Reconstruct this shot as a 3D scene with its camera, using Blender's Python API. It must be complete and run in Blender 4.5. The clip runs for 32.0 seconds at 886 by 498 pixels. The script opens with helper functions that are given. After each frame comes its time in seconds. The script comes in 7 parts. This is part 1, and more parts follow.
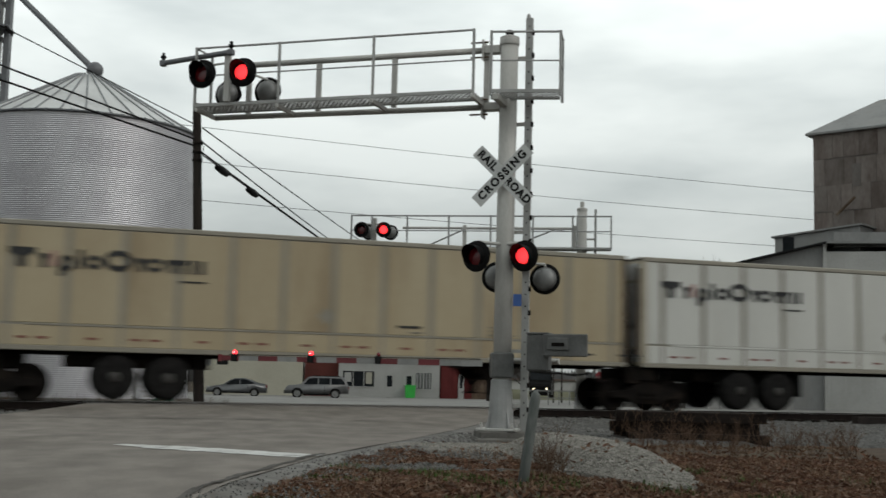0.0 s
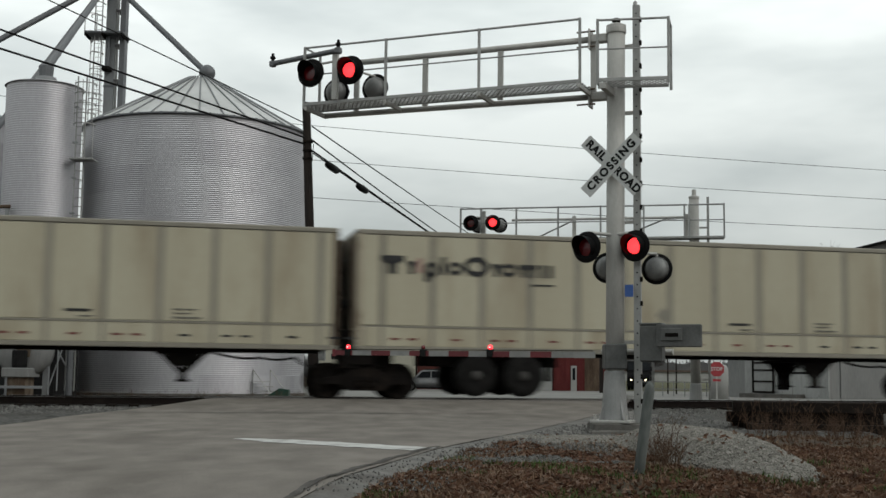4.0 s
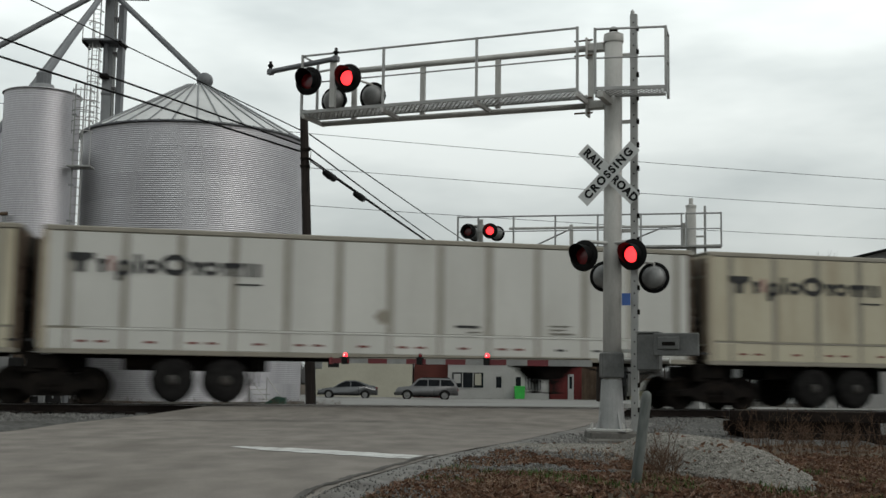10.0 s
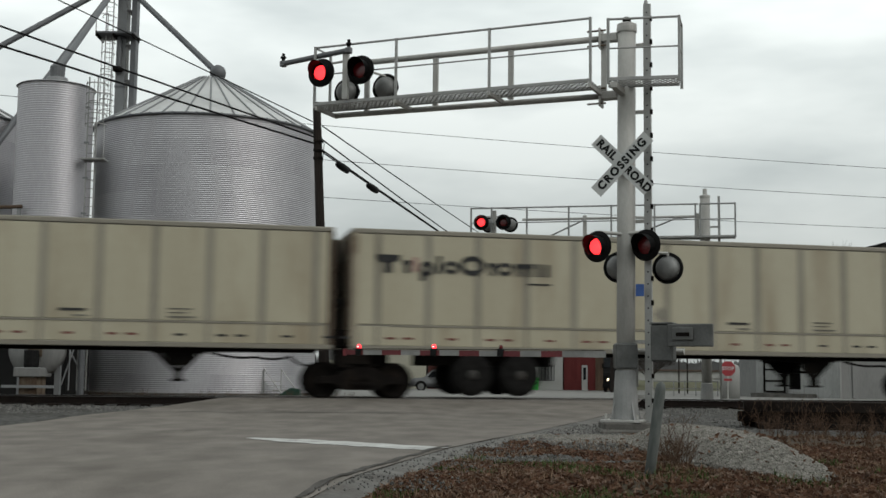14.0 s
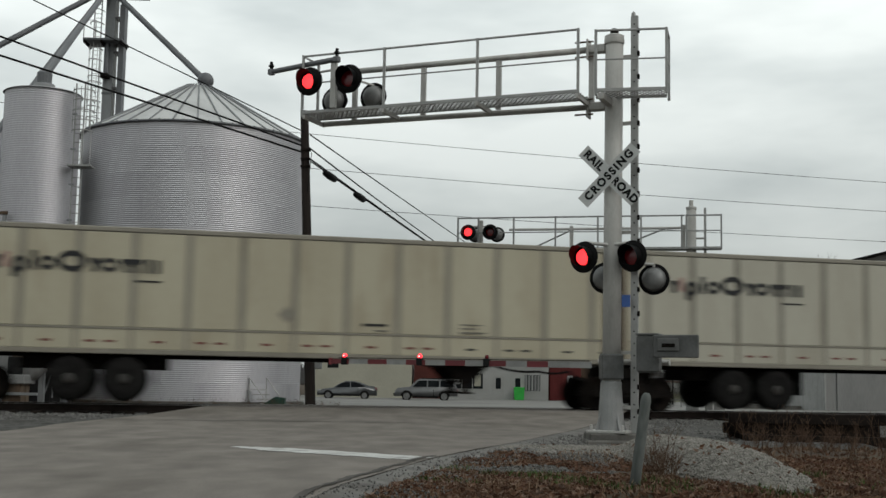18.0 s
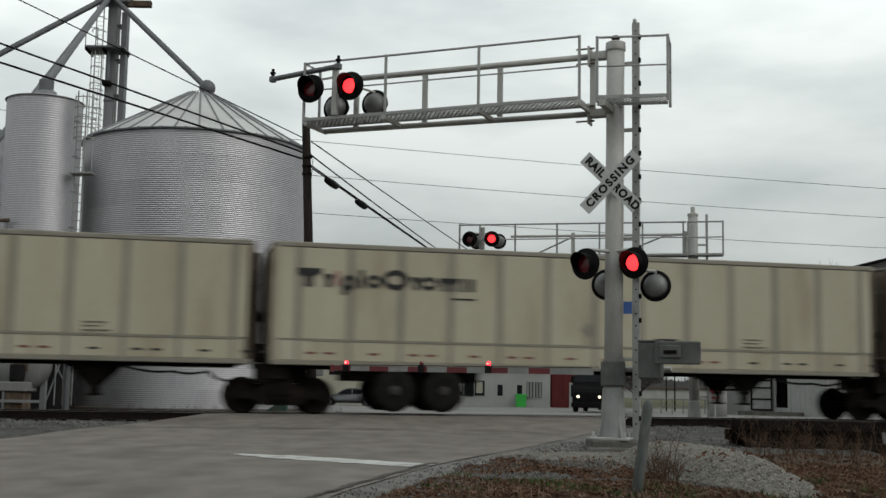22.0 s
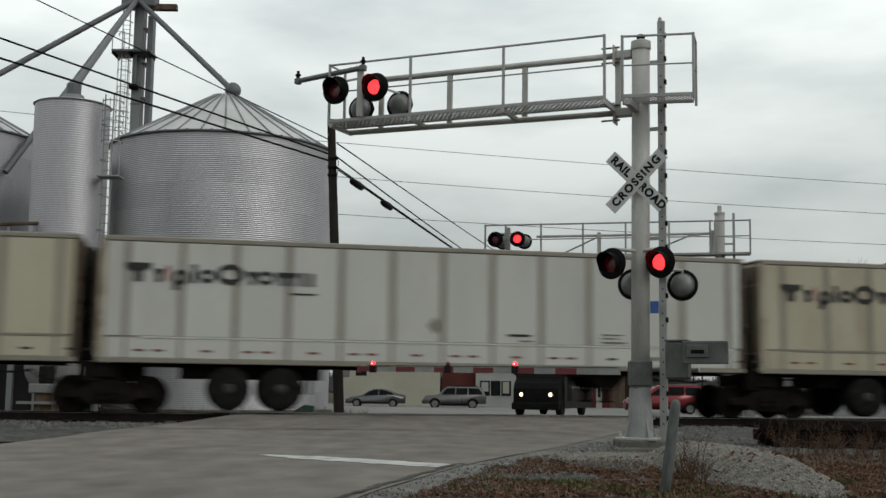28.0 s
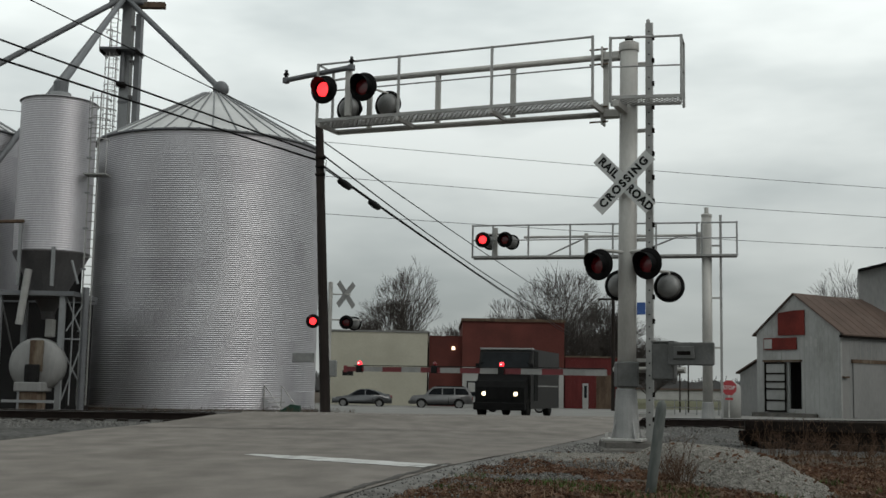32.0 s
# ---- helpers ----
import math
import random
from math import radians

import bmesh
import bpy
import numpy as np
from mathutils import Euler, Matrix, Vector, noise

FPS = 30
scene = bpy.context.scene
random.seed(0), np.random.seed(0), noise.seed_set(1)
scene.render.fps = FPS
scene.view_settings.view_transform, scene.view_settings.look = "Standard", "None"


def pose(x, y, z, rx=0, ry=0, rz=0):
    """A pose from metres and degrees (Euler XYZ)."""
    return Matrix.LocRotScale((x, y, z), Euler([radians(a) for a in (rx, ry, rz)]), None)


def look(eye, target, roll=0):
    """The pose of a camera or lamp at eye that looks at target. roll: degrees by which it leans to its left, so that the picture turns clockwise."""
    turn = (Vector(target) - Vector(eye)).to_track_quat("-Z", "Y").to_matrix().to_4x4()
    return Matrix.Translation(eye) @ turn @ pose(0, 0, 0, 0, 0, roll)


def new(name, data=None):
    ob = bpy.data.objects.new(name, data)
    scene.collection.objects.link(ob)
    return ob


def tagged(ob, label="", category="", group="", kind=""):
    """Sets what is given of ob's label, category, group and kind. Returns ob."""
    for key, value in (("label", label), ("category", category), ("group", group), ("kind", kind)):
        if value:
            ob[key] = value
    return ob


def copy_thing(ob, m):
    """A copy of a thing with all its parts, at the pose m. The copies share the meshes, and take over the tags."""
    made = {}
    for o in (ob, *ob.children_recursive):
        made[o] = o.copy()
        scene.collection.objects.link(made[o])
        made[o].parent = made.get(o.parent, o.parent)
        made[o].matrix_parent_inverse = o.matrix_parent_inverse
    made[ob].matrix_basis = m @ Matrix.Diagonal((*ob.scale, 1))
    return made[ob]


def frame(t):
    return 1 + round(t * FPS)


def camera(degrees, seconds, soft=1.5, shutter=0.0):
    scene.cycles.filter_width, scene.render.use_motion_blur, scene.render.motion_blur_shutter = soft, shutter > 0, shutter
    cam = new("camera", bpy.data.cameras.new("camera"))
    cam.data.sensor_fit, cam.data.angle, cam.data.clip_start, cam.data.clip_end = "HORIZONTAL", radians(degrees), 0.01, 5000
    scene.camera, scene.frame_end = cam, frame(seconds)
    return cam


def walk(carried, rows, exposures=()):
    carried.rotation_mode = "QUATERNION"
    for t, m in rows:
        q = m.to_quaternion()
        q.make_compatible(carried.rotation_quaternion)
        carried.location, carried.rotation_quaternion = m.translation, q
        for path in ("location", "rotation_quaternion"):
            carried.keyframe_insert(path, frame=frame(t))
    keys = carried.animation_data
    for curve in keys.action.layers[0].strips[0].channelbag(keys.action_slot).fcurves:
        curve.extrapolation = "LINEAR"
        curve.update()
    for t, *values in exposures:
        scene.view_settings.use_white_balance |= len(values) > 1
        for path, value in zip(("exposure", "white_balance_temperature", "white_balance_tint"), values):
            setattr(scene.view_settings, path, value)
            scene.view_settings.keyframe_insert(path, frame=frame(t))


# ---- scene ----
cam = camera(40.94, 32.0, soft=1.5, shutter=0.27)
walk(cam, [
    (0, pose(0, 0, 0.92, 96.376, -1.311, -6.049)), (0.5, pose(0, 0, 0.92, 96.352, -1.331, -2.295)), (1, pose(0, 0, 0.92, 96.195, -1.356, 0.214)),
    (1.5, pose(0, 0, 0.92, 96.13, -0.898, 0.427)), (2, pose(0, 0, 0.92, 96.188, -0.675, 0.041)), (2.5, pose(0, 0, 0.92, 96.203, -0.61, -0.315)),
    (3, pose(0, 0, 0.92, 96.077, -0.615, -0.546)), (3.5, pose(0, 0, 0.92, 95.922, -0.678, -0.602)), (5.5, pose(0, 0, 0.92, 96.046, -0.504, -0.933)),
    (6, pose(0, 0, 0.92, 96.082, -0.385, -0.919)), (6.5, pose(0, 0, 0.92, 96.164, -0.528, -0.904)), (7, pose(0, 0, 0.92, 96.358, -0.376, -0.998)),
    (7.5, pose(0, 0, 0.92, 96.374, -0.517, -1.057)), (8, pose(0, 0, 0.92, 95.999, -0.335, -1.117)), (8.5, pose(0, 0, 0.92, 95.845, -0.628, -1.024)),
    (9, pose(0, 0, 0.92, 95.979, -0.652, -0.924)), (9.5, pose(0, 0, 0.92, 96.17, -0.517, -0.818)), (10, pose(0, 0, 0.92, 96.332, -0.802, -0.812)),
    (10.5, pose(0, 0, 0.92, 96.396, -0.649, -0.803)), (11, pose(0, 0, 0.92, 96.371, -0.583, -0.697)), (11.5, pose(0, 0, 0.92, 96.162, -0.013, -0.344)),
    (12, pose(0, 0, 0.92, 95.885, -0.328, 0.607)), (12.5, pose(0, 0, 0.92, 95.837, -0.586, 0.832)), (13, pose(0, 0, 0.92, 95.8, -0.824, 0.582)),
    (13.5, pose(0, 0, 0.92, 95.865, -0.67, 0.356)), (14, pose(0, 0, 0.92, 95.906, -0.682, -0.152)), (14.5, pose(0, 0, 0.92, 95.887, -1.261, -0.553)),
    (16.5, pose(0, 0, 0.92, 96.1, -1.434, -0.833)), (17, pose(0, 0, 0.92, 96.197, -1.175, -0.764)), (17.5, pose(0, 0, 0.92, 96.298, -1.151, -0.795)),
    (18, pose(0, 0, 0.92, 96.375, -1.028, -0.835)), (18.5, pose(0, 0, 0.92, 96.414, -0.933, -0.83)), (19, pose(0, 0, 0.92, 96.48, -0.878, -0.888)),
    (19.5, pose(0, 0, 0.92, 96.535, -0.867, -0.857)), (20, pose(0, 0, 0.92, 96.697, -0.988, -0.781)), (20.5, pose(0, 0, 0.92, 96.743, -1.022, -0.738)),
    (21, pose(0, 0, 0.92, 96.709, -1.117, -0.767)), (21.5, pose(0, 0, 0.92, 96.681, -1.106, -0.728)), (22, pose(0, 0, 0.92, 96.706, -0.973, -0.752)),
    (22.5, pose(0, 0, 0.92, 96.704, -0.671, -0.592)), (23, pose(0, 0, 0.92, 96.816, -0.697, -0.302)), (23.5, pose(0, 0, 0.92, 96.903, -0.718, -0.152)),
    (24, pose(0, 0, 0.92, 96.814, -0.644, 0.03)), (24.5, pose(0, 0, 0.92, 96.691, -0.47, 0.19)), (25, pose(0, 0, 0.92, 96.694, -0.706, 0.251)),
    (25.5, pose(0, 0, 0.92, 96.62, -0.602, 0.272)), (27.5, pose(0, 0, 0.92, 96.636, -0.667, 0.486)), (28, pose(0, 0, 0.92, 96.712, -0.791, 0.519)),
    (28.5, pose(0, 0, 0.92, 96.711, -0.97, 0.546)), (29, pose(0, 0, 0.92, 96.577, -0.761, 0.66)), (29.5, pose(0, 0, 0.92, 96.605, -0.673, 0.667)),
    (30, pose(0, 0, 0.92, 96.65, -0.613, 0.643)), (30.5, pose(0, 0, 0.92, 96.573, -0.728, 0.667)), (31, pose(0, 0, 0.92, 96.534, -0.781, 0.693)),
    (31.5, pose(0, 0, 0.92, 96.59, -0.725, 0.651)), (32, pose(0, 0, 0.92, 96.731, -1.043, -0.123)),
], [(0, 0.0), (14, 0.02), (17, -0.04), (19, -0.08), (25, -0.1), (28, -0.1), (30, -0.06), (31, -0.04), (32, -0.1)])

# ---- sky, sun, exposure ----
world = bpy.data.worlds.new("overcast")
scene.world = world
world.use_nodes = True
wn, wl = world.node_tree.nodes, world.node_tree.links
wn.clear()
w_out = wn.new("ShaderNodeOutputWorld")
w_bg = wn.new("ShaderNodeBackground")
w_sky = wn.new("ShaderNodeTexSky")
w_sky.sky_type = "NISHITA"
w_sky.sun_disc = False
w_sky.sun_elevation = radians(34)
w_sky.sun_rotation = radians(124)
w_gain = wn.new("ShaderNodeMix")
w_gain.data_type, w_gain.blend_type = "RGBA", "MULTIPLY"
w_gain.inputs[0].default_value = 1.0
w_gain.inputs[7].default_value = (0.1, 0.1, 0.1, 1)
w_co = wn.new("ShaderNodeTexCoord")
w_map = wn.new("ShaderNodeMapping")
w_map.inputs["Scale"].default_value = (1.0, 1.0, 3.2)
w_noise = wn.new("ShaderNodeTexNoise")
w_noise.inputs["Scale"].default_value = 2.6
w_noise.inputs["Detail"].default_value = 5.0
w_noise.inputs["Roughness"].default_value = 0.5
w_ramp = wn.new("ShaderNodeValToRGB")
w_ramp.color_ramp.elements[0].position = 0.36
w_ramp.color_ramp.elements[0].color = (0.60, 0.655, 0.645, 1)
w_ramp.color_ramp.elements[1].position = 0.58
w_ramp.color_ramp.elements[1].color = (0.93, 0.985, 0.955, 1)
w_mix = wn.new("ShaderNodeMix")
w_mix.data_type = "RGBA"
w_mix.inputs[0].default_value = 0.93
wl.new(w_co.outputs["Generated"], w_map.inputs["Vector"])
wl.new(w_map.outputs[0], w_noise.inputs["Vector"])
wl.new(w_noise.outputs["Fac"], w_ramp.inputs[0])
wl.new(w_sky.outputs[0], w_gain.inputs[6])
wl.new(w_gain.outputs[2], w_mix.inputs[6])
wl.new(w_ramp.outputs[0], w_mix.inputs[7])
# an overcast sky is dimmer towards the horizon
w_sep = wn.new("ShaderNodeSeparateXYZ")
w_grad = wn.new("ShaderNodeMapRange")
w_grad.inputs["From Min"].default_value = 0.05
w_grad.inputs["From Max"].default_value = 0.32
w_grad.inputs["To Min"].default_value = 0.57
w_grad.inputs["To Max"].default_value = 1.21
w_dim = wn.new("ShaderNodeVectorMath")
w_dim.operation = "SCALE"
wl.new(w_co.outputs["Generated"], w_sep.inputs[0])
wl.new(w_sep.outputs["Z"], w_grad.inputs["Value"])
wl.new(w_grad.outputs[0], w_dim.inputs["Scale"])
wl.new(w_mix.outputs[2], w_dim.inputs[0])
wl.new(w_dim.outputs[0], w_bg.inputs[0])
w_bg.inputs[1].default_value = 1.0
wl.new(w_bg.outputs[0], w_out.inputs[0])

sun = new("sun", bpy.data.lights.new("sun", "SUN"))
sun.data.energy = 0.75
sun.data.angle = radians(25)
sun.data.color = (1.0, 0.96, 0.9)
sun.matrix_world = look((62, -22, 50), (0, 20, 0))


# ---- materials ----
# scales all base colours but the glowing ones, to set overall brightness
ALBEDO_SCALE = 0.66


def surf(name, a, b, scale=3.0, rough=0.7, metal=0.0, bump=0.15, fine=40.0, stain=None, stain_amount=0.35,
         stain_scale=0.6, streak=(1, 1, 1), vary=0.0, emit=None, power=0.0):
    """A surface of two tones with fine grain, larger stains and relief."""
    m = bpy.data.materials.new(name)
    m.use_nodes = True
    n, l = m.node_tree.nodes, m.node_tree.links
    p = n["Principled BSDF"]
    if not emit:
        a, b = [[c * ALBEDO_SCALE for c in v] for v in (a, b)]
        stain = stain and [c * ALBEDO_SCALE for c in stain]
    p.inputs["Roughness"].default_value = rough
    p.inputs["Metallic"].default_value = metal
    if rough > 0.55 and metal < 0.3:
        p.inputs["Specular IOR Level"].default_value = 0.15
    if not emit and max(b) < 0.025:
        p.inputs["Specular IOR Level"].default_value = 0.06
    co = n.new("ShaderNodeTexCoord")
    mp = n.new("ShaderNodeMapping")
    mp.inputs["Scale"].default_value = streak
    l.new(co.outputs["Object"], mp.inputs["Vector"])
    info = n.new("ShaderNodeObjectInfo")
    off = n.new("ShaderNodeVectorMath")
    off.operation = "SCALE"
    off.inputs[0].default_value = (37.0, 11.0, 53.0)
    l.new(info.outputs["Random"], off.inputs["Scale"])
    l.new(off.outputs[0], mp.inputs["Location"])
    big = n.new("ShaderNodeTexNoise")
    big.inputs["Scale"].default_value = scale
    big.inputs["Detail"].default_value = 6
    grain = n.new("ShaderNodeTexNoise")
    grain.inputs["Scale"].default_value = fine
    grain.inputs["Detail"].default_value = 3
    l.new(mp.outputs[0], big.inputs["Vector"])
    l.new(mp.outputs[0], grain.inputs["Vector"])
    add = n.new("ShaderNodeMath")
    add.operation = "MULTIPLY_ADD"
    add.inputs[1].default_value = 0.4
    l.new(grain.outputs["Fac"], add.inputs[0])
    l.new(big.outputs["Fac"], add.inputs[2])
    mr = n.new("ShaderNodeMapRange")
    mr.inputs["From Min"].default_value = 0.5
    mr.inputs["From Max"].default_value = 0.9
    l.new(add.outputs[0], mr.inputs["Value"])
    mix = n.new("ShaderNodeMix")
    mix.data_type = "RGBA"
    mix.inputs[6].default_value = (*a, 1)
    mix.inputs[7].default_value = (*b, 1)
    l.new(mr.outputs[0], mix.inputs[0])
    col = mix.outputs[2]
    if stain:
        st = n.new("ShaderNodeTexNoise")
        st.inputs["Scale"].default_value = stain_scale
        st.inputs["Detail"].default_value = 7
        st.inputs["Roughness"].default_value = 0.62
        l.new(mp.outputs[0], st.inputs["Vector"])
        sr = n.new("ShaderNodeMapRange")
        sr.inputs["From Min"].default_value = 0.52
        sr.inputs["From Max"].default_value = 0.72
        sr.inputs["To Max"].default_value = stain_amount
        l.new(st.outputs["Fac"], sr.inputs["Value"])
        mx = n.new("ShaderNodeMix")
        mx.data_type = "RGBA"
        mx.inputs[7].default_value = (*stain, 1)
        l.new(sr.outputs[0], mx.inputs[0])
        l.new(col, mx.inputs[6])
        col = mx.outputs[2]
    if vary:
        hv = n.new("ShaderNodeHueSaturation")
        vr = n.new("ShaderNodeMapRange")
        vr.inputs["To Min"].default_value = 1 - vary
        vr.inputs["To Max"].default_value = 1 + vary
        l.new(info.outputs["Random"], vr.inputs["Value"])
        l.new(vr.outputs[0], hv.inputs["Value"])
        l.new(col, hv.inputs["Color"])
        col = hv.outputs[0]
    l.new(col, p.inputs["Base Color"])
    if bump:
        bp = n.new("ShaderNodeBump")
        bp.inputs["Strength"].default_value = bump
        bp.inputs["Distance"].default_value = 0.02
        l.new(add.outputs[0], bp.inputs["Height"])
        l.new(bp.outputs[0], p.inputs["Normal"])
    if emit:
        p.inputs["Emission Color"].default_value = (*emit, 1)
        p.inputs["Emission Strength"].default_value = power
    return m


M = {}
M["asphalt"] = surf("asphalt", (0.165, 0.147, 0.131), (0.255, 0.23, 0.205), 1.8, 0.9, 0, 0.5, 70, (0.095, 0.081, 0.068), 0.65, 0.4, (1.1, 0.6, 1))
M["lot"] = surf("old_concrete_lot", (0.2, 0.197, 0.187), (0.285, 0.278, 0.262), 0.2, 0.9, 0, 0.3, 20, (0.15, 0.15, 0.14), 0.5, 0.12)
M["tar"] = surf("tar", (0.05, 0.045, 0.04), (0.1, 0.092, 0.083), 4, 0.8, 0, 0.3)
M["road_paint"] = surf("road_paint", (0.5, 0.5, 0.48), (0.7, 0.7, 0.68), 5, 0.8, 0, 0.2, 60, (0.2, 0.195, 0.185), 0.95, 3.5)
M["soil"] = surf("soil", (0.05, 0.035, 0.025), (0.1, 0.073, 0.052), 1.2, 1, 0, 0.9, 25, (0.05, 0.06, 0.022), 0.55, 0.35)
M["gravel"] = surf("gravel", (0.15, 0.14, 0.124), (0.28, 0.265, 0.238), 9, 0.95, 0, 1.0, 45, (0.1, 0.085, 0.072), 0.7, 1.0)
M["ballast"] = surf("ballast", (0.055, 0.053, 0.05), (0.13, 0.127, 0.12), 9, 0.95, 0, 1.0, 40, (0.05, 0.045, 0.04), 0.6, 1.0)
M["stone"] = surf("stone", (0.15, 0.14, 0.125), (0.38, 0.36, 0.325), 14, 0.95, 0, 0.5, 40)
M["far_grass"] = surf("far_grass", (0.08, 0.085, 0.04), (0.15, 0.14, 0.085), 0.3, 1, 0, 0.5, 8, (0.12, 0.1, 0.07), 0.6, 0.08)
M["galv"] = surf("galvanised", (0.44, 0.432, 0.405), (0.57, 0.56, 0.53), 2, 0.55, 0.25, 0.1, 30, (0.24, 0.235, 0.22), 0.5, 1.5, (1, 1, 0.35))
M["aluminium"] = surf("aluminium_rail", (0.33, 0.33, 0.318), (0.43, 0.428, 0.415), 3, 0.5, 0.4, 0.06, 40)
M["far_metal"] = surf("dull_grey_rail", (0.3, 0.305, 0.3), (0.4, 0.4, 0.395), 3, 0.6, 0.2, 0.06, 40)
M["concrete"] = surf("concrete", (0.19, 0.19, 0.18), (0.3, 0.295, 0.28), 3, 0.95, 0, 0.5, 30, (0.1, 0.1, 0.09), 0.5, 2)
M["footing"] = surf("stained_footing_concrete", (0.1, 0.096, 0.088), (0.18, 0.172, 0.158), 3, 0.95, 0, 0.6, 30, (0.07, 0.064, 0.056), 0.6, 2)
M["black"] = surf("black_paint", (0.006, 0.006, 0.006), (0.011, 0.011, 0.011), 5, 0.6, 0, 0.05)
M["grey_back"] = surf("weathered_grey_paint", (0.17, 0.172, 0.168), (0.26, 0.262, 0.256), 4, 0.5, 0.2, 0.1)
M["lens_off"] = surf("dark_red_lens", (0.12, 0.005, 0.008), (0.18, 0.009, 0.012), 8, 0.25, 0, 0.1)
M["lens_on"] = surf("lit_red_lens", (0.5, 0.02, 0.02), (0.7, 0.03, 0.03), 8, 0.3, 0, 0, emit=(1.0, 0.03, 0.035), power=2.6)
M["lamp_glow"] = surf("lit_small_red_lamp", (0.6, 0.02, 0.02), (0.8, 0.03, 0.03), 8, 0.3, 0, 0, emit=(1.0, 0.022, 0.035), power=3.0)
M["bulb_glow"] = surf("lit_bulb", (0.9, 0.6, 0.6), (0.9, 0.6, 0.6), 8, 0.3, 0, 0, emit=(1.0, 0.6, 0.55), power=2.5)
M["headlight"] = surf("lit_headlamp", (0.8, 0.75, 0.6), (0.9, 0.85, 0.7), 8, 0.2, 0, 0, emit=(1.0, 0.8, 0.5), power=4.0)
M["sign_white"] = surf("sign_white", (0.56, 0.57, 0.56), (0.66, 0.67, 0.66), 2, 0.45, 0, 0.05, 30, (0.4, 0.4, 0.38), 0.4, 2)
M["sign_black"] = surf("sign_black", (0.012, 0.012, 0.012), (0.02, 0.02, 0.02), 6, 0.6, 0, 0)
M["gate_red"] = surf("gate_red", (0.125, 0.009, 0.014), (0.18, 0.014, 0.02), 4, 0.5, 0, 0.05, vary=0.1)
M["gate_white"] = surf("gate_grey_white", (0.23, 0.23, 0.222), (0.34, 0.34, 0.33), 4, 0.5, 0, 0.05, 30, (0.25, 0.25, 0.24), 0.5, 3)
M["blue_sign"] = surf("blue_sign", (0.02, 0.08, 0.3), (0.03, 0.11, 0.38), 4, 0.5)
M["steel_rail"] = surf("rail_steel", (0.013, 0.01, 0.009), (0.026, 0.02, 0.017), 6, 0.75, 0.2, 0.2)
M["rail_head"] = surf("polished_rail_head", (0.35, 0.34, 0.33), (0.45, 0.44, 0.43), 6, 0.3, 0.9, 0.03)
M["tie"] = surf("tie_wood", (0.011, 0.0085, 0.0075), (0.03, 0.024, 0.02), 3, 0.95, 0, 0.8, 20, vary=0.3)
M["dark_steel"] = surf("dark_steel", (0.007, 0.006, 0.0055), (0.018, 0.015, 0.013), 4, 0.85, 0.1, 0.3, 30, (0.035, 0.024, 0.017), 0.5, 2)
M["rubber"] = surf("rubber", (0.009, 0.0087, 0.0084), (0.022, 0.021, 0.02), 6, 0.85, 0, 0.3)
M["hub"] = surf("wheel_hub", (0.045, 0.043, 0.04), (0.09, 0.086, 0.08), 6, 0.85, 0.0, 0.2, 30, (0.06, 0.045, 0.035), 0.6, 4)
STREAK = (1, 1, 0.22)
M["cream"] = surf("cream_trailer_paint", (0.45, 0.405, 0.29), (0.54, 0.5, 0.37), 0.7, 0.55, 0, 0.03, 25, (0.27, 0.205, 0.125), 0.7, 0.9, STREAK)
M["tan"] = surf("dirty_tan_trailer_paint", (0.4, 0.325, 0.21), (0.48, 0.41, 0.28), 0.7, 0.6, 0, 0.03, 25, (0.22, 0.15, 0.09), 0.65, 0.9, STREAK)
M["white"] = surf("white_trailer_paint", (0.535, 0.53, 0.495), (0.635, 0.63, 0.59), 0.7, 0.5, 0, 0.03, 25, (0.4, 0.385, 0.33), 0.5, 0.9, STREAK)
M["grey_cream"] = surf("greyed_cream_trailer_paint", (0.46, 0.43, 0.345), (0.55, 0.525, 0.43), 0.7, 0.55, 0, 0.03, 25, (0.33, 0.29, 0.22), 0.5, 0.9, STREAK)
M["post_grey"] = surf("grimy_post", (0.27, 0.252, 0.21), (0.34, 0.32, 0.27), 1.0, 0.6, 0.1, 0.05, 25, (0.2, 0.17, 0.12), 0.5, 1.5, STREAK)
M["trim_grey"] = surf("rub_rail", (0.25, 0.23, 0.185), (0.33, 0.305, 0.25), 2, 0.5, 0.3, 0.05, 30, (0.2, 0.16, 0.11), 0.5, 2)
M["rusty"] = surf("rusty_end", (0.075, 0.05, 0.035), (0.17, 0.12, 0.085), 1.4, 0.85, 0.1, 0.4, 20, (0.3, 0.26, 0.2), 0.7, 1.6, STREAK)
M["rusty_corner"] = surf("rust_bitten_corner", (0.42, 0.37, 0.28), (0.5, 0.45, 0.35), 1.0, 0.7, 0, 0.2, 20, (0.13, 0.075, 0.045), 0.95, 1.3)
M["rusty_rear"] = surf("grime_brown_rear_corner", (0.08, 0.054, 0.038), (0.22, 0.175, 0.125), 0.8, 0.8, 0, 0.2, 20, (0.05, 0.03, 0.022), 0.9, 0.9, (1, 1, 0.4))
# tone of the dark filler added in the trailer joints
M["gap_dark"] = surf("gap_filler_dark", (0.04, 0.036, 0.03), (0.09, 0.08, 0.066), 1.5, 0.8, 0, 0.2, 20, (0.03, 0.022, 0.016), 0.8, 1.4, (1, 1, 0.4))
M["brown_front"] = surf("dark_brown_front_corner", (0.07, 0.05, 0.036), (0.17, 0.13, 0.095), 0.8, 0.8, 0, 0.2, 20, (0.03, 0.02, 0.015), 0.9, 1.4, (1, 1, 0.4))
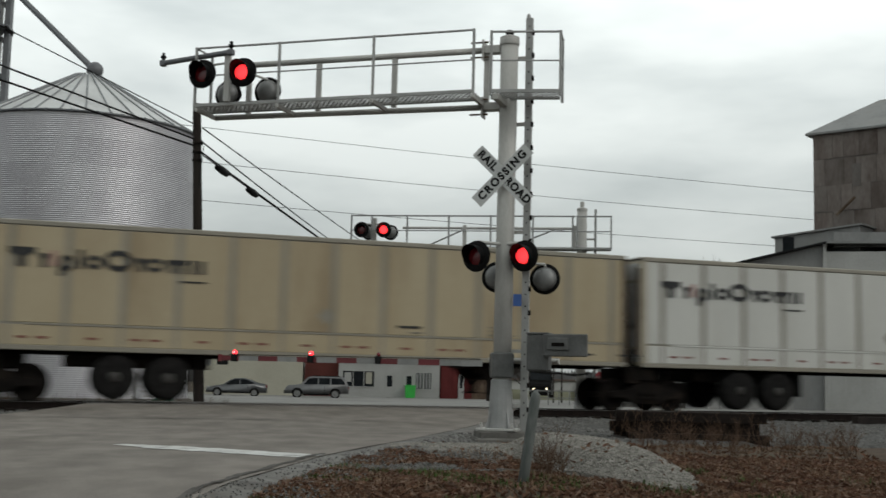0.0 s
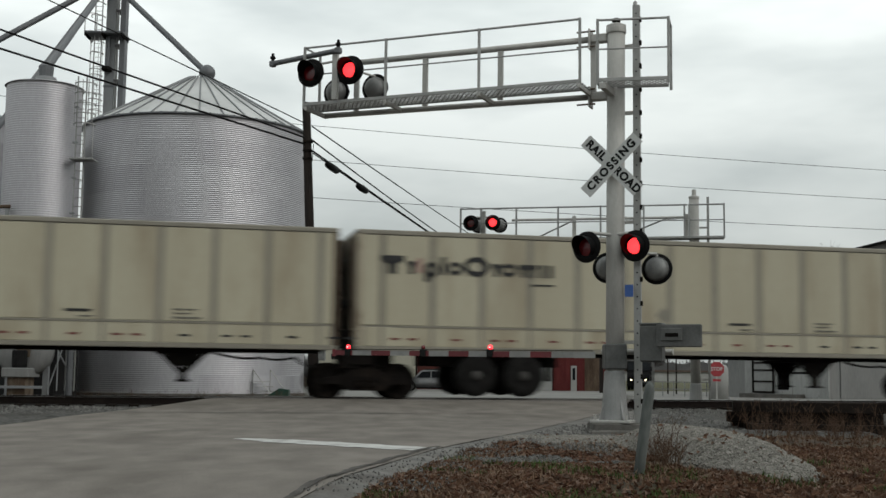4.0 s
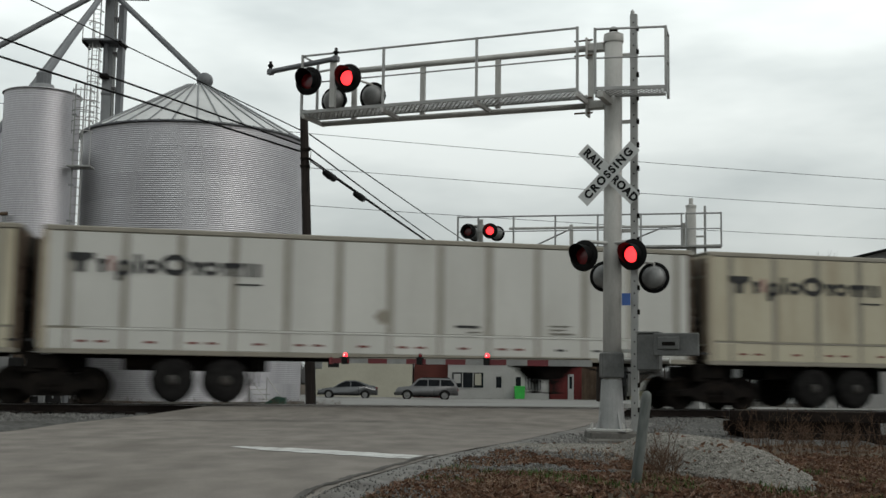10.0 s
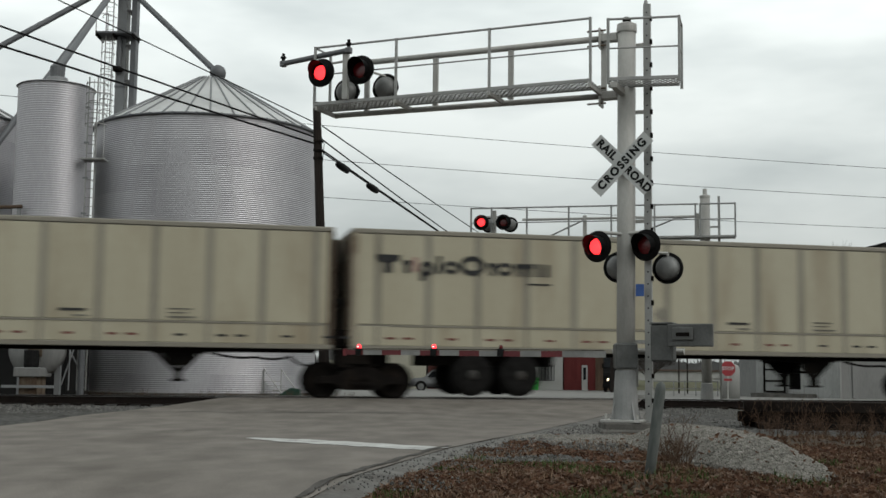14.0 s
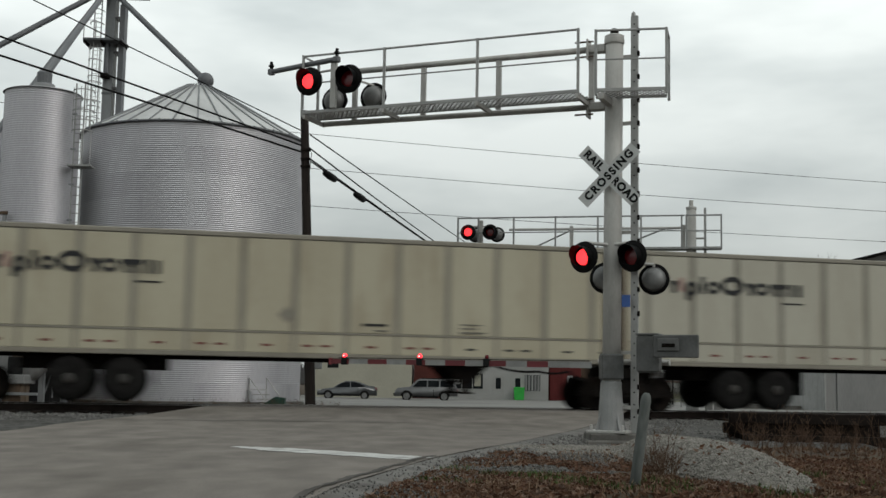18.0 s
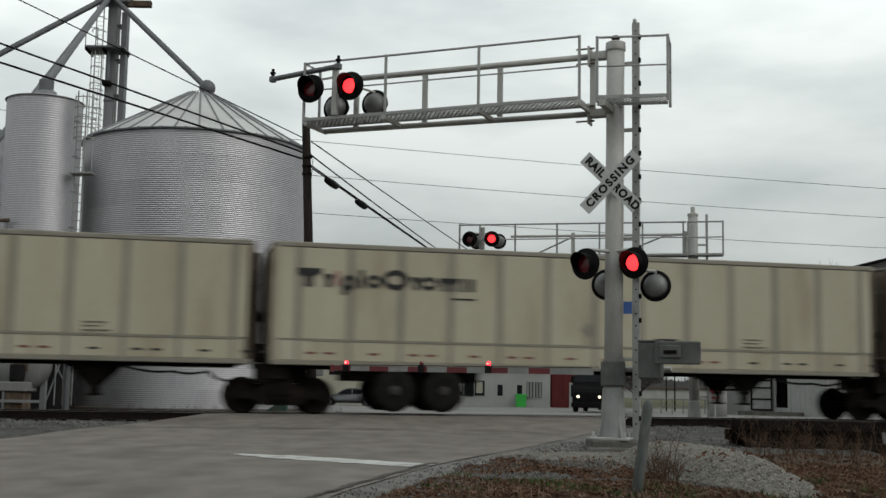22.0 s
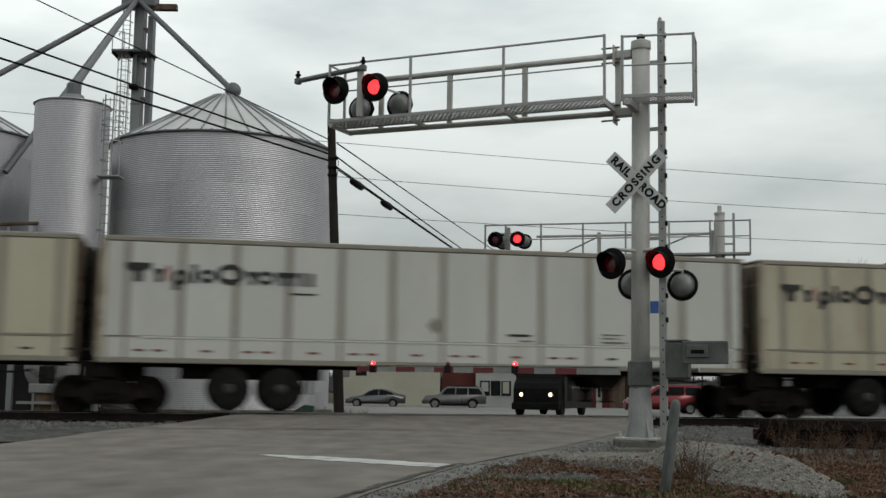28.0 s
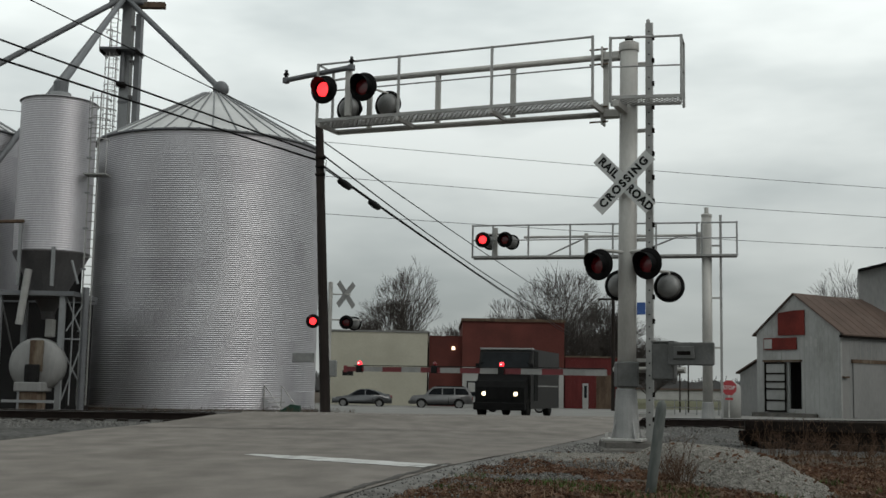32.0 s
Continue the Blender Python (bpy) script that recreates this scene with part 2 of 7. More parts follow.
M["door_dark"] = surf("mottled_brown_door", (0.1, 0.078, 0.058), (0.24, 0.2, 0.155), 1.0, 0.8, 0, 0.2, 20, (0.035, 0.024, 0.018), 0.9, 1.5, STREAK)
M["door_white"] = surf("streaked_white_door", (0.42, 0.43, 0.42), (0.56, 0.57, 0.56), 1.0, 0.6, 0, 0.1, 20, (0.16, 0.14, 0.12), 0.85, 1.5, STREAK)
M["mark_dark"] = surf("dark_lettering", (0.03, 0.03, 0.032), (0.05, 0.05, 0.05), 5, 0.6, 0, 0)
M["mark_faint"] = surf("faint_lettering", (0.16, 0.15, 0.125), (0.22, 0.21, 0.18), 5, 0.6, 0, 0)
M["mark_red"] = surf("faded_red_mark", (0.36, 0.2, 0.18), (0.45, 0.27, 0.24), 5, 0.6, 0, 0)
M["reflector"] = surf("red_reflector", (0.13, 0.022, 0.016), (0.19, 0.034, 0.024), 5, 0.4, 0, 0)
M["bin"] = surf("corrugated_bin_steel", (0.54, 0.525, 0.55), (0.68, 0.665, 0.69), 0.35, 0.5, 0.8, 0.05, 12, (0.4, 0.39, 0.41), 0.4, 0.5, (1, 1, 0.25))
M["bin_roof"] = surf("bin_roof_steel", (0.6, 0.6, 0.595), (0.76, 0.76, 0.75), 0.5, 0.55, 0.45, 0.05, 12, (0.27, 0.265, 0.26), 0.5, 0.7)
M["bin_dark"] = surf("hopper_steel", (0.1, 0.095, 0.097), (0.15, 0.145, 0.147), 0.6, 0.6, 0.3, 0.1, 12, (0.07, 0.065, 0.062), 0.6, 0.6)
M["leg_steel"] = surf("leg_casing_steel", (0.24, 0.25, 0.26), (0.32, 0.33, 0.335), 0.6, 0.6, 0.3, 0.1, 12, (0.16, 0.165, 0.17), 0.5, 0.5)
M["case_grey"] = surf("dull_grey_case_paint", (0.1, 0.102, 0.1), (0.16, 0.162, 0.158), 4, 0.6, 0.1, 0.1, 30, (0.08, 0.078, 0.072), 0.5, 3)
# near-black tone standing in for shade around the hopper
M["shade_wall"] = surf("near_black_shade_metal", (0.02, 0.019, 0.02), (0.035, 0.034, 0.034), 0.5, 0.8, 0.1, 0.1)
M["spout"] = surf("spout_steel", (0.13, 0.135, 0.145), (0.2, 0.205, 0.215), 0.6, 0.6, 0.4, 0.1, 12)
M["pole_wood"] = surf("creosoted_pole", (0.018, 0.014, 0.013), (0.04, 0.032, 0.028), 2, 0.95, 0, 0.6, 25, (0.1, 0.08, 0.07), 0.4, 1.0, (1, 1, 0.1))
M["wire"] = surf("black_wire", (0.012, 0.012, 0.012), (0.02, 0.02, 0.02), 5, 0.7, 0, 0)
M["brick"] = surf("red_brick", (0.1, 0.033, 0.028), (0.145, 0.046, 0.037), 0.5, 0.9, 0, 0.3, 10, (0.075, 0.03, 0.025), 0.5, 0.4)
M["red_board"] = surf("dark_red_boards", (0.11, 0.022, 0.022), (0.155, 0.033, 0.031), 0.6, 0.8, 0, 0.2, 10)
M["cream_wall"] = surf("cream_stucco", (0.41, 0.393, 0.32), (0.5, 0.478, 0.39), 0.3, 0.9, 0, 0.2, 8, (0.34, 0.32, 0.26), 0.5, 0.25)
M["white_wall"] = surf("white_siding", (0.37, 0.368, 0.35), (0.47, 0.467, 0.45), 0.4, 0.85, 0, 0.1, 8, (0.35, 0.35, 0.33), 0.5, 0.5)
M["glass"] = surf("dark_window_glass", (0.012, 0.014, 0.016), (0.022, 0.025, 0.028), 2, 0.12, 0, 0)
M["tin"] = surf("weathered_tin", (0.23, 0.231, 0.227), (0.34, 0.341, 0.333), 0.5, 0.65, 0.2, 0.15, 8, (0.2, 0.19, 0.175), 0.6, 0.5, (1, 1, 0.3))
M["barn_tin"] = surf("patchy_barn_tin", (0.3, 0.303, 0.295), (0.45, 0.452, 0.44), 0.35, 0.7, 0.15, 0.1, 8, (0.2, 0.192, 0.178), 0.7, 0.55, (1, 1, 0.4))
M["rust_roof"] = surf("rusting_roof", (0.1, 0.072, 0.06), (0.16, 0.115, 0.095), 0.5, 0.85, 0.1, 0.15, 8, (0.22, 0.18, 0.155), 0.5, 0.4)
M["rust_panel"] = surf("rust_red_panel", (0.11, 0.022, 0.019), (0.2, 0.036, 0.028), 0.6, 0.9, 0, 0.2, 8, (0.09, 0.035, 0.03), 0.7, 0.8)
M["tower_sheet"] = surf("rust_stained_sheet", (0.14, 0.115, 0.102), (0.26, 0.228, 0.21), 0.6, 0.9, 0.05, 0.2, 8, (0.08, 0.052, 0.043), 0.8, 0.7, (1, 1, 0.3), vary=0.16)
M["tower_wall"] = surf("stained_elevator_siding", (0.11, 0.098, 0.092), (0.19, 0.172, 0.16), 0.25, 0.9, 0.05, 0.2, 8, (0.075, 0.055, 0.048), 0.7, 0.3, (1, 1, 0.4))
M["bark"] = surf("bark", (0.07, 0.06, 0.055), (0.13, 0.115, 0.105), 3, 0.95, 0, 0.5)
M["twig"] = surf("twigs", (0.075, 0.065, 0.06), (0.12, 0.105, 0.098), 3, 0.95, 0, 0)
M["leaf"] = surf("dead_leaves", (0.075, 0.036, 0.024), (0.19, 0.105, 0.066), 6, 0.9, 0, 0.2)
M["pale_leaf"] = surf("pale_dead_leaves", (0.13, 0.085, 0.06), (0.28, 0.2, 0.155), 6, 0.9, 0, 0.2)
M["weed"] = surf("dry_weed", (0.07, 0.042, 0.028), (0.14, 0.088, 0.058), 4, 0.95, 0, 0)
M["ballast_stone"] = surf("ballast_stone", (0.06, 0.058, 0.055), (0.25, 0.245, 0.232), 12, 0.95, 0, 0.5, 40)
M["grass"] = surf("grass", (0.034, 0.066, 0.016), (0.068, 0.115, 0.028), 4, 0.9, 0, 0)
M["dry_grass"] = surf("dry_grass", (0.13, 0.085, 0.055), (0.27, 0.185, 0.125), 4, 0.95, 0, 0)
M["post_wood"] = surf("weathered_post", (0.09, 0.1, 0.095), (0.2, 0.21, 0.2), 2.0, 0.95, 0, 0.5, 25, (0.09, 0.12, 0.11), 0.7, 3.0, (1, 1, 0.3))
M["sedan_paint"] = surf("grey_car_paint", (0.1, 0.103, 0.106), (0.125, 0.13, 0.134), 3, 0.25, 0.4, 0)
M["suv_paint"] = surf("silver_grey_car_paint", (0.15, 0.149, 0.15), (0.19, 0.189, 0.19), 3, 0.35, 0.4, 0)
M["red_paint"] = surf("red_car_paint", (0.2, 0.012, 0.018), (0.25, 0.018, 0.024), 3, 0.25, 0.2, 0)
M["van_paint"] = surf("dark_brown_grey_van_paint", (0.018, 0.0175, 0.0175), (0.03, 0.029, 0.0285), 3, 0.35, 0.1, 0)
M["green"] = surf("bright_green_plastic", (0.02, 0.42, 0.04), (0.03, 0.5, 0.06), 3, 0.5, 0, 0)
M["stop_red"] = surf("stop_sign_red", (0.32, 0.02, 0.03), (0.4, 0.03, 0.04), 3, 0.5, 0, 0)
M["rim_grey"] = surf("alloy_rim", (0.15, 0.15, 0.148), (0.24, 0.24, 0.235), 3, 0.6, 0.15, 0)
M["chrome"] = surf("dull_chrome", (0.3, 0.3, 0.3), (0.4, 0.4, 0.4), 3, 0.3, 0.9, 0)
M["far_wood"] = surf("distant_woods", (0.1, 0.1, 0.1), (0.15, 0.148, 0.147), 0.3, 1, 0, 0.3, 4)


# ---- mesh helpers ----
def mesh_of(name, bm, material, smooth=False):
    me = bpy.data.meshes.new(name)
    if smooth:
        for f in bm.faces:
            f.smooth = True
    bm.to_mesh(me)
    bm.free()
    me.materials.append(M[material])
    return me


def part(name, bm, material, parent=None, label="", smooth=False):
    """One bmesh as one mesh object under a thing or a part."""
    ob = new(name, mesh_of(name, bm, material, smooth))
    if parent is not None:
        ob.parent = parent
    if label:
        ob["label"] = label
    return ob


def share(name, me, parent, m):
    ob = new(name, me)
    ob.parent = parent
    ob.matrix_basis = m
    return ob


def thing(name, m, label, category, group=""):
    ob = new(name)
    ob.empty_display_size = 0.2
    ob.matrix_basis = m
    return tagged(ob, label, category, group)


def B():
    return bmesh.new()


def box(bm, x0, x1, y0, y1, z0, z1, m=None, bevel=0.0):
    r = bmesh.ops.create_cube(bm, size=1.0)
    vs = r["verts"]
    for v in vs:
        v.co = Vector((x0 + (v.co.x + 0.5) * (x1 - x0), y0 + (v.co.y + 0.5) * (y1 - y0), z0 + (v.co.z + 0.5) * (z1 - z0)))
    if bevel:
        es = list({e for v in vs for e in v.link_edges})
        g = bmesh.ops.bevel(bm, geom=es, offset=bevel, segments=1, affect="EDGES", profile=0.5)
        vs = g["verts"]
    if m is not None:
        for v in vs:
            v.co = m @ v.co
    return bm


def tube(bm, p, q, r, seg=8, r2=None):
    p, q = Vector(p), Vector(q)
    d = q - p
    m = Matrix.Translation((p + q) / 2) @ d.to_track_quat("Z", "Y").to_matrix().to_4x4()
    bmesh.ops.create_cone(bm, cap_ends=True, segments=seg, radius1=r, radius2=r if r2 is None else r2, depth=d.length, matrix=m)
    return bm


def poly(bm, pts, h=0.0):
    """A flat face, or with h a slab that hangs h below it."""
    top = [bm.verts.new(p) for p in pts]
    bm.faces.new(top)
    if h:
        low = [bm.verts.new((p[0], p[1], p[2] - h)) for p in pts]
        bm.faces.new(low[::-1])
        for i in range(len(pts)):
            j = (i + 1) % len(pts)
            bm.faces.new((top[j], top[i], low[i], low[j]))
    return bm


def extrude_profile(bm, pts, y0, y1):
    """A profile in x and z, drawn out from y0 to y1."""
    a = [bm.verts.new((x, y0, z)) for x, z in pts]
    b = [bm.verts.new((x, y1, z)) for x, z in pts]
    bm.faces.new(a)
    bm.faces.new(b[::-1])
    for i in range(len(pts)):
        j = (i + 1) % len(pts)
        bm.faces.new((a[j], a[i], b[i], b[j]))
    bmesh.ops.recalc_face_normals(bm, faces=bm.faces)
    return bm


def lathe(bm, prof, seg=32, m=None):
    """A profile of (radius, height) turned about z."""
    rings = []
    for r, z in prof:
        ring = []
        for i in range(seg):
            a = 2 * math.pi * i / seg
            v = Vector((r * math.cos(a), r * math.sin(a), z))
            ring.append(bm.verts.new(m @ v if m is not None else v))
        rings.append(ring)
    for a, b in zip(rings, rings[1:]):
        for i in range(seg):
            j = (i + 1) % seg
            bm.faces.new((a[i], a[j], b[j], b[i]))
    if prof[0][0] > 1e-6:
        bm.faces.new(rings[0][::-1])
    if prof[-1][0] > 1e-6:
        bm.faces.new(rings[-1])
    return bm


def wire_curve(name, pts, r, material, parent=None, sag=0.0, n=14):
    """A hanging wire: a thin curve with depth through points, sagging between them."""
    cu = bpy.data.curves.new(name, "CURVE")
    cu.dimensions, cu.bevel_depth, cu.bevel_resolution = "3D", r, 1
    all_pts = []
    for p, q in zip(pts, pts[1:]):
        p, q = Vector(p), Vector(q)
        for i in range(n):
            f = i / n
            c = p.lerp(q, f)
            c.z -= 4 * sag * f * (1 - f)
            all_pts.append(c)
    all_pts.append(Vector(pts[-1]))
    sp = cu.splines.new("POLY")
    sp.points.add(len(all_pts) - 1)
    for k, c in zip(sp.points, all_pts):
        k.co = (*c, 1)
    cu.materials.append(M[material])
    ob = new(name, cu)
    if parent is not None:
        ob.parent = parent
    return ob


def letters(name, text, size, material, parent, m, spacing=1.0, bold=0.004):
    """A word in the built-in font as a flat mesh."""
    cu = bpy.data.curves.new(name, "FONT")
    cu.body, cu.size, cu.align_x, cu.align_y, cu.extrude = text, size, "CENTER", "CENTER", 0.002
    cu.space_character = spacing
    cu.offset = bold
    tmp = new(name, cu)
    me = bpy.data.meshes.new_from_object(tmp)
    bpy.data.objects.remove(tmp)
    me.materials.clear()
    me.materials.append(M[material])
    ob = new(name, me)
    ob.parent = parent
    ob.matrix_basis = m
    return ob


# ---- plan ----
# track: u runs along it (to the right, 12.2 degrees away from square), w across it, away from the camera
TA = radians(12.204)
TD, TN = Vector((math.cos(TA), math.sin(TA))), Vector((-math.sin(TA), math.cos(TA)))
C0 = Vector((-8.645, 28.77))
RAIL_Z = 0.25


def at(u, w, z=0.0):
    p = C0 + TD * u + TN * w
    return Vector((p.x, p.y, z))


def uw(x, y):
    d = Vector((x, y)) - C0
    return d.dot(TD), d.dot(TN)


def lerp_table(x, table):
    for (a, fa), (b, fb) in zip(table, table[1:]):
        if x <= b:
            f = max(0.0, (x - a) / (b - a))
            return fa + (fb - fa) * f
    return table[-1][1]


GROUND = [(-400, -0.7), (-28, -0.62), (-20, 0.0), (-13.8, 0.0), (-11.8, -0.1), (-8, -0.06), (-3, 0.0), (2, 0.0), (20, -0.3), (45, -0.5), (75, -0.62), (3000, -0.62)]
ROADW = [(-400, -0.7), (-28, -0.6), (-20, 0.02), (-9, 0.03), (-5, 0.11), (-1.75, 0.23), (1.75, 0.23), (5, 0.12), (12, -0.1), (20, -0.27), (45, -0.47), (75, -0.59), (3000, -0.59)]


def ground_z(x, y):
    return lerp_table(uw(x, y)[1], GROUND)


def road_z(x, y):
    return lerp_table(uw(x, y)[1], ROADW)


TRACK = Matrix.Translation((C0.x, C0.y, 0)) @ Matrix.Rotation(TA, 4, "Z")


# ---- ground ----
def sheet(name, us, ws, zf, material, label, category, rough=0.0, keep=None):
    bm = B()
    grid = {}
    for i, u in enumerate(us):
        for j, w in enumerate(ws):
            p = at(u, w)
            z = zf(p.x, p.y)
            if rough and abs(u) < 80:
                z += rough * (noise.noise(Vector((p.x * 1.3, p.y * 1.3, 0))) + 0.5 * noise.noise(Vector((p.x * 4, p.y * 4, 3))))
            grid[i, j] = bm.verts.new((p.x, p.y, z))
    for i in range(len(us) - 1):
        for j in range(len(ws) - 1):
            bm.faces.new((grid[i, j], grid[i + 1, j], grid[i + 1, j + 1], grid[i, j + 1]))
    ob = part(name, bm, material, None, "", True)
    return tagged(ob, label, category, kind="structure")


def steps(*spans):
    out = []
    for a, b, n in spans:
        out += [a + (b - a) * i / n for i in range(n)]
    return out + [spans[-1][1]]


sheet("ground", steps((-2500, -100, 8), (-100, -12, 10), (-12, 40, 130), (40, 120, 8), (120, 2500, 8)),
      steps((-300, -40, 4), (-40, -24, 8), (-24, -2, 60), (-2, 20, 10), (20, 80, 8), (80, 3000, 10)),
      ground_z, "soil", "brown earth with fallen leaves and thin grass", "ground", 0.035)


def flat_patch(name, outline, zf, material, label, category, cuts=40, lift=0.0, kind="structure"):
    """A patch of paving: quads between a left and a right line of points (y rising), draped on zf."""
    left, right = outline
    bm = B()
    rows = []
    n = len(left) - 1
    for k in range(n):
        m = max(1, int(abs(left[k + 1][1] - left[k][1]) / 0.7))
        for s in range(m + (1 if k == n - 1 else 0)):
            f = s / m
            a = Vector(left[k]).lerp(Vector(left[k + 1]), f)
            b = Vector(right[k]).lerp(Vector(right[k + 1]), f)
            row = []
            for c in range(cuts + 1):
                p = a.lerp(b, c / cuts)
                row.append(bm.verts.new((p.x, p.y, zf(p.x, p.y) + lift)))
            rows.append(row)
    for r0, r1 in zip(rows, rows[1:]):
        for c in range(cuts):
            bm.faces.new((r0[c], r0[c + 1], r1[c + 1], r1[c]))
    ob = part(name, bm, material, None, "", True)
    return tagged(ob, label, category, kind=kind)


ROAD_L = [(-13, -60), (-9, 0), (-7.6, 9.45), (-6.95, 13.9), (-6.6, 15.85), (-6.45, 18.1), (-6.4, 21.0), (-5.3, 26.8), (-4.9, 29.6), (-5.2, 31.5), (-6, 34)]
ROAD_R = [(-9, -60), (-2.95, 0), (-0.87, 9.45), (0.1, 13.9), (0.68, 15.85), (1.45, 18.1), (2.3, 21.0), (4.2, 26.8), (5.0, 29.8), (5.6, 33.0), (7, 36)]
flat_patch("road", (ROAD_L, ROAD_R), road_z, "asphalt", "worn grey asphalt road leading over the railway crossing", "road", 24, 0.02)
# the paved street and yard beyond the track
LOT_L = [(-7.5, 33.2), (-9, 38), (-10, 44), (-12, 62), (-60, 88), (-90, 110)]
LOT_R = [(60, 48.5), (70, 52), (80, 60), (90, 80), (100, 100), (120, 118)]
flat_patch("street", (LOT_L, LOT_R), road_z, "lot", "pale worn concrete street and yard beyond the track", "street", 40, 0.012)


def stop_line():
    bm = B()
    p, q = Vector((-2.42, 15.35)), Vector((-0.03, 13.68))
    d = (q - p).normalized()
    s = Vector((-d.y, d.x))
    n = 14
    for i in range(n):
        a, b = p.lerp(q, i / n), p.lerp(q, (i + 0.97) / n)
        w = (0.3 + 0.03 * math.sin(i * 2.3)) * min(1.0, 0.35 + i * 0.2)
        vs = [a - s * w, b - s * w, b + s * w, a + s * w]
        poly(bm, [(v.x, v.y, road_z(v.x, v.y) + 0.026) for v in vs])
    tagged(part("stop_line", bm, "road_paint"), "worn white stop line painted on the asphalt", "road marking", kind="structure")


stop_line()


# ---- railway ----
def strip(bm, prof, u0, u1, n=1, jitter=0.0):
    rows = []
    for i in range(n + 1):
        u = u0 + (u1 - u0) * i / n
        row = []
        for w, z in prof:
            dz = jitter * noise.noise(Vector((u * 2.1, w * 2.1, 5))) if jitter else 0
            p = at(u, w, z + dz)
            row.append(bm.verts.new(p))
        rows.append(row)
    for a, b in zip(rows, rows[1:]):
        for j in range(len(prof) - 1):
            bm.faces.new((a[j], b[j], b[j + 1], a[j + 1]))


def track():
    bm = B()
    prof = [(-4.2, -0.05), (-3.6, 0.0), (-3.0, 0.0), (-2.4, -0.01), (-1.9, -0.02), (-1.35, -0.03), (-1.2, 0.05), (-0.5, 0.06), (0.5, 0.06), (1.2, 0.06), (1.9, 0.06), (2.4, 0.04), (3.0, 0.0), (3.7, -0.06), (4.4, -0.12)]
    strip(bm, prof, -1500, -30, 4)
    strip(bm, prof, -30, 50, 260, 0.07)
    strip(bm, prof, 50, 1500, 4)
    tagged(part("ballast_bed", bm, "ballast", None, "", True), "grey crushed stone ballast under the track", "ballast", kind="structure")
    for w in (-0.755, 0.755):
        bm = B()
        box(bm, -1500, 1500, w - 0.07, w + 0.07, RAIL_Z - 0.172, RAIL_Z - 0.155)
        box(bm, -1500, 1500, w - 0.012, w + 0.012, RAIL_Z - 0.155, RAIL_Z - 0.04)
        box(bm, -1500, 1500, w - 0.035, w + 0.035, RAIL_Z - 0.04, RAIL_Z - 0.004)
        bm.transform(TRACK)
        rail = tagged(part("rail", bm, "steel_rail"), "rusty steel rail with a polished head", "rail", "rails of the track", "structure")
        bm = B()
        box(bm, -1500, 1500, w - 0.026, w + 0.026, RAIL_Z - 0.004, RAIL_Z)
        bm.transform(TRACK)
        part("rail_head", bm, "rail_head", rail, "polished rail head")
    # coarse gravel spread beside the track, on both sides of the road
    for u0, length, near, skew in ((10.4, 30, -12.4, 0.3), (-27.0, 30.5, -9.0, 0.35)):
        bm = B()
        rows = []
        for i in range(121):
            row = []
            for j in range(40):
                w = near + (-1.8 - near) * j / 39
                u = u0 + (w - near) * skew + length * i / 120
                z = 0.02 + 0.05 * noise.noise(Vector((u * 1.7, w * 1.7, 4))) + 0.03 * noise.noise(Vector((u * 6, w * 6, 4))) - (0.1 if j == 0 or i in (0, 120) else 0)
                row.append(bm.verts.new(at(u, w, z)))
            rows.append(row)
        for a, b in zip(rows, rows[1:]):
            for j in range(39):
                bm.faces.new((a[j], b[j], b[j + 1], a[j + 1]))
        tagged(part("track_side_gravel", bm, "ballast", None, "", True), "dark coarse gravel spread beside the track", "gravel", kind="structure")
    me = mesh_of("tie", box(B(), -0.11, 0.11, -1.3, 1.3, -0.1, 0.09, None, 0.012), "tie")
    ties = thing("track_ties", TRACK.copy(), "dark creosoted wooden ties under the rails", "railway ties")
    ties["kind"] = "structure"
    for i in range(-28, 88):
        u = i * 0.52
        if 3.2 < u < 14.0:
            continue
        share("tie", me, ties, pose(u, random.uniform(-0.05, 0.05), 0, 0, 0, random.uniform(-1, 1)))
    bm = B()
    for i in list(range(-600, -28)) + list(range(88, 600)):
        box(bm, i * 0.52 - 0.11, i * 0.52 + 0.11, -1.3, 1.3, 0.0, 0.09)
    part("far_ties", bm, "tie", ties, "distant ties")["kind"] = "stuff"
    # planks of the crossing
    planks = thing("crossing_planks", TRACK.copy(), "dark timber and rubber crossing planks beside the rails", "crossing panel")
    planks["kind"] = "structure"
    for w0, w1 in ((-1.35, -0.83), (-0.66, 0.66), (0.83, 1.35)):
        for i in range(4):
            a = 3.2 + i * 2.6
            part("plank", box(B(), a, a + 2.57, w0, w1, 0.0, RAIL_Z - 0.006, None, 0.01), "tar", planks)


track()


# ---- train ----
PITCH = 16.65
LENGTH = 16.2


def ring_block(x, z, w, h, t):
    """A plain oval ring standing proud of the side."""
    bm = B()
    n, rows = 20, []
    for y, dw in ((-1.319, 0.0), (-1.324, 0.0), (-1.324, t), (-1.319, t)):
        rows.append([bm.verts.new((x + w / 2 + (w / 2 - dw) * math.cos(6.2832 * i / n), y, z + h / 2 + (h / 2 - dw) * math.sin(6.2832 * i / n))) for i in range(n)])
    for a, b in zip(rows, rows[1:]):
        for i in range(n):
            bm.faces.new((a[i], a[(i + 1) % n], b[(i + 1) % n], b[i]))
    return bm


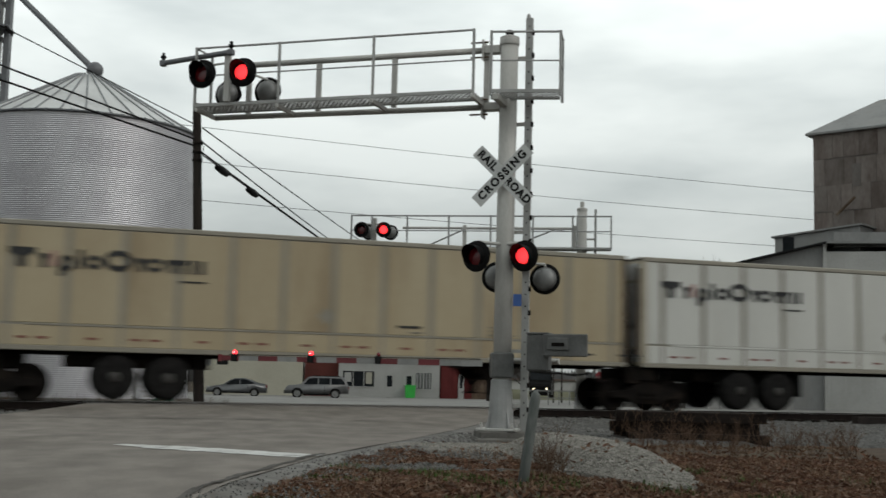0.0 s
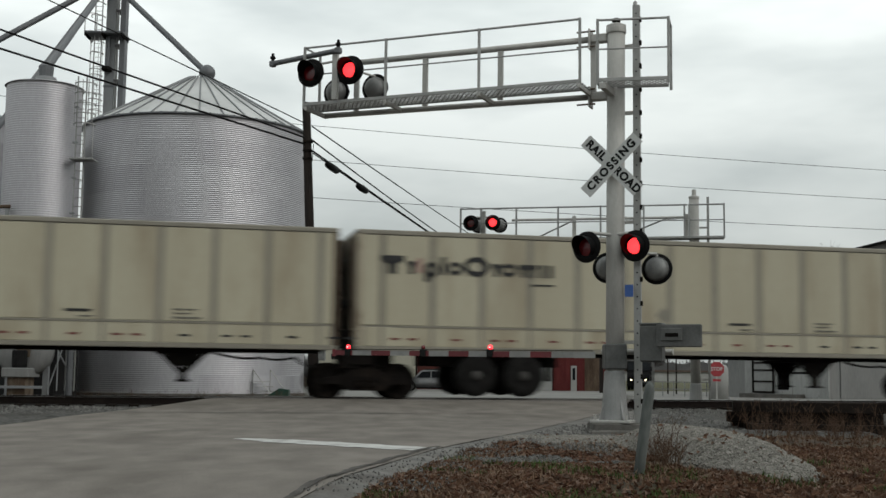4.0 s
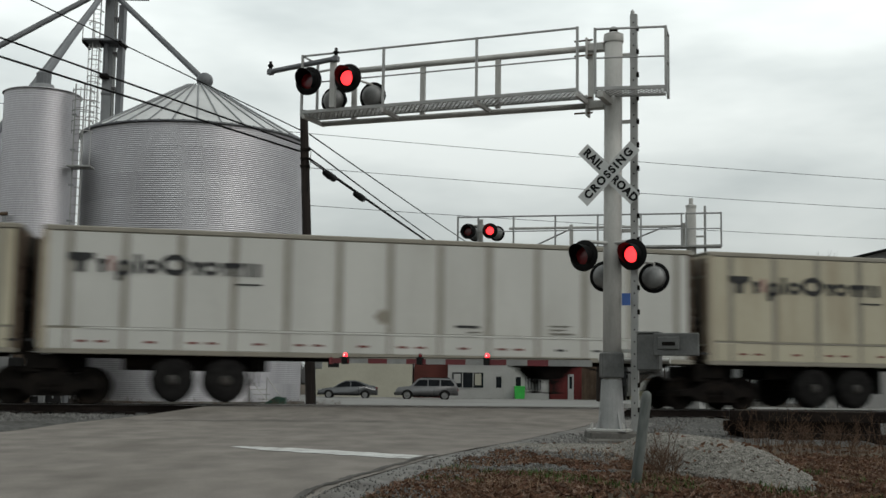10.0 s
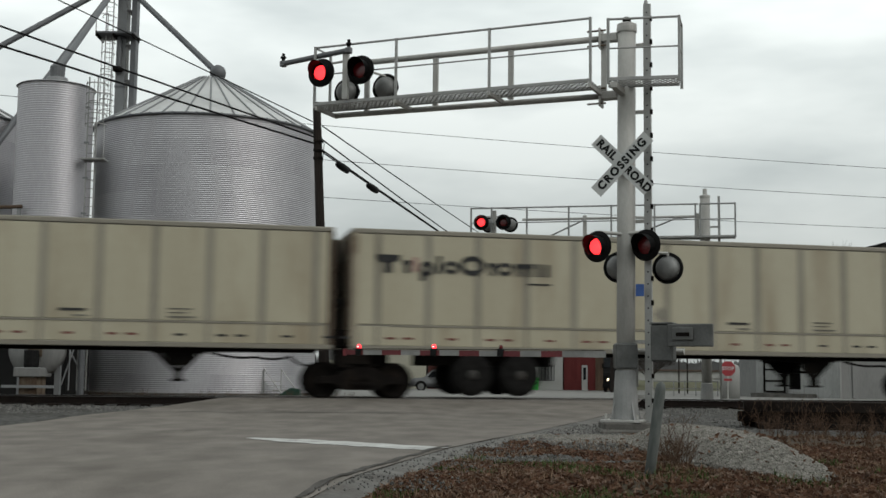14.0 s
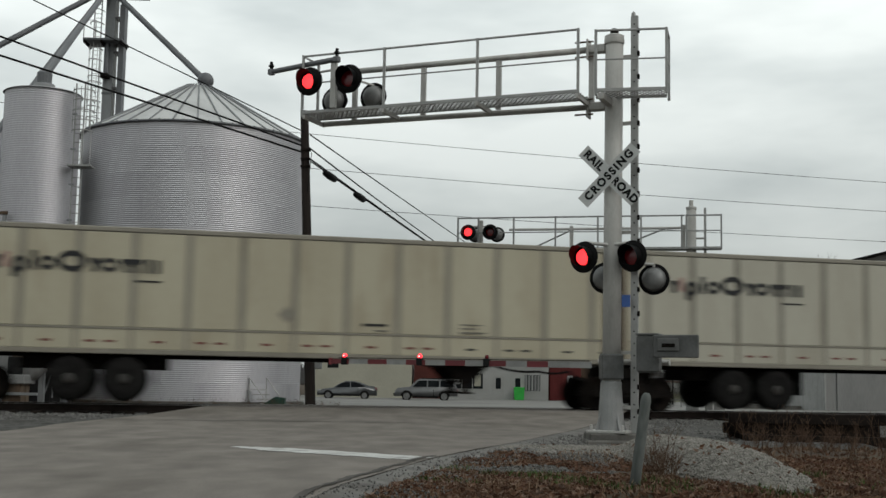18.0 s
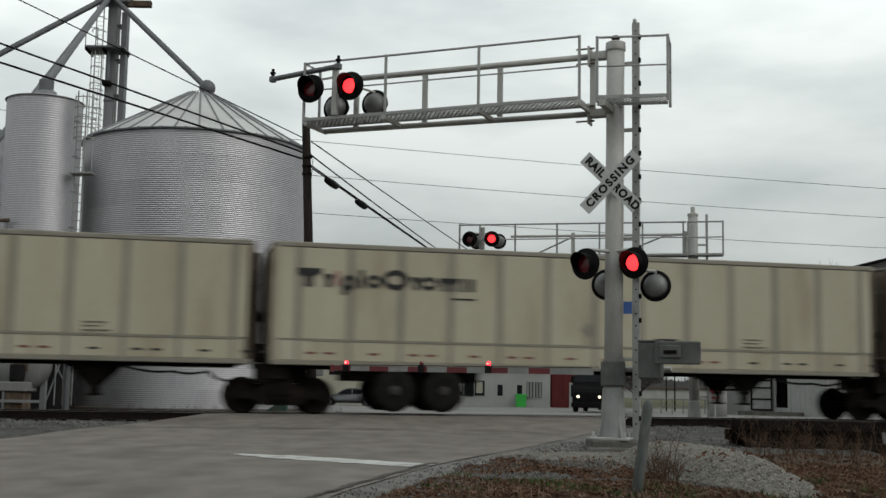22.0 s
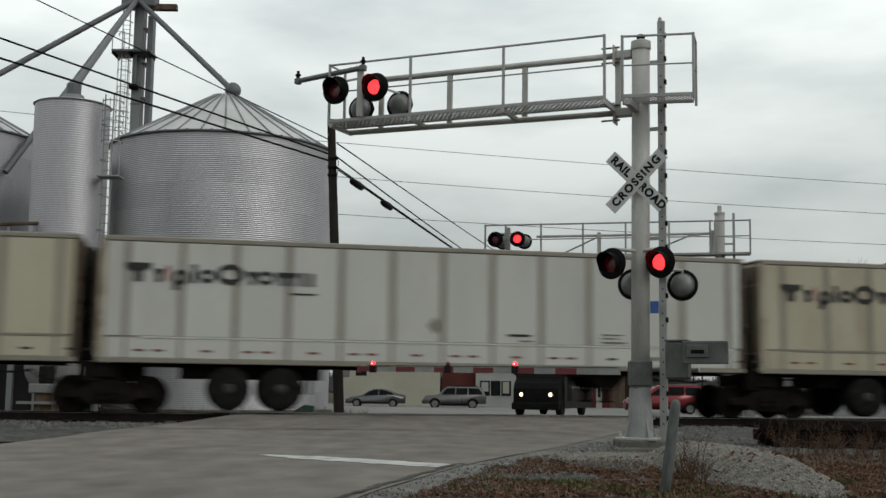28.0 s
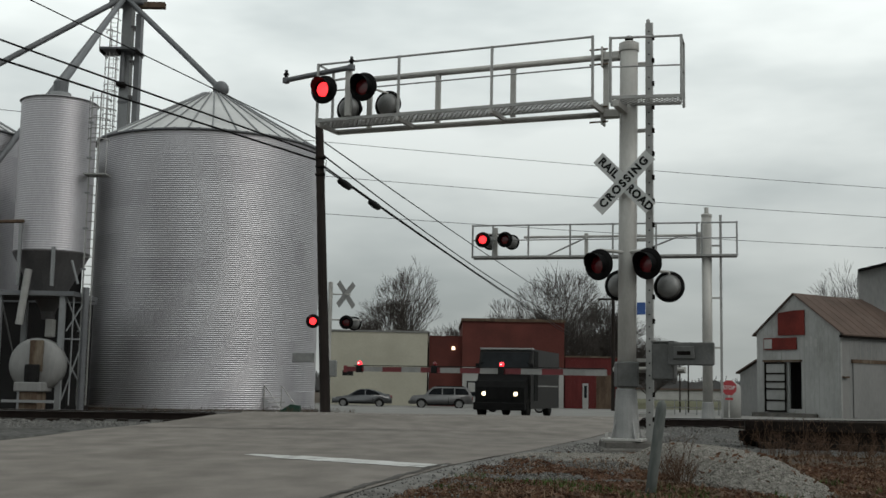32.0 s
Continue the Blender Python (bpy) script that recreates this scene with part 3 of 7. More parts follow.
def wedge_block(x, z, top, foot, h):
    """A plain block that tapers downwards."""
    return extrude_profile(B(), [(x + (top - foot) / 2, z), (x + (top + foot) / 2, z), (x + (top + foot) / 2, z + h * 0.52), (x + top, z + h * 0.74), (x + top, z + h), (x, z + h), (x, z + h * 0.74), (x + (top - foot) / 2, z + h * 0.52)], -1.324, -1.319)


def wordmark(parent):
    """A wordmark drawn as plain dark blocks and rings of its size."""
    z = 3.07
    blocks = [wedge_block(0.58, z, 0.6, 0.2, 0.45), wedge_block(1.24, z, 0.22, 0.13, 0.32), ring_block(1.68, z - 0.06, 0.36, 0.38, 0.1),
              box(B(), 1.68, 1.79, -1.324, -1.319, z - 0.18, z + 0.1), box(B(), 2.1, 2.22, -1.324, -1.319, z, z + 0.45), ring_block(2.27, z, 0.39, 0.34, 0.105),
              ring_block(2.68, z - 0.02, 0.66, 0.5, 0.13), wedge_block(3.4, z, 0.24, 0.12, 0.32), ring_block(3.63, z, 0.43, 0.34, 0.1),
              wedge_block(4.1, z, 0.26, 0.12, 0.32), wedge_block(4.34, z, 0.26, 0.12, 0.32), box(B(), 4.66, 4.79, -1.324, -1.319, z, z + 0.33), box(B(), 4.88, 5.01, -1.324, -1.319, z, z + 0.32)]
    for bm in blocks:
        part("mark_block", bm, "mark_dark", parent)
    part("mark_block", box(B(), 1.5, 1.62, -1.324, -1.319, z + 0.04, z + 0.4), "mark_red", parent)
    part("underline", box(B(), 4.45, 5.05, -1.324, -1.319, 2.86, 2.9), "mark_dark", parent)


def build_trailer():
    tr = thing("freight_trailer", Matrix(), "cream freight trailer riding on rail bogies with plated sides", "freight trailer", "trailers of the train")
    z0, z1 = 1.17, 4.14
    posts = [0.63 + 1.26 * k for k in range(13)]
    edges = [0.16] + posts + [LENGTH - 0.13]
    bm = B()
    box(bm, 0.06, LENGTH - 0.02, -1.285, 1.285, z0 + 0.1, z1 - 0.03, None, 0.03)
    body = part("body", bm, "post_grey", tr, "grimy grey body behind the plates")
    for i, (p, q) in enumerate(zip(edges, edges[1:])):
        a, b = p + (0.075 if i else 0.0), q - (0.075 if i < len(edges) - 2 else 0.0)
        part("side_plate", box(B(), a, b, -1.307, -1.28, z0 + 0.63, z1 - 0.13, None, 0.012), "cream", tr)
        if 0 < i < 14:
            for k in ((0.14, 0.58) if i % 2 else (0.42,)):
                part("reflector", box(B(), a + k, a + k + 0.24, -1.316, -1.308, z0 + 0.27, z0 + 0.325), "reflector" if i < 10 else "mark_dark", tr)
    part("lower_panel", box(B(), 0.2, LENGTH - 0.2, -1.308, -1.28, z0 + 0.12, z0 + 0.58, None, 0.01), "cream", tr)
    for p in posts:
        part("post_foot", box(B(), p - 0.045, p + 0.045, -1.316, -1.3, z0 + 0.12, z0 + 0.58), "post_grey", tr)
    part("far_side_panel", box(B(), 0.2, LENGTH - 0.2, 1.28, 1.305, z0 + 0.12, z1 - 0.13, None, 0.01), "cream", tr)
    part("rear_coupler", box(B(), -0.34, -0.04, -1.0, -0.55, z0 + 0.05, z0 + 0.5, None, 0.03), "dark_steel", tr)
    for x, mat, wide in ((0.0, "rusty_rear", 0.16), (LENGTH - 0.13, "brown_front", 0.13)):
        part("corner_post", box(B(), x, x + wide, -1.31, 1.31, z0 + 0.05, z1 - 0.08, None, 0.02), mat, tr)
    for y in (-1, 1):
        part("top_rail", box(B(), 0.0, LENGTH, *sorted((y * 1.25, y * 1.315)), z1 - 0.11, z1, None, 0.015), "trim_grey", tr)
        part("rub_rail", box(B(), 0.0, LENGTH, *sorted((y * 1.25, y * 1.318)), z0, z0 + 0.12, None, 0.015), "trim_grey", tr)
        part("belt_rail", box(B(), 0.95, LENGTH - 0.3, *sorted((y * 1.28, y * 1.322)), z0 + 0.575, z0 + 0.625, None, 0.008), "trim_grey", tr)
    part("roof", box(B(), 0.0, LENGTH, -1.29, 1.29, z1 - 0.03, z1 + 0.012, None, 0.01), "trim_grey", tr)
    part("floor_frame", box(B(), 0.3, LENGTH - 0.3, -0.5, 0.5, z0 - 0.07, z0 + 0.05), "dark_steel", tr)
    bm = B()
    box(bm, -0.04, 0.0, -1.2, -0.02, z0 + 0.15, z1 - 0.15, None, 0.01)
    part("rear_door", bm, "door_white", tr, "streaked white rear door")
    part("rear_door", box(B(), -0.04, 0.0, 0.02, 1.2, z0 + 0.15, z1 - 0.15, None, 0.01), "door_white", tr)
    for z in (z0 + 0.5, z0 + 2.3):
        part("door_strap", box(B(), -0.055, -0.04, -1.15, 1.15, z, z + 0.06), "trim_grey", tr)
    for y in (-1.22, 1.22):
        part("door_hinge", box(B(), -0.07, -0.02, y - 0.06, y + 0.06, z0 + 0.3, z1 - 0.3), "rusty", tr)
    for x in (-0.85, -0.3, 0.3, 0.85):
        part("lock_rod", tube(B(), (-0.06, x, z0 + 0.2), (-0.06, x, z1 - 0.2), 0.02, 6), "trim_grey", tr)
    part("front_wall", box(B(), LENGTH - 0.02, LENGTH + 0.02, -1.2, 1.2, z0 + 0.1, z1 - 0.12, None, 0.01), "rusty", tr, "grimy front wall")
    part("tail_beam", box(B(), -0.12, 0.5, -1.15, 1.15, z0 - 0.35, z0 - 0.02, None, 0.02), "dark_steel", tr)
    # road wheels, drawn up clear of the rail
    ty = B()
    lathe(ty, [(0.30, -0.25), (0.46, -0.26), (0.515, -0.2), (0.525, 0.0), (0.515, 0.2), (0.46, 0.26), (0.30, 0.25)], 28, Matrix.Rotation(radians(90), 4, "X"))
    tyre_me = mesh_of("tyre", ty, "rubber", True)
    hb = B()
    lathe(hb, [(0.29, -0.1), (0.3, 0.02), (0.27, 0.05), (0.2, 0.0), (0.13, 0.03), (0.12, 0.12), (0.06, 0.14)], 20, Matrix.Rotation(radians(90), 4, "X"))
    hub_me = mesh_of("hub", hb, "hub", True)
    for x in (3.06, 4.29):
        part("axle", tube(B(), (x, -1.0, 0.6), (x, 1.0, 0.6), 0.07), "dark_steel", tr)
        for y in (-1.0, 1.0):
            wh = new("road_wheel", tyre_me)
            wh.parent = tr
            wh.matrix_basis = pose(x, y, 0.6)
            share("hub", hub_me, wh, pose(0, 0.16 * (1 if y > 0 else -1), 0, 0 if y < 0 else 180))
    part("slider_frame", box(B(), 1.9, 5.3, -0.75, 0.75, z0 - 0.35, z0 - 0.05, None, 0.02), "dark_steel", tr)
    part("mud_flap", box(B(), 5.0, 5.02, -1.25, -0.7, z0 - 0.7, z0), "rubber", tr)
    part("mud_flap", box(B(), 5.0, 5.02, 0.7, 1.25, z0 - 0.7, z0), "rubber", tr)
    # landing gear
    bm = B()
    for y in (-0.8, 0.8):
        box(bm, 12.5, 12.66, y - 0.08, y + 0.08, z0 - 0.75, z0 + 0.02)
        box(bm, 12.42, 12.74, y - 0.14, y + 0.14, z0 - 0.8, z0 - 0.75)
        tube(bm, (11.95, y, z0 - 0.02), (12.5, y, z0 - 0.55), 0.035, 6)
        tube(bm, (13.2, y, z0 - 0.02), (12.66, y, z0 - 0.55), 0.035, 6)
    tube(bm, (12.58, -0.8, z0 - 0.4), (12.58, 0.8, z0 - 0.4), 0.03, 6)
    extrude_profile(bm, [(12.05, z0 - 0.02), (13.1, z0 - 0.02), (12.78, z0 - 0.42), (12.4, z0 - 0.42)], -0.86, -0.8)
    extrude_profile(bm, [(12.05, z0 - 0.02), (13.1, z0 - 0.02), (12.78, z0 - 0.42), (12.4, z0 - 0.42)], 0.8, 0.86)
    part("landing_gear", bm, "dark_steel", tr)
    part("side_box", box(B(), 11.9, 13.25, -0.9, 0.9, z0 - 0.12, z0 + 0.02, None, 0.03), "dark_steel", tr)
    wire_curve("air_hose", [(13.3, -1.1, z0 - 0.1), (14.4, -1.15, z0 - 0.2), (15.2, -1.1, z0 - 0.18), (15.7, -1.0, z0 - 0.4)], 0.032, "rubber", tr, 0.06)
    bm = B()
    for y in (-0.95, -0.6):
        tube(bm, (LENGTH + 0.08, y, z0 - 0.1), (LENGTH + 0.12, y, z0 + 2.25), 0.035, 6)
    for z in (0.35, 0.95, 1.35, 1.9):
        box(bm, LENGTH + 0.03, LENGTH + 0.2, -1.02, -0.5, z0 + z, z0 + z + 0.12, None, 0.02)
    part("hose_rack", bm, "dark_steel", tr, "dark rack of brake hoses on the front wall")
    # dark box added to block the view through the trailer joint
    part("brake_gear_case", box(B(), LENGTH + 0.022, LENGTH + 0.24, -0.45, 0.95, z0 + 0.12, z1 - 0.2, None, 0.03), "gap_dark", tr, "dark filler box added on the front wall to close the gap")
    part("hose_coupling", lathe(B(), [(0.0001, -0.14), (0.1, -0.1), (0.14, 0.0), (0.1, 0.1), (0.0001, 0.14)], 12, Matrix.Translation((LENGTH + 0.2, -0.95, z0 + 1.15))), "rubber", tr, "", True)
    # data panels: plain bars
    for a, b, z, w, mat in ((9.85, 10.45, 1.98, 0.06, "mark_dark"), (10.15, 10.5, 1.86, 0.03, "mark_faint"), (12.3, 12.85, 2.06, 0.03, "mark_faint"), (12.3, 12.75, 1.97, 0.025, "mark_faint"), (12.3, 12.95, 1.86, 0.04, "mark_faint")):
        part("data_bar", box(B(), a, b, -1.324, -1.318, z, z + w), mat, tr)
    part("faint_emblem", extrude_profile(B(), [(8.0, 1.98), (8.2, 2.2), (8.0, 2.42), (7.8, 2.2)], -1.314, -1.308), "trim_grey", tr, "faint worn emblem")
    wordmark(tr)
    return tr


def build_bogie():
    bg = thing("rail_bogie", Matrix(), "dark steel two-axle rail bogie under the trailer joint", "bogie", "bogies of the train")
    wm = B()
    lathe(wm, [(0.06, -0.09), (0.14, -0.09), (0.15, -0.03), (0.34, -0.02), (0.36, -0.06), (0.42, -0.065), (0.425, 0.05), (0.455, 0.06), (0.455, 0.075), (0.06, 0.075)], 28, Matrix.Rotation(radians(-90), 4, "X"))
    wheel_me = mesh_of("rail_wheel", wm, "dark_steel", True)
    for x in (-0.88, 0.88):
        part("axle", tube(B(), (x, -1.0, 0.42), (x, 1.0, 0.42), 0.075), "dark_steel", bg)
        for y in (-0.755, 0.755):
            share("rail_wheel", wheel_me, bg, pose(x, y, 0.425, 0, 0, 0 if y < 0 else 180))
    for y in (-1.02, 1.02):
        bm = B()
        extrude_profile(bm, [(-1.08, 0.36), (-0.68, 0.36), (-0.42, 0.2), (0.42, 0.2), (0.68, 0.36), (1.08, 0.36), (1.08, 0.5), (0.62, 0.56), (0.34, 0.74), (-0.34, 0.74), (-0.62, 0.56), (-1.08, 0.5)], y - 0.07, y + 0.07)
        part("side_frame", bm, "dark_steel", bg)
        bm = B()
        for x in (-0.14, 0.14):
            lathe(bm, [(0.1, 0.3), (0.11, 0.36), (0.09, 0.4), (0.11, 0.46), (0.1, 0.52)], 10, Matrix.Translation((x, y * 1.08, 0)))
        part("spring", bm, "dark_steel", bg)
    part("bolster", box(B(), -0.3, 0.3, -1.05, 1.05, 0.55, 0.85, None, 0.03), "dark_steel", bg)
    part("coupler_frame", box(B(), -0.55, 0.75, -0.6, 0.6, 0.74, 1.14, None, 0.04), "dark_steel", bg)
    part("brake_box", box(B(), -0.62, -0.2, -1.12, -0.8, 0.72, 1.2, None, 0.03), "dark_steel", bg)
    return bg


WHITE = {51, 42, 34, 23, 20, 5}
GREYED = {48, 46, 38, 37, 31, 30, 26, 24, 22, 19, 18, 17, 10, 9, 8, 3}
TAN = {50, 40, 39, 16, 13, 1}


def build_train():
    first, bogie = build_trailer(), build_bogie()
    trailers, bogies = [first], [bogie]
    for k in range(1, 53):
        trailers.append(copy_thing(first, Matrix()))
        bogies.append(copy_thing(bogie, Matrix()))
    for k, tr in enumerate(trailers):
        paint, word = ("white", "white") if k in WHITE else ("grey_cream", "greyish cream") if k in GREYED else ("tan", "dirty tan") if k in TAN else ("cream", "cream")
        tr["label"] = word + " freight trailer with plated sides riding on rail bogies"
        for o in tr.children:
            if o.data and o.data.materials and o.data.materials[0] == M["cream"]:
                o.material_slots[0].link = "OBJECT"
                o.material_slots[0].material = M[paint]
            elif paint == "white" and o.name.startswith("belt_rail"):
                o.material_slots[0].link = "OBJECT"
                o.material_slots[0].material = M["white"]
            elif paint != "tan" and o.data and o.data.materials and o.data.materials[0] == M["rusty_rear"]:
                o.material_slots[0].link = "OBJECT"
                o.material_slots[0].material = M["rusty_corner"]
            elif paint != "white" and k and o.data and o.data.materials and o.data.materials[0] == M["door_white"]:
                o.material_slots[0].link = "OBJECT"
                o.material_slots[0].material = M["door_dark"]
    return trailers, bogies


TRAILERS, BOGIES = build_train()


# ---- crossing signals ----
FLASH_LAMPS = {"L": [], "R": []}


def flasher(parent, p, turn, side=None, hold=0.0, s=1.0):
    """A round flasher head that faces -y turned by `turn` degrees about z; side: the beat on which it lights."""
    rx = Matrix.Rotation(radians(90), 4, "X")
    m = pose(*p, 0, 0, turn) @ Matrix.Diagonal((s, s, s, 1))
    bm = B()
    lathe(bm, [(0.255, -0.008), (0.262, 0.0), (0.255, 0.012), (0.15, 0.016)], 32, rx)
    head = part("flasher", bm, "black", parent, "black round flasher background", True)
    head.matrix_basis = m
    bm = B()
    lathe(bm, [(0.03, -0.17), (0.12, -0.155), (0.165, -0.1), (0.18, -0.02)], 24, rx)
    part("housing", bm, "black", head, "", True)
    bm = B()
    n = 24
    for r, flip in ((0.172, False), (0.166, True)):
        ring = []
        for i in range(n + 1):
            a = radians(-55 + 290 * i / n)
            depth = 0.09 + 0.2 * max(0.0, math.sin(a) * 0.5 + 0.5)
            ring.append((bm.verts.new((r * math.cos(a), -0.01, r * math.sin(a))), bm.verts.new((r * math.cos(a), -depth, r * math.sin(a)))))
        for (a0, a1), (b0, b1) in zip(ring, ring[1:]):
            bm.faces.new((a0, b0, b1, a1) if flip else (a0, a1, b1, b0))
    part("hood", bm, "black", head)
    bm = B()
    lathe(bm, [(0.152, 0.0), (0.152, 0.015), (0.11, 0.024), (0.0001, 0.03)], 24, rx)
    part("lens", bm, "lens_off", head, "dark red lens", True)
    if side:
        bm = B()
        lathe(bm, [(0.132, 0.0), (0.132, 0.012), (0.1, 0.024), (0.0001, 0.03)], 24, rx)
        lamp = part("lamp", bm, "lens_on", head, "glowing red lens insert", True)
        FLASH_LAMPS[side].append((lamp, 0.08, -0.012, hold))
    return head


def back_flasher(parent, p, turn):
    """A flasher head seen from behind: black rim and a weathered grey dome."""
    h = flasher(parent, p, turn)
    for o in h.children:
        if o.name.startswith("housing"):
            bpy.data.objects.remove(o)
            break
    bm = B()
    lathe(bm, [(0.03, -0.16), (0.1, -0.15), (0.17, -0.1), (0.205, -0.01)], 24, Matrix.Rotation(radians(90), 4, "X"))
    part("housing", bm, "grey_back", h, "weathered grey rear dome", True)
    return h


def mast_and_base(th, height, r, bz, lean=(0.0, 0.0)):
    bm = B()
    tube(bm, (0, 0, 0.05), (lean[0], lean[1], height - 0.1), r, 24)
    part("mast", bm, "galv", th, "tall galvanised steel tube", True)
    part("cap", lathe(B(), [(r * 1.08, height - 0.1), (r * 1.1, height - 0.03), (r * 0.7, height), (0.0001, height + 0.02)], 24, Matrix.Translation((*lean, 0))), "galv", th)
    part("base_plate", box(B(), -0.33, 0.33, -0.33, 0.33, bz + 0.03, bz + 0.07, None, 0.006), "galv", th)
    part("base_skirt", lathe(B(), [(r + 0.07, bz + 0.07), (r + 0.055, bz + 0.3), (r + 0.035, bz + 0.6), (r + 0.02, bz + 0.85), (r + 0.004, bz + 0.87)], 16), "far_metal", th, "flared base skirt")
    for a in range(0, 360, 90):
        bm = B()
        extrude_profile(bm, [(r - 0.01, bz + 0.07), (r + 0.14, bz + 0.07), (r + 0.12, bz + 0.12), (r + 0.03, bz + 0.42)], -0.012, 0.012)
        bm.transform(Matrix.Rotation(radians(a + 45), 4, "Z"))
        part("gusset", bm, "far_metal", th)
    for sx in (-0.26, 0.26):
        for sy in (-0.26, 0.26):
            part("anchor_bolt", tube(B(), (sx, sy, bz + 0.02), (sx, sy, bz + 0.16), 0.022, 6), "galv", th)


def railing(th, pts, z0, z1, posts, r=0.02, mids=1, mat="aluminium"):
    """A railing along local points in plan: top and middle rails between, upright posts."""
    for k in range(mids + 1):
        z = z0 + (z1 - z0) * (1 - k / (mids + 1))
        for a, b in zip(pts, pts[1:]):
            part("rail", tube(B(), (*a, z), (*b, z), r if k == 0 else r * 0.7, 6), mat, th)
    for x, y in posts:
        part("rail_post", box(B(), x - r, x + r, y - r, y + r, z0 - 0.1, z1 + r), mat, th)


def grating(th, x0, x1, y0, y1, z, m=None):
    """Open walkway grating: a lattice of slanting bars between two edge angles."""
    m = m or Matrix()
    bm = B()
    w, pitch = y1 - y0, 0.085
    n = int((x1 - x0 + w * 0.6) / pitch)
    for lean in (1, -1):
        for i in range(n):
            xa = x0 + i * pitch - (0 if lean < 0 else w * 0.6)
            xb = xa + lean * w * 0.6
            fa, fb = 0.0, 1.0
            for lim, sign in ((x0, 1), (x1, -1)):
                da, db = sign * (xa - lim), sign * (xb - lim)
                if da < 0 and db < 0:
                    fa = fb
                elif da < 0:
                    fa = max(fa, da / (da - db))
                elif db < 0:
                    fb = min(fb, da / (da - db))
            if fb - fa < 0.05:
                continue
            tube(bm, (xa + (xb - xa) * fa, y0 + w * fa, z - 0.012), (xa + (xb - xa) * fb, y0 + w * fb, z - 0.012), 0.0095, 4)
    bm.transform(m)
    part("grating", bm, "aluminium", th, "open lattice walkway grating")
    for y in (y0, y1):
        bm = box(B(), x0, x1, y - 0.016, y + 0.016, z - 0.03, z + 0.025)
        bm.transform(m)
        part("edge_beam", bm, "aluminium", th)


def near_cantilever():
    m = pose(3.05, 19.6, 0.0, 0, 0, 156.8)
    inv = m.inverted()
    th = thing("cantilever_signal", m, "galvanised cantilever crossing signal with walkway, crossbuck and red flashers", "crossing signal", "cantilever signals")
    mast_and_base(th, 6.83, 0.152, 0.11, (-0.041, -0.018))
    # truss: upper and lower pipes with struts
    for z, zt, r, x1 in ((6.6, 6.6, 0.055, 5.3), (5.6, 5.645, 0.052, 5.5)):
        part("arm_pipe", tube(B(), (0.42, 0, z), (x1, 0, zt), r, 12), "galv", th, "", True)
        part("arm_stub", box(B(), 0.1, 0.4, -0.07, 0.07, z - 0.075, z + 0.075, None, 0.02), "galv", th)
        part("flange", box(B(), 0.385, 0.42, -0.11, 0.11, z - 0.19, z + 0.17, None, 0.01), "galv", th, "bolted flange plate")
        for dz in (-0.14, 0.12):
            part("flange_bolt", tube(B(), (0.3, 0.08, z + dz), (0.62, 0.08, z + dz), 0.016, 6), "rusty", th)
    part("top_band", lathe(B(), [(0.166, 6.66), (0.17, 6.68), (0.17, 6.74), (0.166, 6.76)], 24, Matrix.Translation((-0.04, -0.018, 0))), "galv", th)
    part("cap_knob", lathe(B(), [(0.07, 6.84), (0.075, 6.9), (0.05, 6.93), (0.0001, 6.94)], 12, Matrix.Translation((-0.041, -0.018, 0))), "dark_steel", th)
    for x in (0.35, 2.03, 3.47, 4.85):
        part("strut", box(B(), x - 0.045, x + 0.045, -0.03, 0.03, 5.68, 6.6), "galv", th)
    # walkway along the arm
    grating(th, 0.38, 5.56, 0.12, 0.7, 5.72)
    for x in (0.4, 2.17, 3.93, 5.5):
        part("bracket", box(B(), x - 0.025, x + 0.025, -0.06, 0.74, 5.6, 5.67), "galv", th)
    railing(th, [(0.39, 0.7), (5.56, 0.7), (5.56, 0.12)], 5.74, 6.76, [(0.39, 0.7), (2.17, 0.7), (3.93, 0.7), (5.56, 0.7), (5.56, 0.12)])
    # platform behind the mast
    grating(th, -1.15, 0.02, -0.5, 0.0, 5.72, Matrix.Translation((0.1, 0.66, 0)) @ Matrix.Rotation(radians(12.1), 4, "Z"))
    railing(th, [(0.1, 0.66), (-1.02, 0.42), (-0.95, -0.1)], 5.74, 6.72, [(0.1, 0.66), (-1.02, 0.42), (-0.95, -0.1)])
    part("bracket", box(B(), -0.05, 0.05, -0.1, 0.72, 5.56, 5.66), "galv", th)
    # climbing rail beside the mast
    la = inv @ Vector((3.43, 19.55, 0))
    bm = box(B(), la.x - 0.062, la.x + 0.062, la.y - 0.03, la.y + 0.03, 0.0, 7.15, None, 0.006)
    part("climbing_rail", bm, "aluminium", th, "perforated climbing rail")
    for i in range(17):
        z = 0.5 + i * 0.4
        part("rail_clip", box(B(), la.x - 0.085, la.x - 0.05, la.y - 0.015, la.y + 0.045, z - 0.05, z + 0.03), "dark_steel", th)
    part("rail_tip", lathe(B(), [(0.035, 7.15), (0.035, 7.2), (0.0001, 7.24)], 12, Matrix.Translation((la.x + 0.02, la.y, 0))), "aluminium", th)
    for i in range(34):
        z = 0.4 + i * 0.2
        bm = B()
        tube(bm, (la.x, la.y + 0.0315, z), (la.x, la.y + 0.034, z), 0.014, 8)
        part("hole", bm, "sign_black", th)
    for z in (0.55, 1.45, 3.45, 5.3, 6.45):
        part("rail_bracket", box(B(), la.x, -0.1, la.y - 0.02, la.y + 0.02, z - 0.03, z + 0.03), "galv", th)
    # lower flashers on a cross arm
    arm = B()
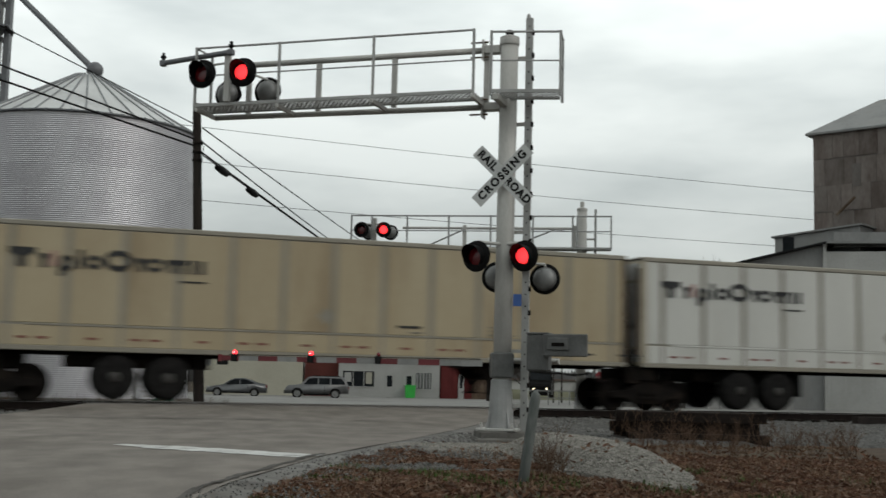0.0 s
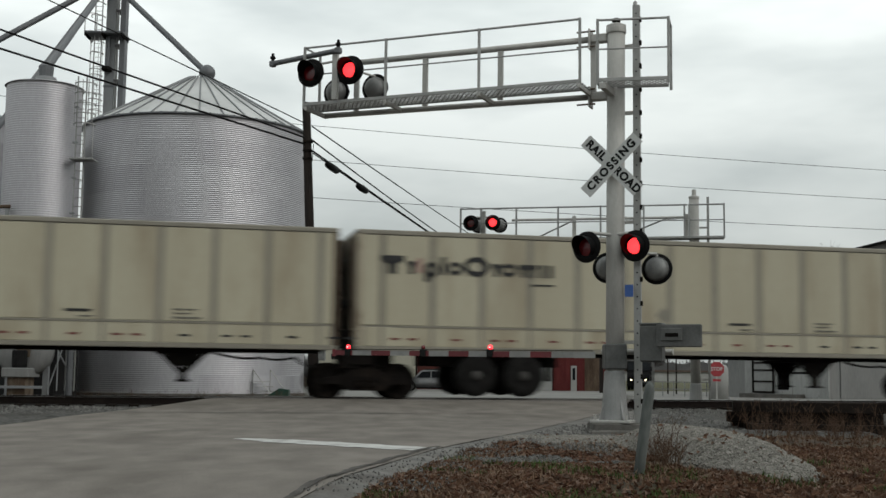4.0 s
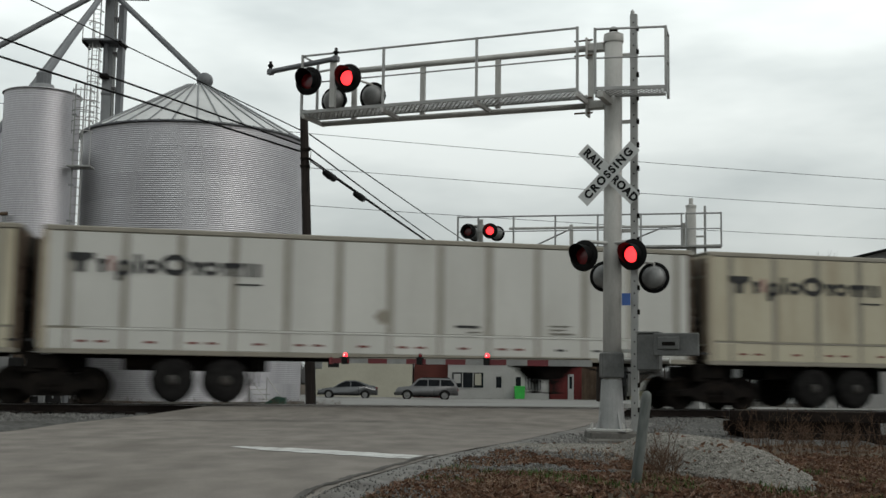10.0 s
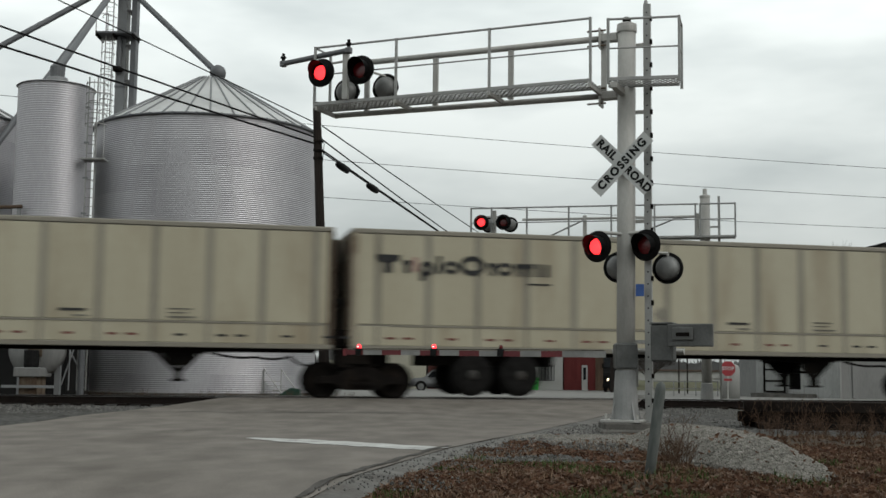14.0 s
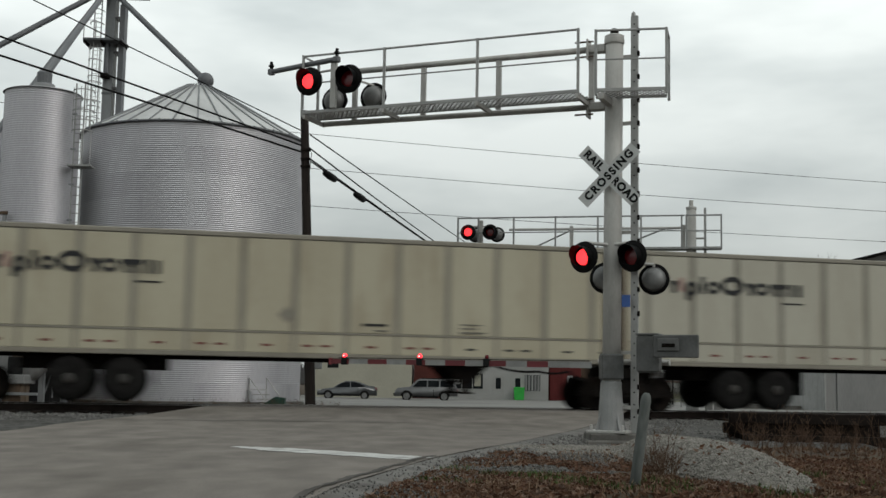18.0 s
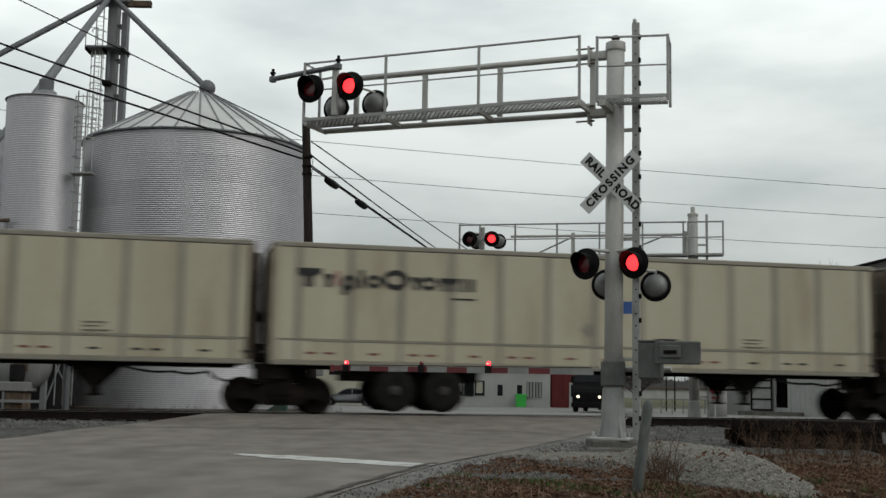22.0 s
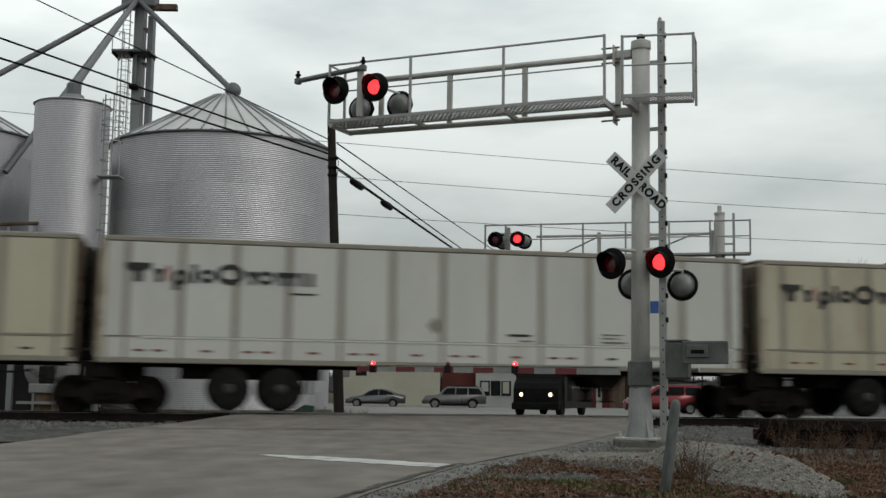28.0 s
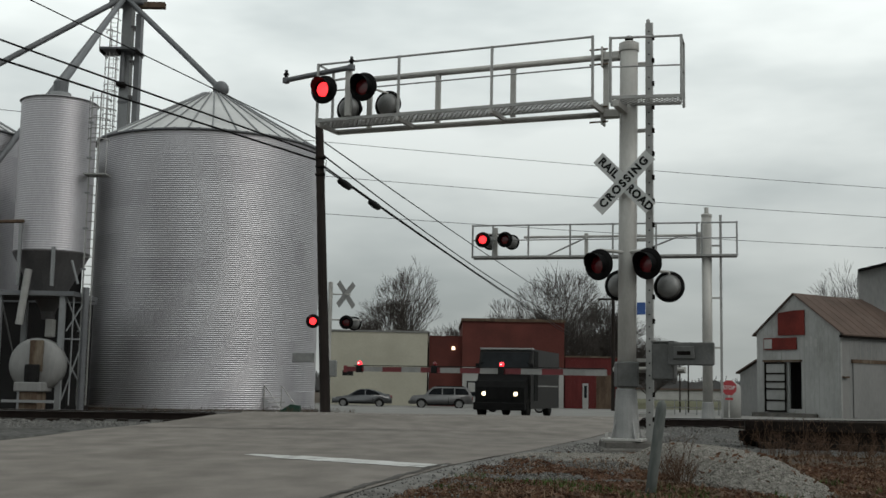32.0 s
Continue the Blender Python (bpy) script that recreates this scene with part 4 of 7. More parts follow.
    for p in ((2.6, 19.5, 3.25), (3.35, 19.35, 3.25)):
        q = inv @ Vector(p)
        tube(arm, (0, 0.1, 3.22), q, 0.03, 8)
        tube(arm, q, q + Vector((0, 0, -0.25)), 0.03, 8)
    part("cross_arm", arm, "galv", th)

    def fl(p, side, off=0.0):
        q = inv @ Vector(p)
        return flasher(th, q, 180 + off, side, 0.03 if side == "L" else 0.0)

    fl((2.57, 19.42, 3.0), "L", -14)
    fl((3.35, 19.3, 3.02), "R", -14)
    for p in ((2.98, 19.85, 2.7), (3.78, 19.7, 2.68)):
        back_flasher(th, inv @ Vector(p), 0)
    bm = B()
    q = inv @ Vector((3.78, 19.7, 2.93))
    tube(bm, (0, -0.1, 2.95), q, 0.025, 8)
    tube(bm, q, q + Vector((0, 0, -0.2)), 0.025, 8)
    part("cross_arm", bm, "galv", th)
    # flashers at the arm's tip
    bar0, bar1 = inv @ Vector((-3.0, 21.75, 6.62)), inv @ Vector((-1.7, 20.75, 6.62))
    part("light_bar", tube(B(), bar0, bar1, 0.05, 10), "spout", th, "dull grey weathered light bar")
    for q in (bar0, bar1):
        part("end_bolt", lathe(B(), [(0.03, 0.04), (0.032, 0.09), (0.055, 0.1), (0.05, 0.13), (0.025, 0.15), (0.03, 0.19), (0.0001, 0.2)], 10, Matrix.Translation(q)), "black", th)
        part("end_clamp", box(B(), q.x - 0.055, q.x + 0.055, q.y - 0.055, q.y + 0.055, q.z - 0.06, q.z + 0.05, None, 0.015), "spout", th)
    tip_l, tip_r = inv @ Vector((-2.2, 20.95, 6.25)), inv @ Vector((-1.47, 20.62, 6.23))
    flasher(th, tip_l, 182, "L", 0.1)
    flasher(th, tip_r, 182, "R")
    for p in ((-1.78, 21.5, 6.03), (-1.05, 21.15, 6.04)):
        back_flasher(th, inv @ Vector(p), 0)
    bm = B()
    q = inv @ Vector((-1.75, 20.85, 6.6))
    box(bm, q.x - 0.05, q.x + 0.05, q.y - 0.04, q.y + 0.04, 5.75, 6.62)
    part("light_post", bm, "galv", th)
    bm = B()
    for t in (tip_l, tip_r):
        tube(bm, (q.x, q.y, 6.45), (t.x, t.y - 0.1, 6.42), 0.022, 6)
    q2 = inv @ Vector((-1.05, 21.15, 6.25))
    tube(bm, (q.x, q.y, 6.4), q2, 0.022, 6)
    part("conduit", bm, "galv", th)
    # crossbuck facing the road
    cb = inv @ Vector((2.985, 19.41, 4.37))
    plate = Matrix.Translation(cb) @ pose(0, 0, 0, 0, 0, 180) 
    for ang, words in ((-45, (("RAIL", -0.37), ("ROAD", 0.37))), (45, (("CROSSING", 0.0),))):
        bm = box(B(), -0.63, 0.63, -0.006, 0.006, -0.116, 0.116)
        bm.transform(Matrix.Rotation(radians(-ang), 4, "Y"))
        blade = part("crossbuck_blade", bm, "sign_white", th, "white crossbuck blade with black letters")
        blade.matrix_basis = plate @ Matrix.Translation((0, -0.012 if ang < 0 else -0.03, 0))
        for w, dx in words:
            r = Matrix.Rotation(radians(-ang), 4, "Y") @ Matrix.Translation((dx, -0.008, 0)) @ pose(0, 0, 0, 90)
            letters("word", w, 0.184, "sign_black", blade, r, 1.3 if w == "CROSSING" else 1.12, 0.009)
    # small blue notice
    q = inv @ Vector((3.265, 19.42, 2.29))
    part("blue_notice", box(B(), q.x - 0.07, q.x + 0.07, q.y - 0.005, q.y + 0.005, q.z - 0.1, q.z + 0.1), "blue_sign", th)
    # collar of the gate on the mast
    part("gate_collar", box(B(), -0.18, 0.18, -0.18, 0.18, 1.0, 1.42, pose(0, 0, 0, 0, 0, 23.2), 0.025), "case_grey", th, "dull brown-grey gate collar")
    part("foundation", box(B(), -0.46, 0.46, -0.42, 0.42, -0.3, 0.03, pose(0, 0, 0, 0, 0, 23.2), 0.03), "footing", th, "stained concrete footing block")
    part("plinth", box(B(), -0.4, 0.4, -0.38, 0.38, 0.0, 0.14, pose(0, 0, 0, 0, 0, 23.2), 0.025), "footing", th, "stained concrete plinth")
    return th


def crossing_gate():
    """The gate: mechanism case, counterweight and lowered striped arm."""
    m = pose(3.05, 19.6, 0.0, 0, 0, 156.8)
    th = thing("crossing_gate", m, "lowered red and white striped crossing gate arm with red lamps", "crossing gate")
    part("mechanism_case", box(B(), -0.86, -0.5, 0.06, 0.36, 1.12, 1.72, None, 0.03), "case_grey", th, "grey gate mechanism case")
    part("case_lid", box(B(), -0.87, -0.49, 0.05, 0.37, 1.72, 1.75, None, 0.01), "case_grey", th)
    part("arm_shaft", tube(B(), (-0.9, -0.3, 1.3), (0.3, -0.3, 1.3), 0.04, 10), "galv", th)
    part("counterweight", box(B(), -1.52, -0.8, 0.42, 0.5, 1.36, 1.72, None, 0.015), "case_grey", th, "grey counterweight plates")
    part("weight_bolt_plate", box(B(), -1.22, -0.88, 0.5, 0.53, 1.46, 1.66, None, 0.01), "case_grey", th)
    part("weight_slot", box(B(), -1.16, -0.95, 0.53, 0.537, 1.52, 1.58), "dark_steel", th)
    part("counter_arm", box(B(), -0.9, 0.2, -0.4, -0.34, 1.25, 1.35), "galv", th)
    # arm in stripes
    x, dx = 0.27, 0.37
    names = ["gate_white"] * 2 + [("gate_red", "gate_white")[i % 2] for i in range(11)]
    for i, mat in enumerate(names):
        z = 1.235 + 0.0012 * i
        h = 0.052 - 0.0009 * i
        part("arm_stripe", box(B(), x, x + dx, 0.2, 0.235, z - h, z + h), mat, th)
        x += dx
    part("arm_tip", box(B(), x - 0.02, x + 0.03, 0.19, 0.245, 1.19, 1.31), "gate_red", th)
    part("wire_conduit", tube(B(), (0.3, 0.25, 1.3), (4.9, 0.25, 1.31), 0.008, 5), "sign_black", th)
    for px, side in ((4.8, None), (3.34, "L"), (2.1, "R")):
        bm = box(B(), px - 0.05, px + 0.05, 0.16, 0.28, 1.19, 1.32, None, 0.01)
        base = part("lamp_base", bm, "sign_black", th)
        me = lathe(B(), [(0.031, 1.32), (0.036, 1.345), (0.032, 1.37), (0.016, 1.385), (0.0001, 1.388)], 14, Matrix.Translation((px, 0.22, 0)))
        part("lens", me, "lens_off", th, "dark red lamp lens", True)
        bm = B()
        lathe(bm, [(0.034, 1.322), (0.04, 1.345), (0.036, 1.372), (0.02, 1.39), (0.0001, 1.394)], 14, Matrix.Translation((px, 0.22, 0)))
        lamp = part("lamp", bm, "lamp_glow", th, "glowing red gate lamp", True)
        part("bulb", lathe(B(), [(0.0001, 1.338), (0.011, 1.345), (0.013, 1.352), (0.008, 1.36), (0.0001, 1.364)], 10, Matrix.Translation((px, 0.262, 0))), "bulb_glow", lamp, "bright bulb", True)
        if side:
            GATE_LAMPS[side].append(lamp)
    return th


GATE_LAMPS = {"L": [], "R": []}


def far_cantilever():
    d = Vector((-8.28, 2.0, 0)).normalized()
    ang = math.degrees(math.atan2(d.y, d.x))
    m = pose(8.55, 38.2, -0.21, 0, 0, ang)
    inv = m.inverted()
    th = thing("cantilever_signal", m, "galvanised cantilever crossing signal beyond the track with red flashers", "crossing signal", "cantilever signals")
    mast_and_base(th, 6.95, 0.16, 0)
    part("foundation", box(B(), -0.75, 0.75, -0.75, 0.75, -0.3, 0.12, None, 0.03), "concrete", th, "concrete footing block")
    part("mast_top", tube(B(), (0, 0, 6.9), (0, 0, 7.15), 0.07, 8), "galv", th)
    L = 7.7
    part("arm_pipe", tube(B(), (0.1, 0, 6.25), (6.0, 0, 6.25), 0.045, 8), "galv", th)
    part("arm_pipe", box(B(), -0.1, L, -0.06, 0.1, 5.5, 5.62), "aluminium", th)
    for x in (0.25, 3.9):
        part("strut", box(B(), x - 0.06, x + 0.06, -0.05, 0.05, 5.6, 6.35), "galv", th)
    for x0, z0, x1, z1 in ((0.9, 6.2, 2.4, 5.6), (3.9, 6.2, 5.2, 5.6)):
        part("brace", tube(B(), (x0, 0.1, z0), (x1, 0.1, z1), 0.028, 6), "far_metal", th)
    railing(th, [(0.2, 0.3), (L, 0.3)], 5.62, 6.62, [(x, 0.3) for x in (0.3, 1.6, 3.0, 4.4, 5.8, 7.0, L)], 0.028, 1, "far_metal")
    railing(th, [(0.15, 0.3), (-0.95, 0.3), (-0.95, -0.3)], 5.62, 6.62, [(0.15, 0.3), (-0.95, 0.3)], 0.028, 1, "far_metal")
    part("platform", box(B(), -0.95, L, -0.3, 0.3, 5.54, 5.6), "aluminium", th)
    part("climbing_rail", box(B(), -0.48, -0.4, -0.03, 0.03, 0.0, 6.9), "aluminium", th)
    for z in (1, 2.6, 4.2, 5.9):
        part("rail_bracket", box(B(), -0.45, -0.1, -0.02, 0.02, z - 0.03, z + 0.03), "galv", th)
    for x, side in ((7.3, "L"), (6.55, "R")):
        flasher(th, (x, 0.55, 6.11), 180, side, 0.1 if side == "L" else 0.06)
        part("lamp_arm", tube(B(), (6.95, 0.1, 6.35), (x, 0.4, 6.33), 0.025, 6), "galv", th)
        back_flasher(th, (x - 0.12, -0.1, 6.1), 0)
    part("light_post", box(B(), 6.87, 7.0, 0.1, 0.2, 5.6, 6.55), "galv", th)
    return th


def far_gate():
    """The signal with gate on the other side, behind the utility pole."""
    th = thing("crossing_gate_signal", pose(-3.7, 44.0, -0.2), "signal post with crossbuck, flashers and gate counterweight", "crossing signal")
    part("mast", tube(B(), (-0.45, 0, 0), (-0.45, 0, 5.0), 0.08, 12), "galv", th)
    part("blade_arm", tube(B(), (-0.45, 0, 4.55), (0.3, 0.1, 4.55), 0.025, 6), "galv", th)
    part("foundation", box(B(), -0.85, -0.05, -0.4, 0.4, -0.2, 0.1), "concrete", th)
    for ang in (-45, 45):
        bm = box(B(), -0.61, 0.61, -0.006, 0.006, -0.114, 0.114)
        bm.transform(Matrix.Rotation(radians(ang), 4, "Y"))
        bl = part("crossbuck_blade", bm, "grey_back", th, "grey back of a crossbuck blade")
        bl.matrix_basis = pose(0.12, 0.12 + ang * 0.0006, 4.55, 0, 0, 52)
    part("cross_arm", tube(B(), (-1.0, 0, 3.6), (0.7, 0, 3.6), 0.03, 6), "galv", th)
    flasher(th, (-1.05, -0.2, 3.52), 0, "L", 0.1)
    flasher(th, (0.18, -0.2, 3.5), 0, "R")
    back_flasher(th, (0.45, 0.2, 3.48), 180)
    part("mechanism_case", box(B(), -0.6, -0.15, -0.25, 0.25, 1.5, 2.1, None, 0.03), "grey_back", th)
    part("counterweight", box(B(), -1.75, -0.95, -0.3, -0.22, 2.0, 2.35, None, 0.02), "grey_back", th, "grey counterweight plates")
    part("arm_stripe", box(B(), 0.1, 0.5, -0.3, -0.24, 1.55, 1.75), "sign_black", th)
    return th


near_cantilever()
crossing_gate()
far_cantilever()
far_gate()


# ---- grain bins ----
def grain_bin(x, y, r, base, eave, apex, name, label):
    th = thing(name, pose(x, y, base), label, "grain bin", "grain bins")
    h = eave - base
    tiers = max(3, round(h / 1.12))
    th_h = h / tiers
    pitch = th_h / 13
    me = None
    for k in range(tiers):
        if me is None:
            bm = B()
            prof = []
            for i in range(53):
                z = th_h * i / 52
                prof.append((r + 0.009 * math.cos(2 * math.pi * z / pitch), z))
            seg = 96
            rings = []
            for pr, z in prof:
                rings.append([bm.verts.new((pr * math.cos(2 * math.pi * i / seg), pr * math.sin(2 * math.pi * i / seg), z)) for i in range(seg)])
            for a, b in zip(rings, rings[1:]):
                for i in range(seg):
                    j = (i + 1) % seg
                    bm.faces.new((a[i], a[j], b[j], b[i]))
            me = mesh_of("wall_ring", bm, "bin", True)
        share("wall_ring", me, th, pose(0, 0, k * th_h, 0, 0, 13 * k))
    rh = apex - eave
    n = 40
    bm = B()
    lathe(bm, [(r + 0.12, h - 0.03), (r * 0.12, h + rh * 0.97), (0.0001, h + rh)], n)
    part("roof", bm, "bin_roof", th, "conical ribbed steel roof")
    rib = B()
    tube(rib, (r + 0.1, 0, h + 0.0), (r * 0.12, 0, h + rh * 0.985), 0.04, 5)
    rib_me = mesh_of("roof_rib", rib, "leg_steel")
    for i in range(32):
        share("roof_rib", rib_me, th, pose(0, 0, 0, 0, 0, i * 360 / 32))
    clip_me = mesh_of("eave_clip", box(B(), r - 0.02, r + 0.15, -0.03, 0.03, h - 0.1, h + 0.02), "spout")
    for i in range(32):
        share("eave_clip", clip_me, th, pose(0, 0, 0, 0, 0, 5 + i * 360 / 32))
    part("eave_ring", lathe(B(), [(r + 0.05, h - 0.1), (r + 0.14, h - 0.06), (r + 0.13, h + 0.0)], 64), "spout", th)
    part("cap_flange", lathe(B(), [(0.0001, h + rh * 0.85), (0.86, h + rh * 0.85), (0.86, h + rh * 0.85 + 0.05), (0.0001, h + rh * 0.9)], 28), "spout", th)
    part("cap", lathe(B(), [(r * 0.13, h + rh * 0.9), (r * 0.09, h + rh * 0.96), (0.0001, h + rh)], 20), "bin_roof", th)
    part("footing", lathe(B(), [(r + 0.2, -0.4), (r + 0.2, 0.3), (r + 0.06, 0.33)], 64), "footing", th, "stained concrete footing ring")
    return th


BIN = grain_bin(-11.22, 56.3, 5.28, -0.45, 12.08, 14.9, "grain_bin", "large corrugated galvanised grain bin with conical roof")
bm = B()
lathe(bm, [(0.0001, 0.6), (0.3, 0.55), (0.45, 0.3), (0.5, 0.0), (0.5, -0.1)], 16, pose(-3.05, 0.5, 13.72, 0, -28, 0))
part("roof_vent", bm, "bin_roof", BIN)
grain_bin(-25.6, 57.0, 5.3, -0.45, 12.6, 15.3, "grain_bin", "corrugated galvanised grain bin beside the hopper tank")


def hoop(bm, cx, cy, z, rx, ry, a0, a1, r, n=14):
    """A flat bent bar along an arc."""
    rings = []
    for i in range(n + 1):
        a = radians(a0 + (a1 - a0) * i / n)
        c, s = math.cos(a), math.sin(a)
        rings.append([bm.verts.new((cx + (rx + dr) * c, cy + (ry + dr) * s, z + dz)) for dr, dz in ((-r, -r), (r, -r), (r, r), (-r, r))])
    for p, q in zip(rings, rings[1:]):
        for k in range(4):
            bm.faces.new((p[k], q[k], q[(k + 1) % 4], p[(k + 1) % 4]))
    return bm


def hopper_tank():
    x, y, r = -15.42, 46.5, 1.45
    th = thing("hopper_tank", pose(x, y, -0.35), "tall narrow corrugated hopper tank on a steel frame", "hopper tank")
    z0, z1 = 6.25, 12.35
    bm = B()
    prof, n = [], 68
    for i in range(n * 4 + 1):
        z = z0 + (z1 - z0) * i / (n * 4)
        prof.append((r + 0.008 * math.cos(i * math.pi / 2), z))
    lathe(bm, prof, 48)
    part("tank_wall", bm, "bin", th, "corrugated steel wall", True)
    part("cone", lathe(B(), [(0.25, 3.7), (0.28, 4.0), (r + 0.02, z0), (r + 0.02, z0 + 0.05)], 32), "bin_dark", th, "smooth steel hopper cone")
    part("tank_roof", lathe(B(), [(r + 0.08, z1 - 0.05), (0.45, z1 + 0.24), (0.4, z1 + 0.4), (0.0001, z1 + 0.42)], 32), "leg_steel", th)
    part("inlet", lathe(B(), [(0.27, z1 + 0.35), (0.3, z1 + 0.85), (0.16, z1 + 1.0)], 14), "spout", th)
    for sx in (-1.4, 1.0):
        for sy in (-1.4, 1.4):
            part("leg", box(B(), sx - 0.1, sx + 0.1, sy - 0.1, sy + 0.1, 0.0, 4.52), "leg_steel", th)
    part("drop_pipe", tube(B(), (1.72, -0.9, 0.2), (1.72, -0.9, 4.9), 0.12, 10), "spout", th)
    for sx in (-1.75, -0.75, 0.55):
        part("upper_post", box(B(), sx - 0.06, sx + 0.06, -1.5, -1.38, 4.9, 7.3 if sx < 0 else 6.4), "leg_steel", th)
    part("platform", box(B(), -2.6, 1.45, -1.6, 1.6, 4.52, 4.7), "spout", th, "dull grey steel platform")
    for a, b in (((-1.4, -1.4, 4.6), (-1.4, 1.4, 1.0)), ((-1.4, -1.4, 2.6), (-2.3, -1.4, 1.2)), ((1.1, -1.3, 4.5), (1.7, -0.9, 2.9)), ((1.7, -0.9, 4.4), (1.15, -1.3, 3.2)),
                 ((1.7, -0.9, 2.9), (1.1, -1.3, 0.6)), ((1.1, -1.3, 2.4), (1.65, -0.9, 1.2)), ((1.35, -1.2, 4.6), (1.35, -1.2, 0.4)), ((1.1, -1.3, 2.9), (1.7, -0.9, 2.9))):
        part("brace", tube(B(), a, b, 0.03, 6), "leg_steel", th)
    part("rail", tube(B(), (-2.6, -1.5, 7.28), (-0.62, -1.5, 7.36), 0.07, 6), "rusty", th)
    part("discharge_spout", tube(B(), (-0.5, -1.75, 3.4), (-0.27, -1.7, 5.5), 0.14, 12), "aluminium", th, "bright discharge spout")
    part("hanging_hose", tube(B(), (1.5, -1.3, 5.0), (1.25, -1.4, 5.9), 0.05, 6), "leg_steel", th)
    part("valve", box(B(), 0.0, 0.3, -0.3, 0.1, 3.0, 3.7, None, 0.03), "white_wall", th)
    rung = mesh_of("ladder_rung", tube(B(), (r + 0.06, -0.7, 0), (r + 0.4, -0.7, 0), 0.016, 5), "aluminium")
    for i in range(34):
        share("ladder_rung", rung, th, Matrix.Translation((0, 0, 0.5 + 0.35 * i)))
    for xx in (r + 0.06, r + 0.4):
        part("ladder_stile", box(B(), xx - 0.022, xx + 0.022, -0.73, -0.67, 0.4, z1 + 0.3), "aluminium", th)
    for z in (3.2, 5.6, 7.2, 8.6, 10.0, 11.4):
        part("ladder_bracket", box(B(), r - 0.05, r + 0.12, -0.75, -0.6, z, z + 0.06), "leg_steel", th)
    for z in (12.3, 11.9, 11.5, 11.1, 10.7):
        part("cage_hoop", hoop(B(), r + 0.42, -0.85, z, 0.4, 0.42, -180, 40, 0.018), "aluminium", th)
    for a in (-150, -90, -30):
        c, q = r + 0.42 + 0.4 * math.cos(radians(a)), -0.85 + 0.42 * math.sin(radians(a))
        part("cage_strip", tube(B(), (c, q, 10.6), (c, q, 12.4), 0.014, 4), "aluminium", th)
    part("landing", box(B(), r - 0.05, r + 0.85, -1.1, -0.4, 9.3, 9.36), "aluminium", th, "small ladder landing")
    for xx in (r + 0.45, r + 0.82):
        part("landing_post", tube(B(), (xx, -1.08, 9.3), (xx, -1.08, 10.7), 0.018, 5), "aluminium", th)
    return th


def back_tank():
    # hidden from the camera; added to darken the bin's left side
    th = thing("back_tank", pose(-17.75, 53.6, -0.4), "unseen dark tank added behind the hopper tank to shade the bin", "tank")
    part("tank_wall", lathe(B(), [(1.35, 0), (1.35, 11.5)], 32), "shade_wall", th, "", True)
    part("tank_roof", lathe(B(), [(1.4, 11.48), (0.3, 12.0), (0.0001, 12.05)], 32), "bin_roof", th)


hopper_tank()
back_tank()


def round_tank():
    th = thing("round_tank", pose(-15.15, 44.5, 0), "round-ended tank under the hopper, toned down for shade, with a dark hatch", "tank")
    bm = lathe(B(), [(0.0001, -0.18), (0.5, -0.14), (0.85, -0.04), (1.0, 0.1), (1.0, 0.7), (0.0001, 0.8)], 32, pose(0, 0, 1.55, -90, 0, 0))
    # tin's darker tone stands in for the shade beneath the platform
    part("tank_body", bm, "tin", th, "pale tank end toned down for the shade", True)
    part("hatch", box(B(), -0.12, 0.35, -0.28, -0.12, 1.3, 2.45), "rusty", th, "rust-brown inspection strip")
    part("motor", lathe(B(), [(0.25, 0.9), (0.27, 1.0), (0.27, 1.5), (0.25, 1.55)], 16, Matrix.Translation((0.05, -0.4, 0))), "sign_black", th, "black motor")
    part("skid", box(B(), -0.5, 0.5, -0.7, 0.6, 0.55, 0.9, None, 0.03), "tin", th)
    part("pedestal", box(B(), -0.3, 0.35, -0.6, 0.4, -0.3, 0.6), "rusty", th)
    part("cross_bar", box(B(), -0.9, 1.0, -0.75, -0.65, 0.15, 0.25), "leg_steel", th)
    return th


round_tank()


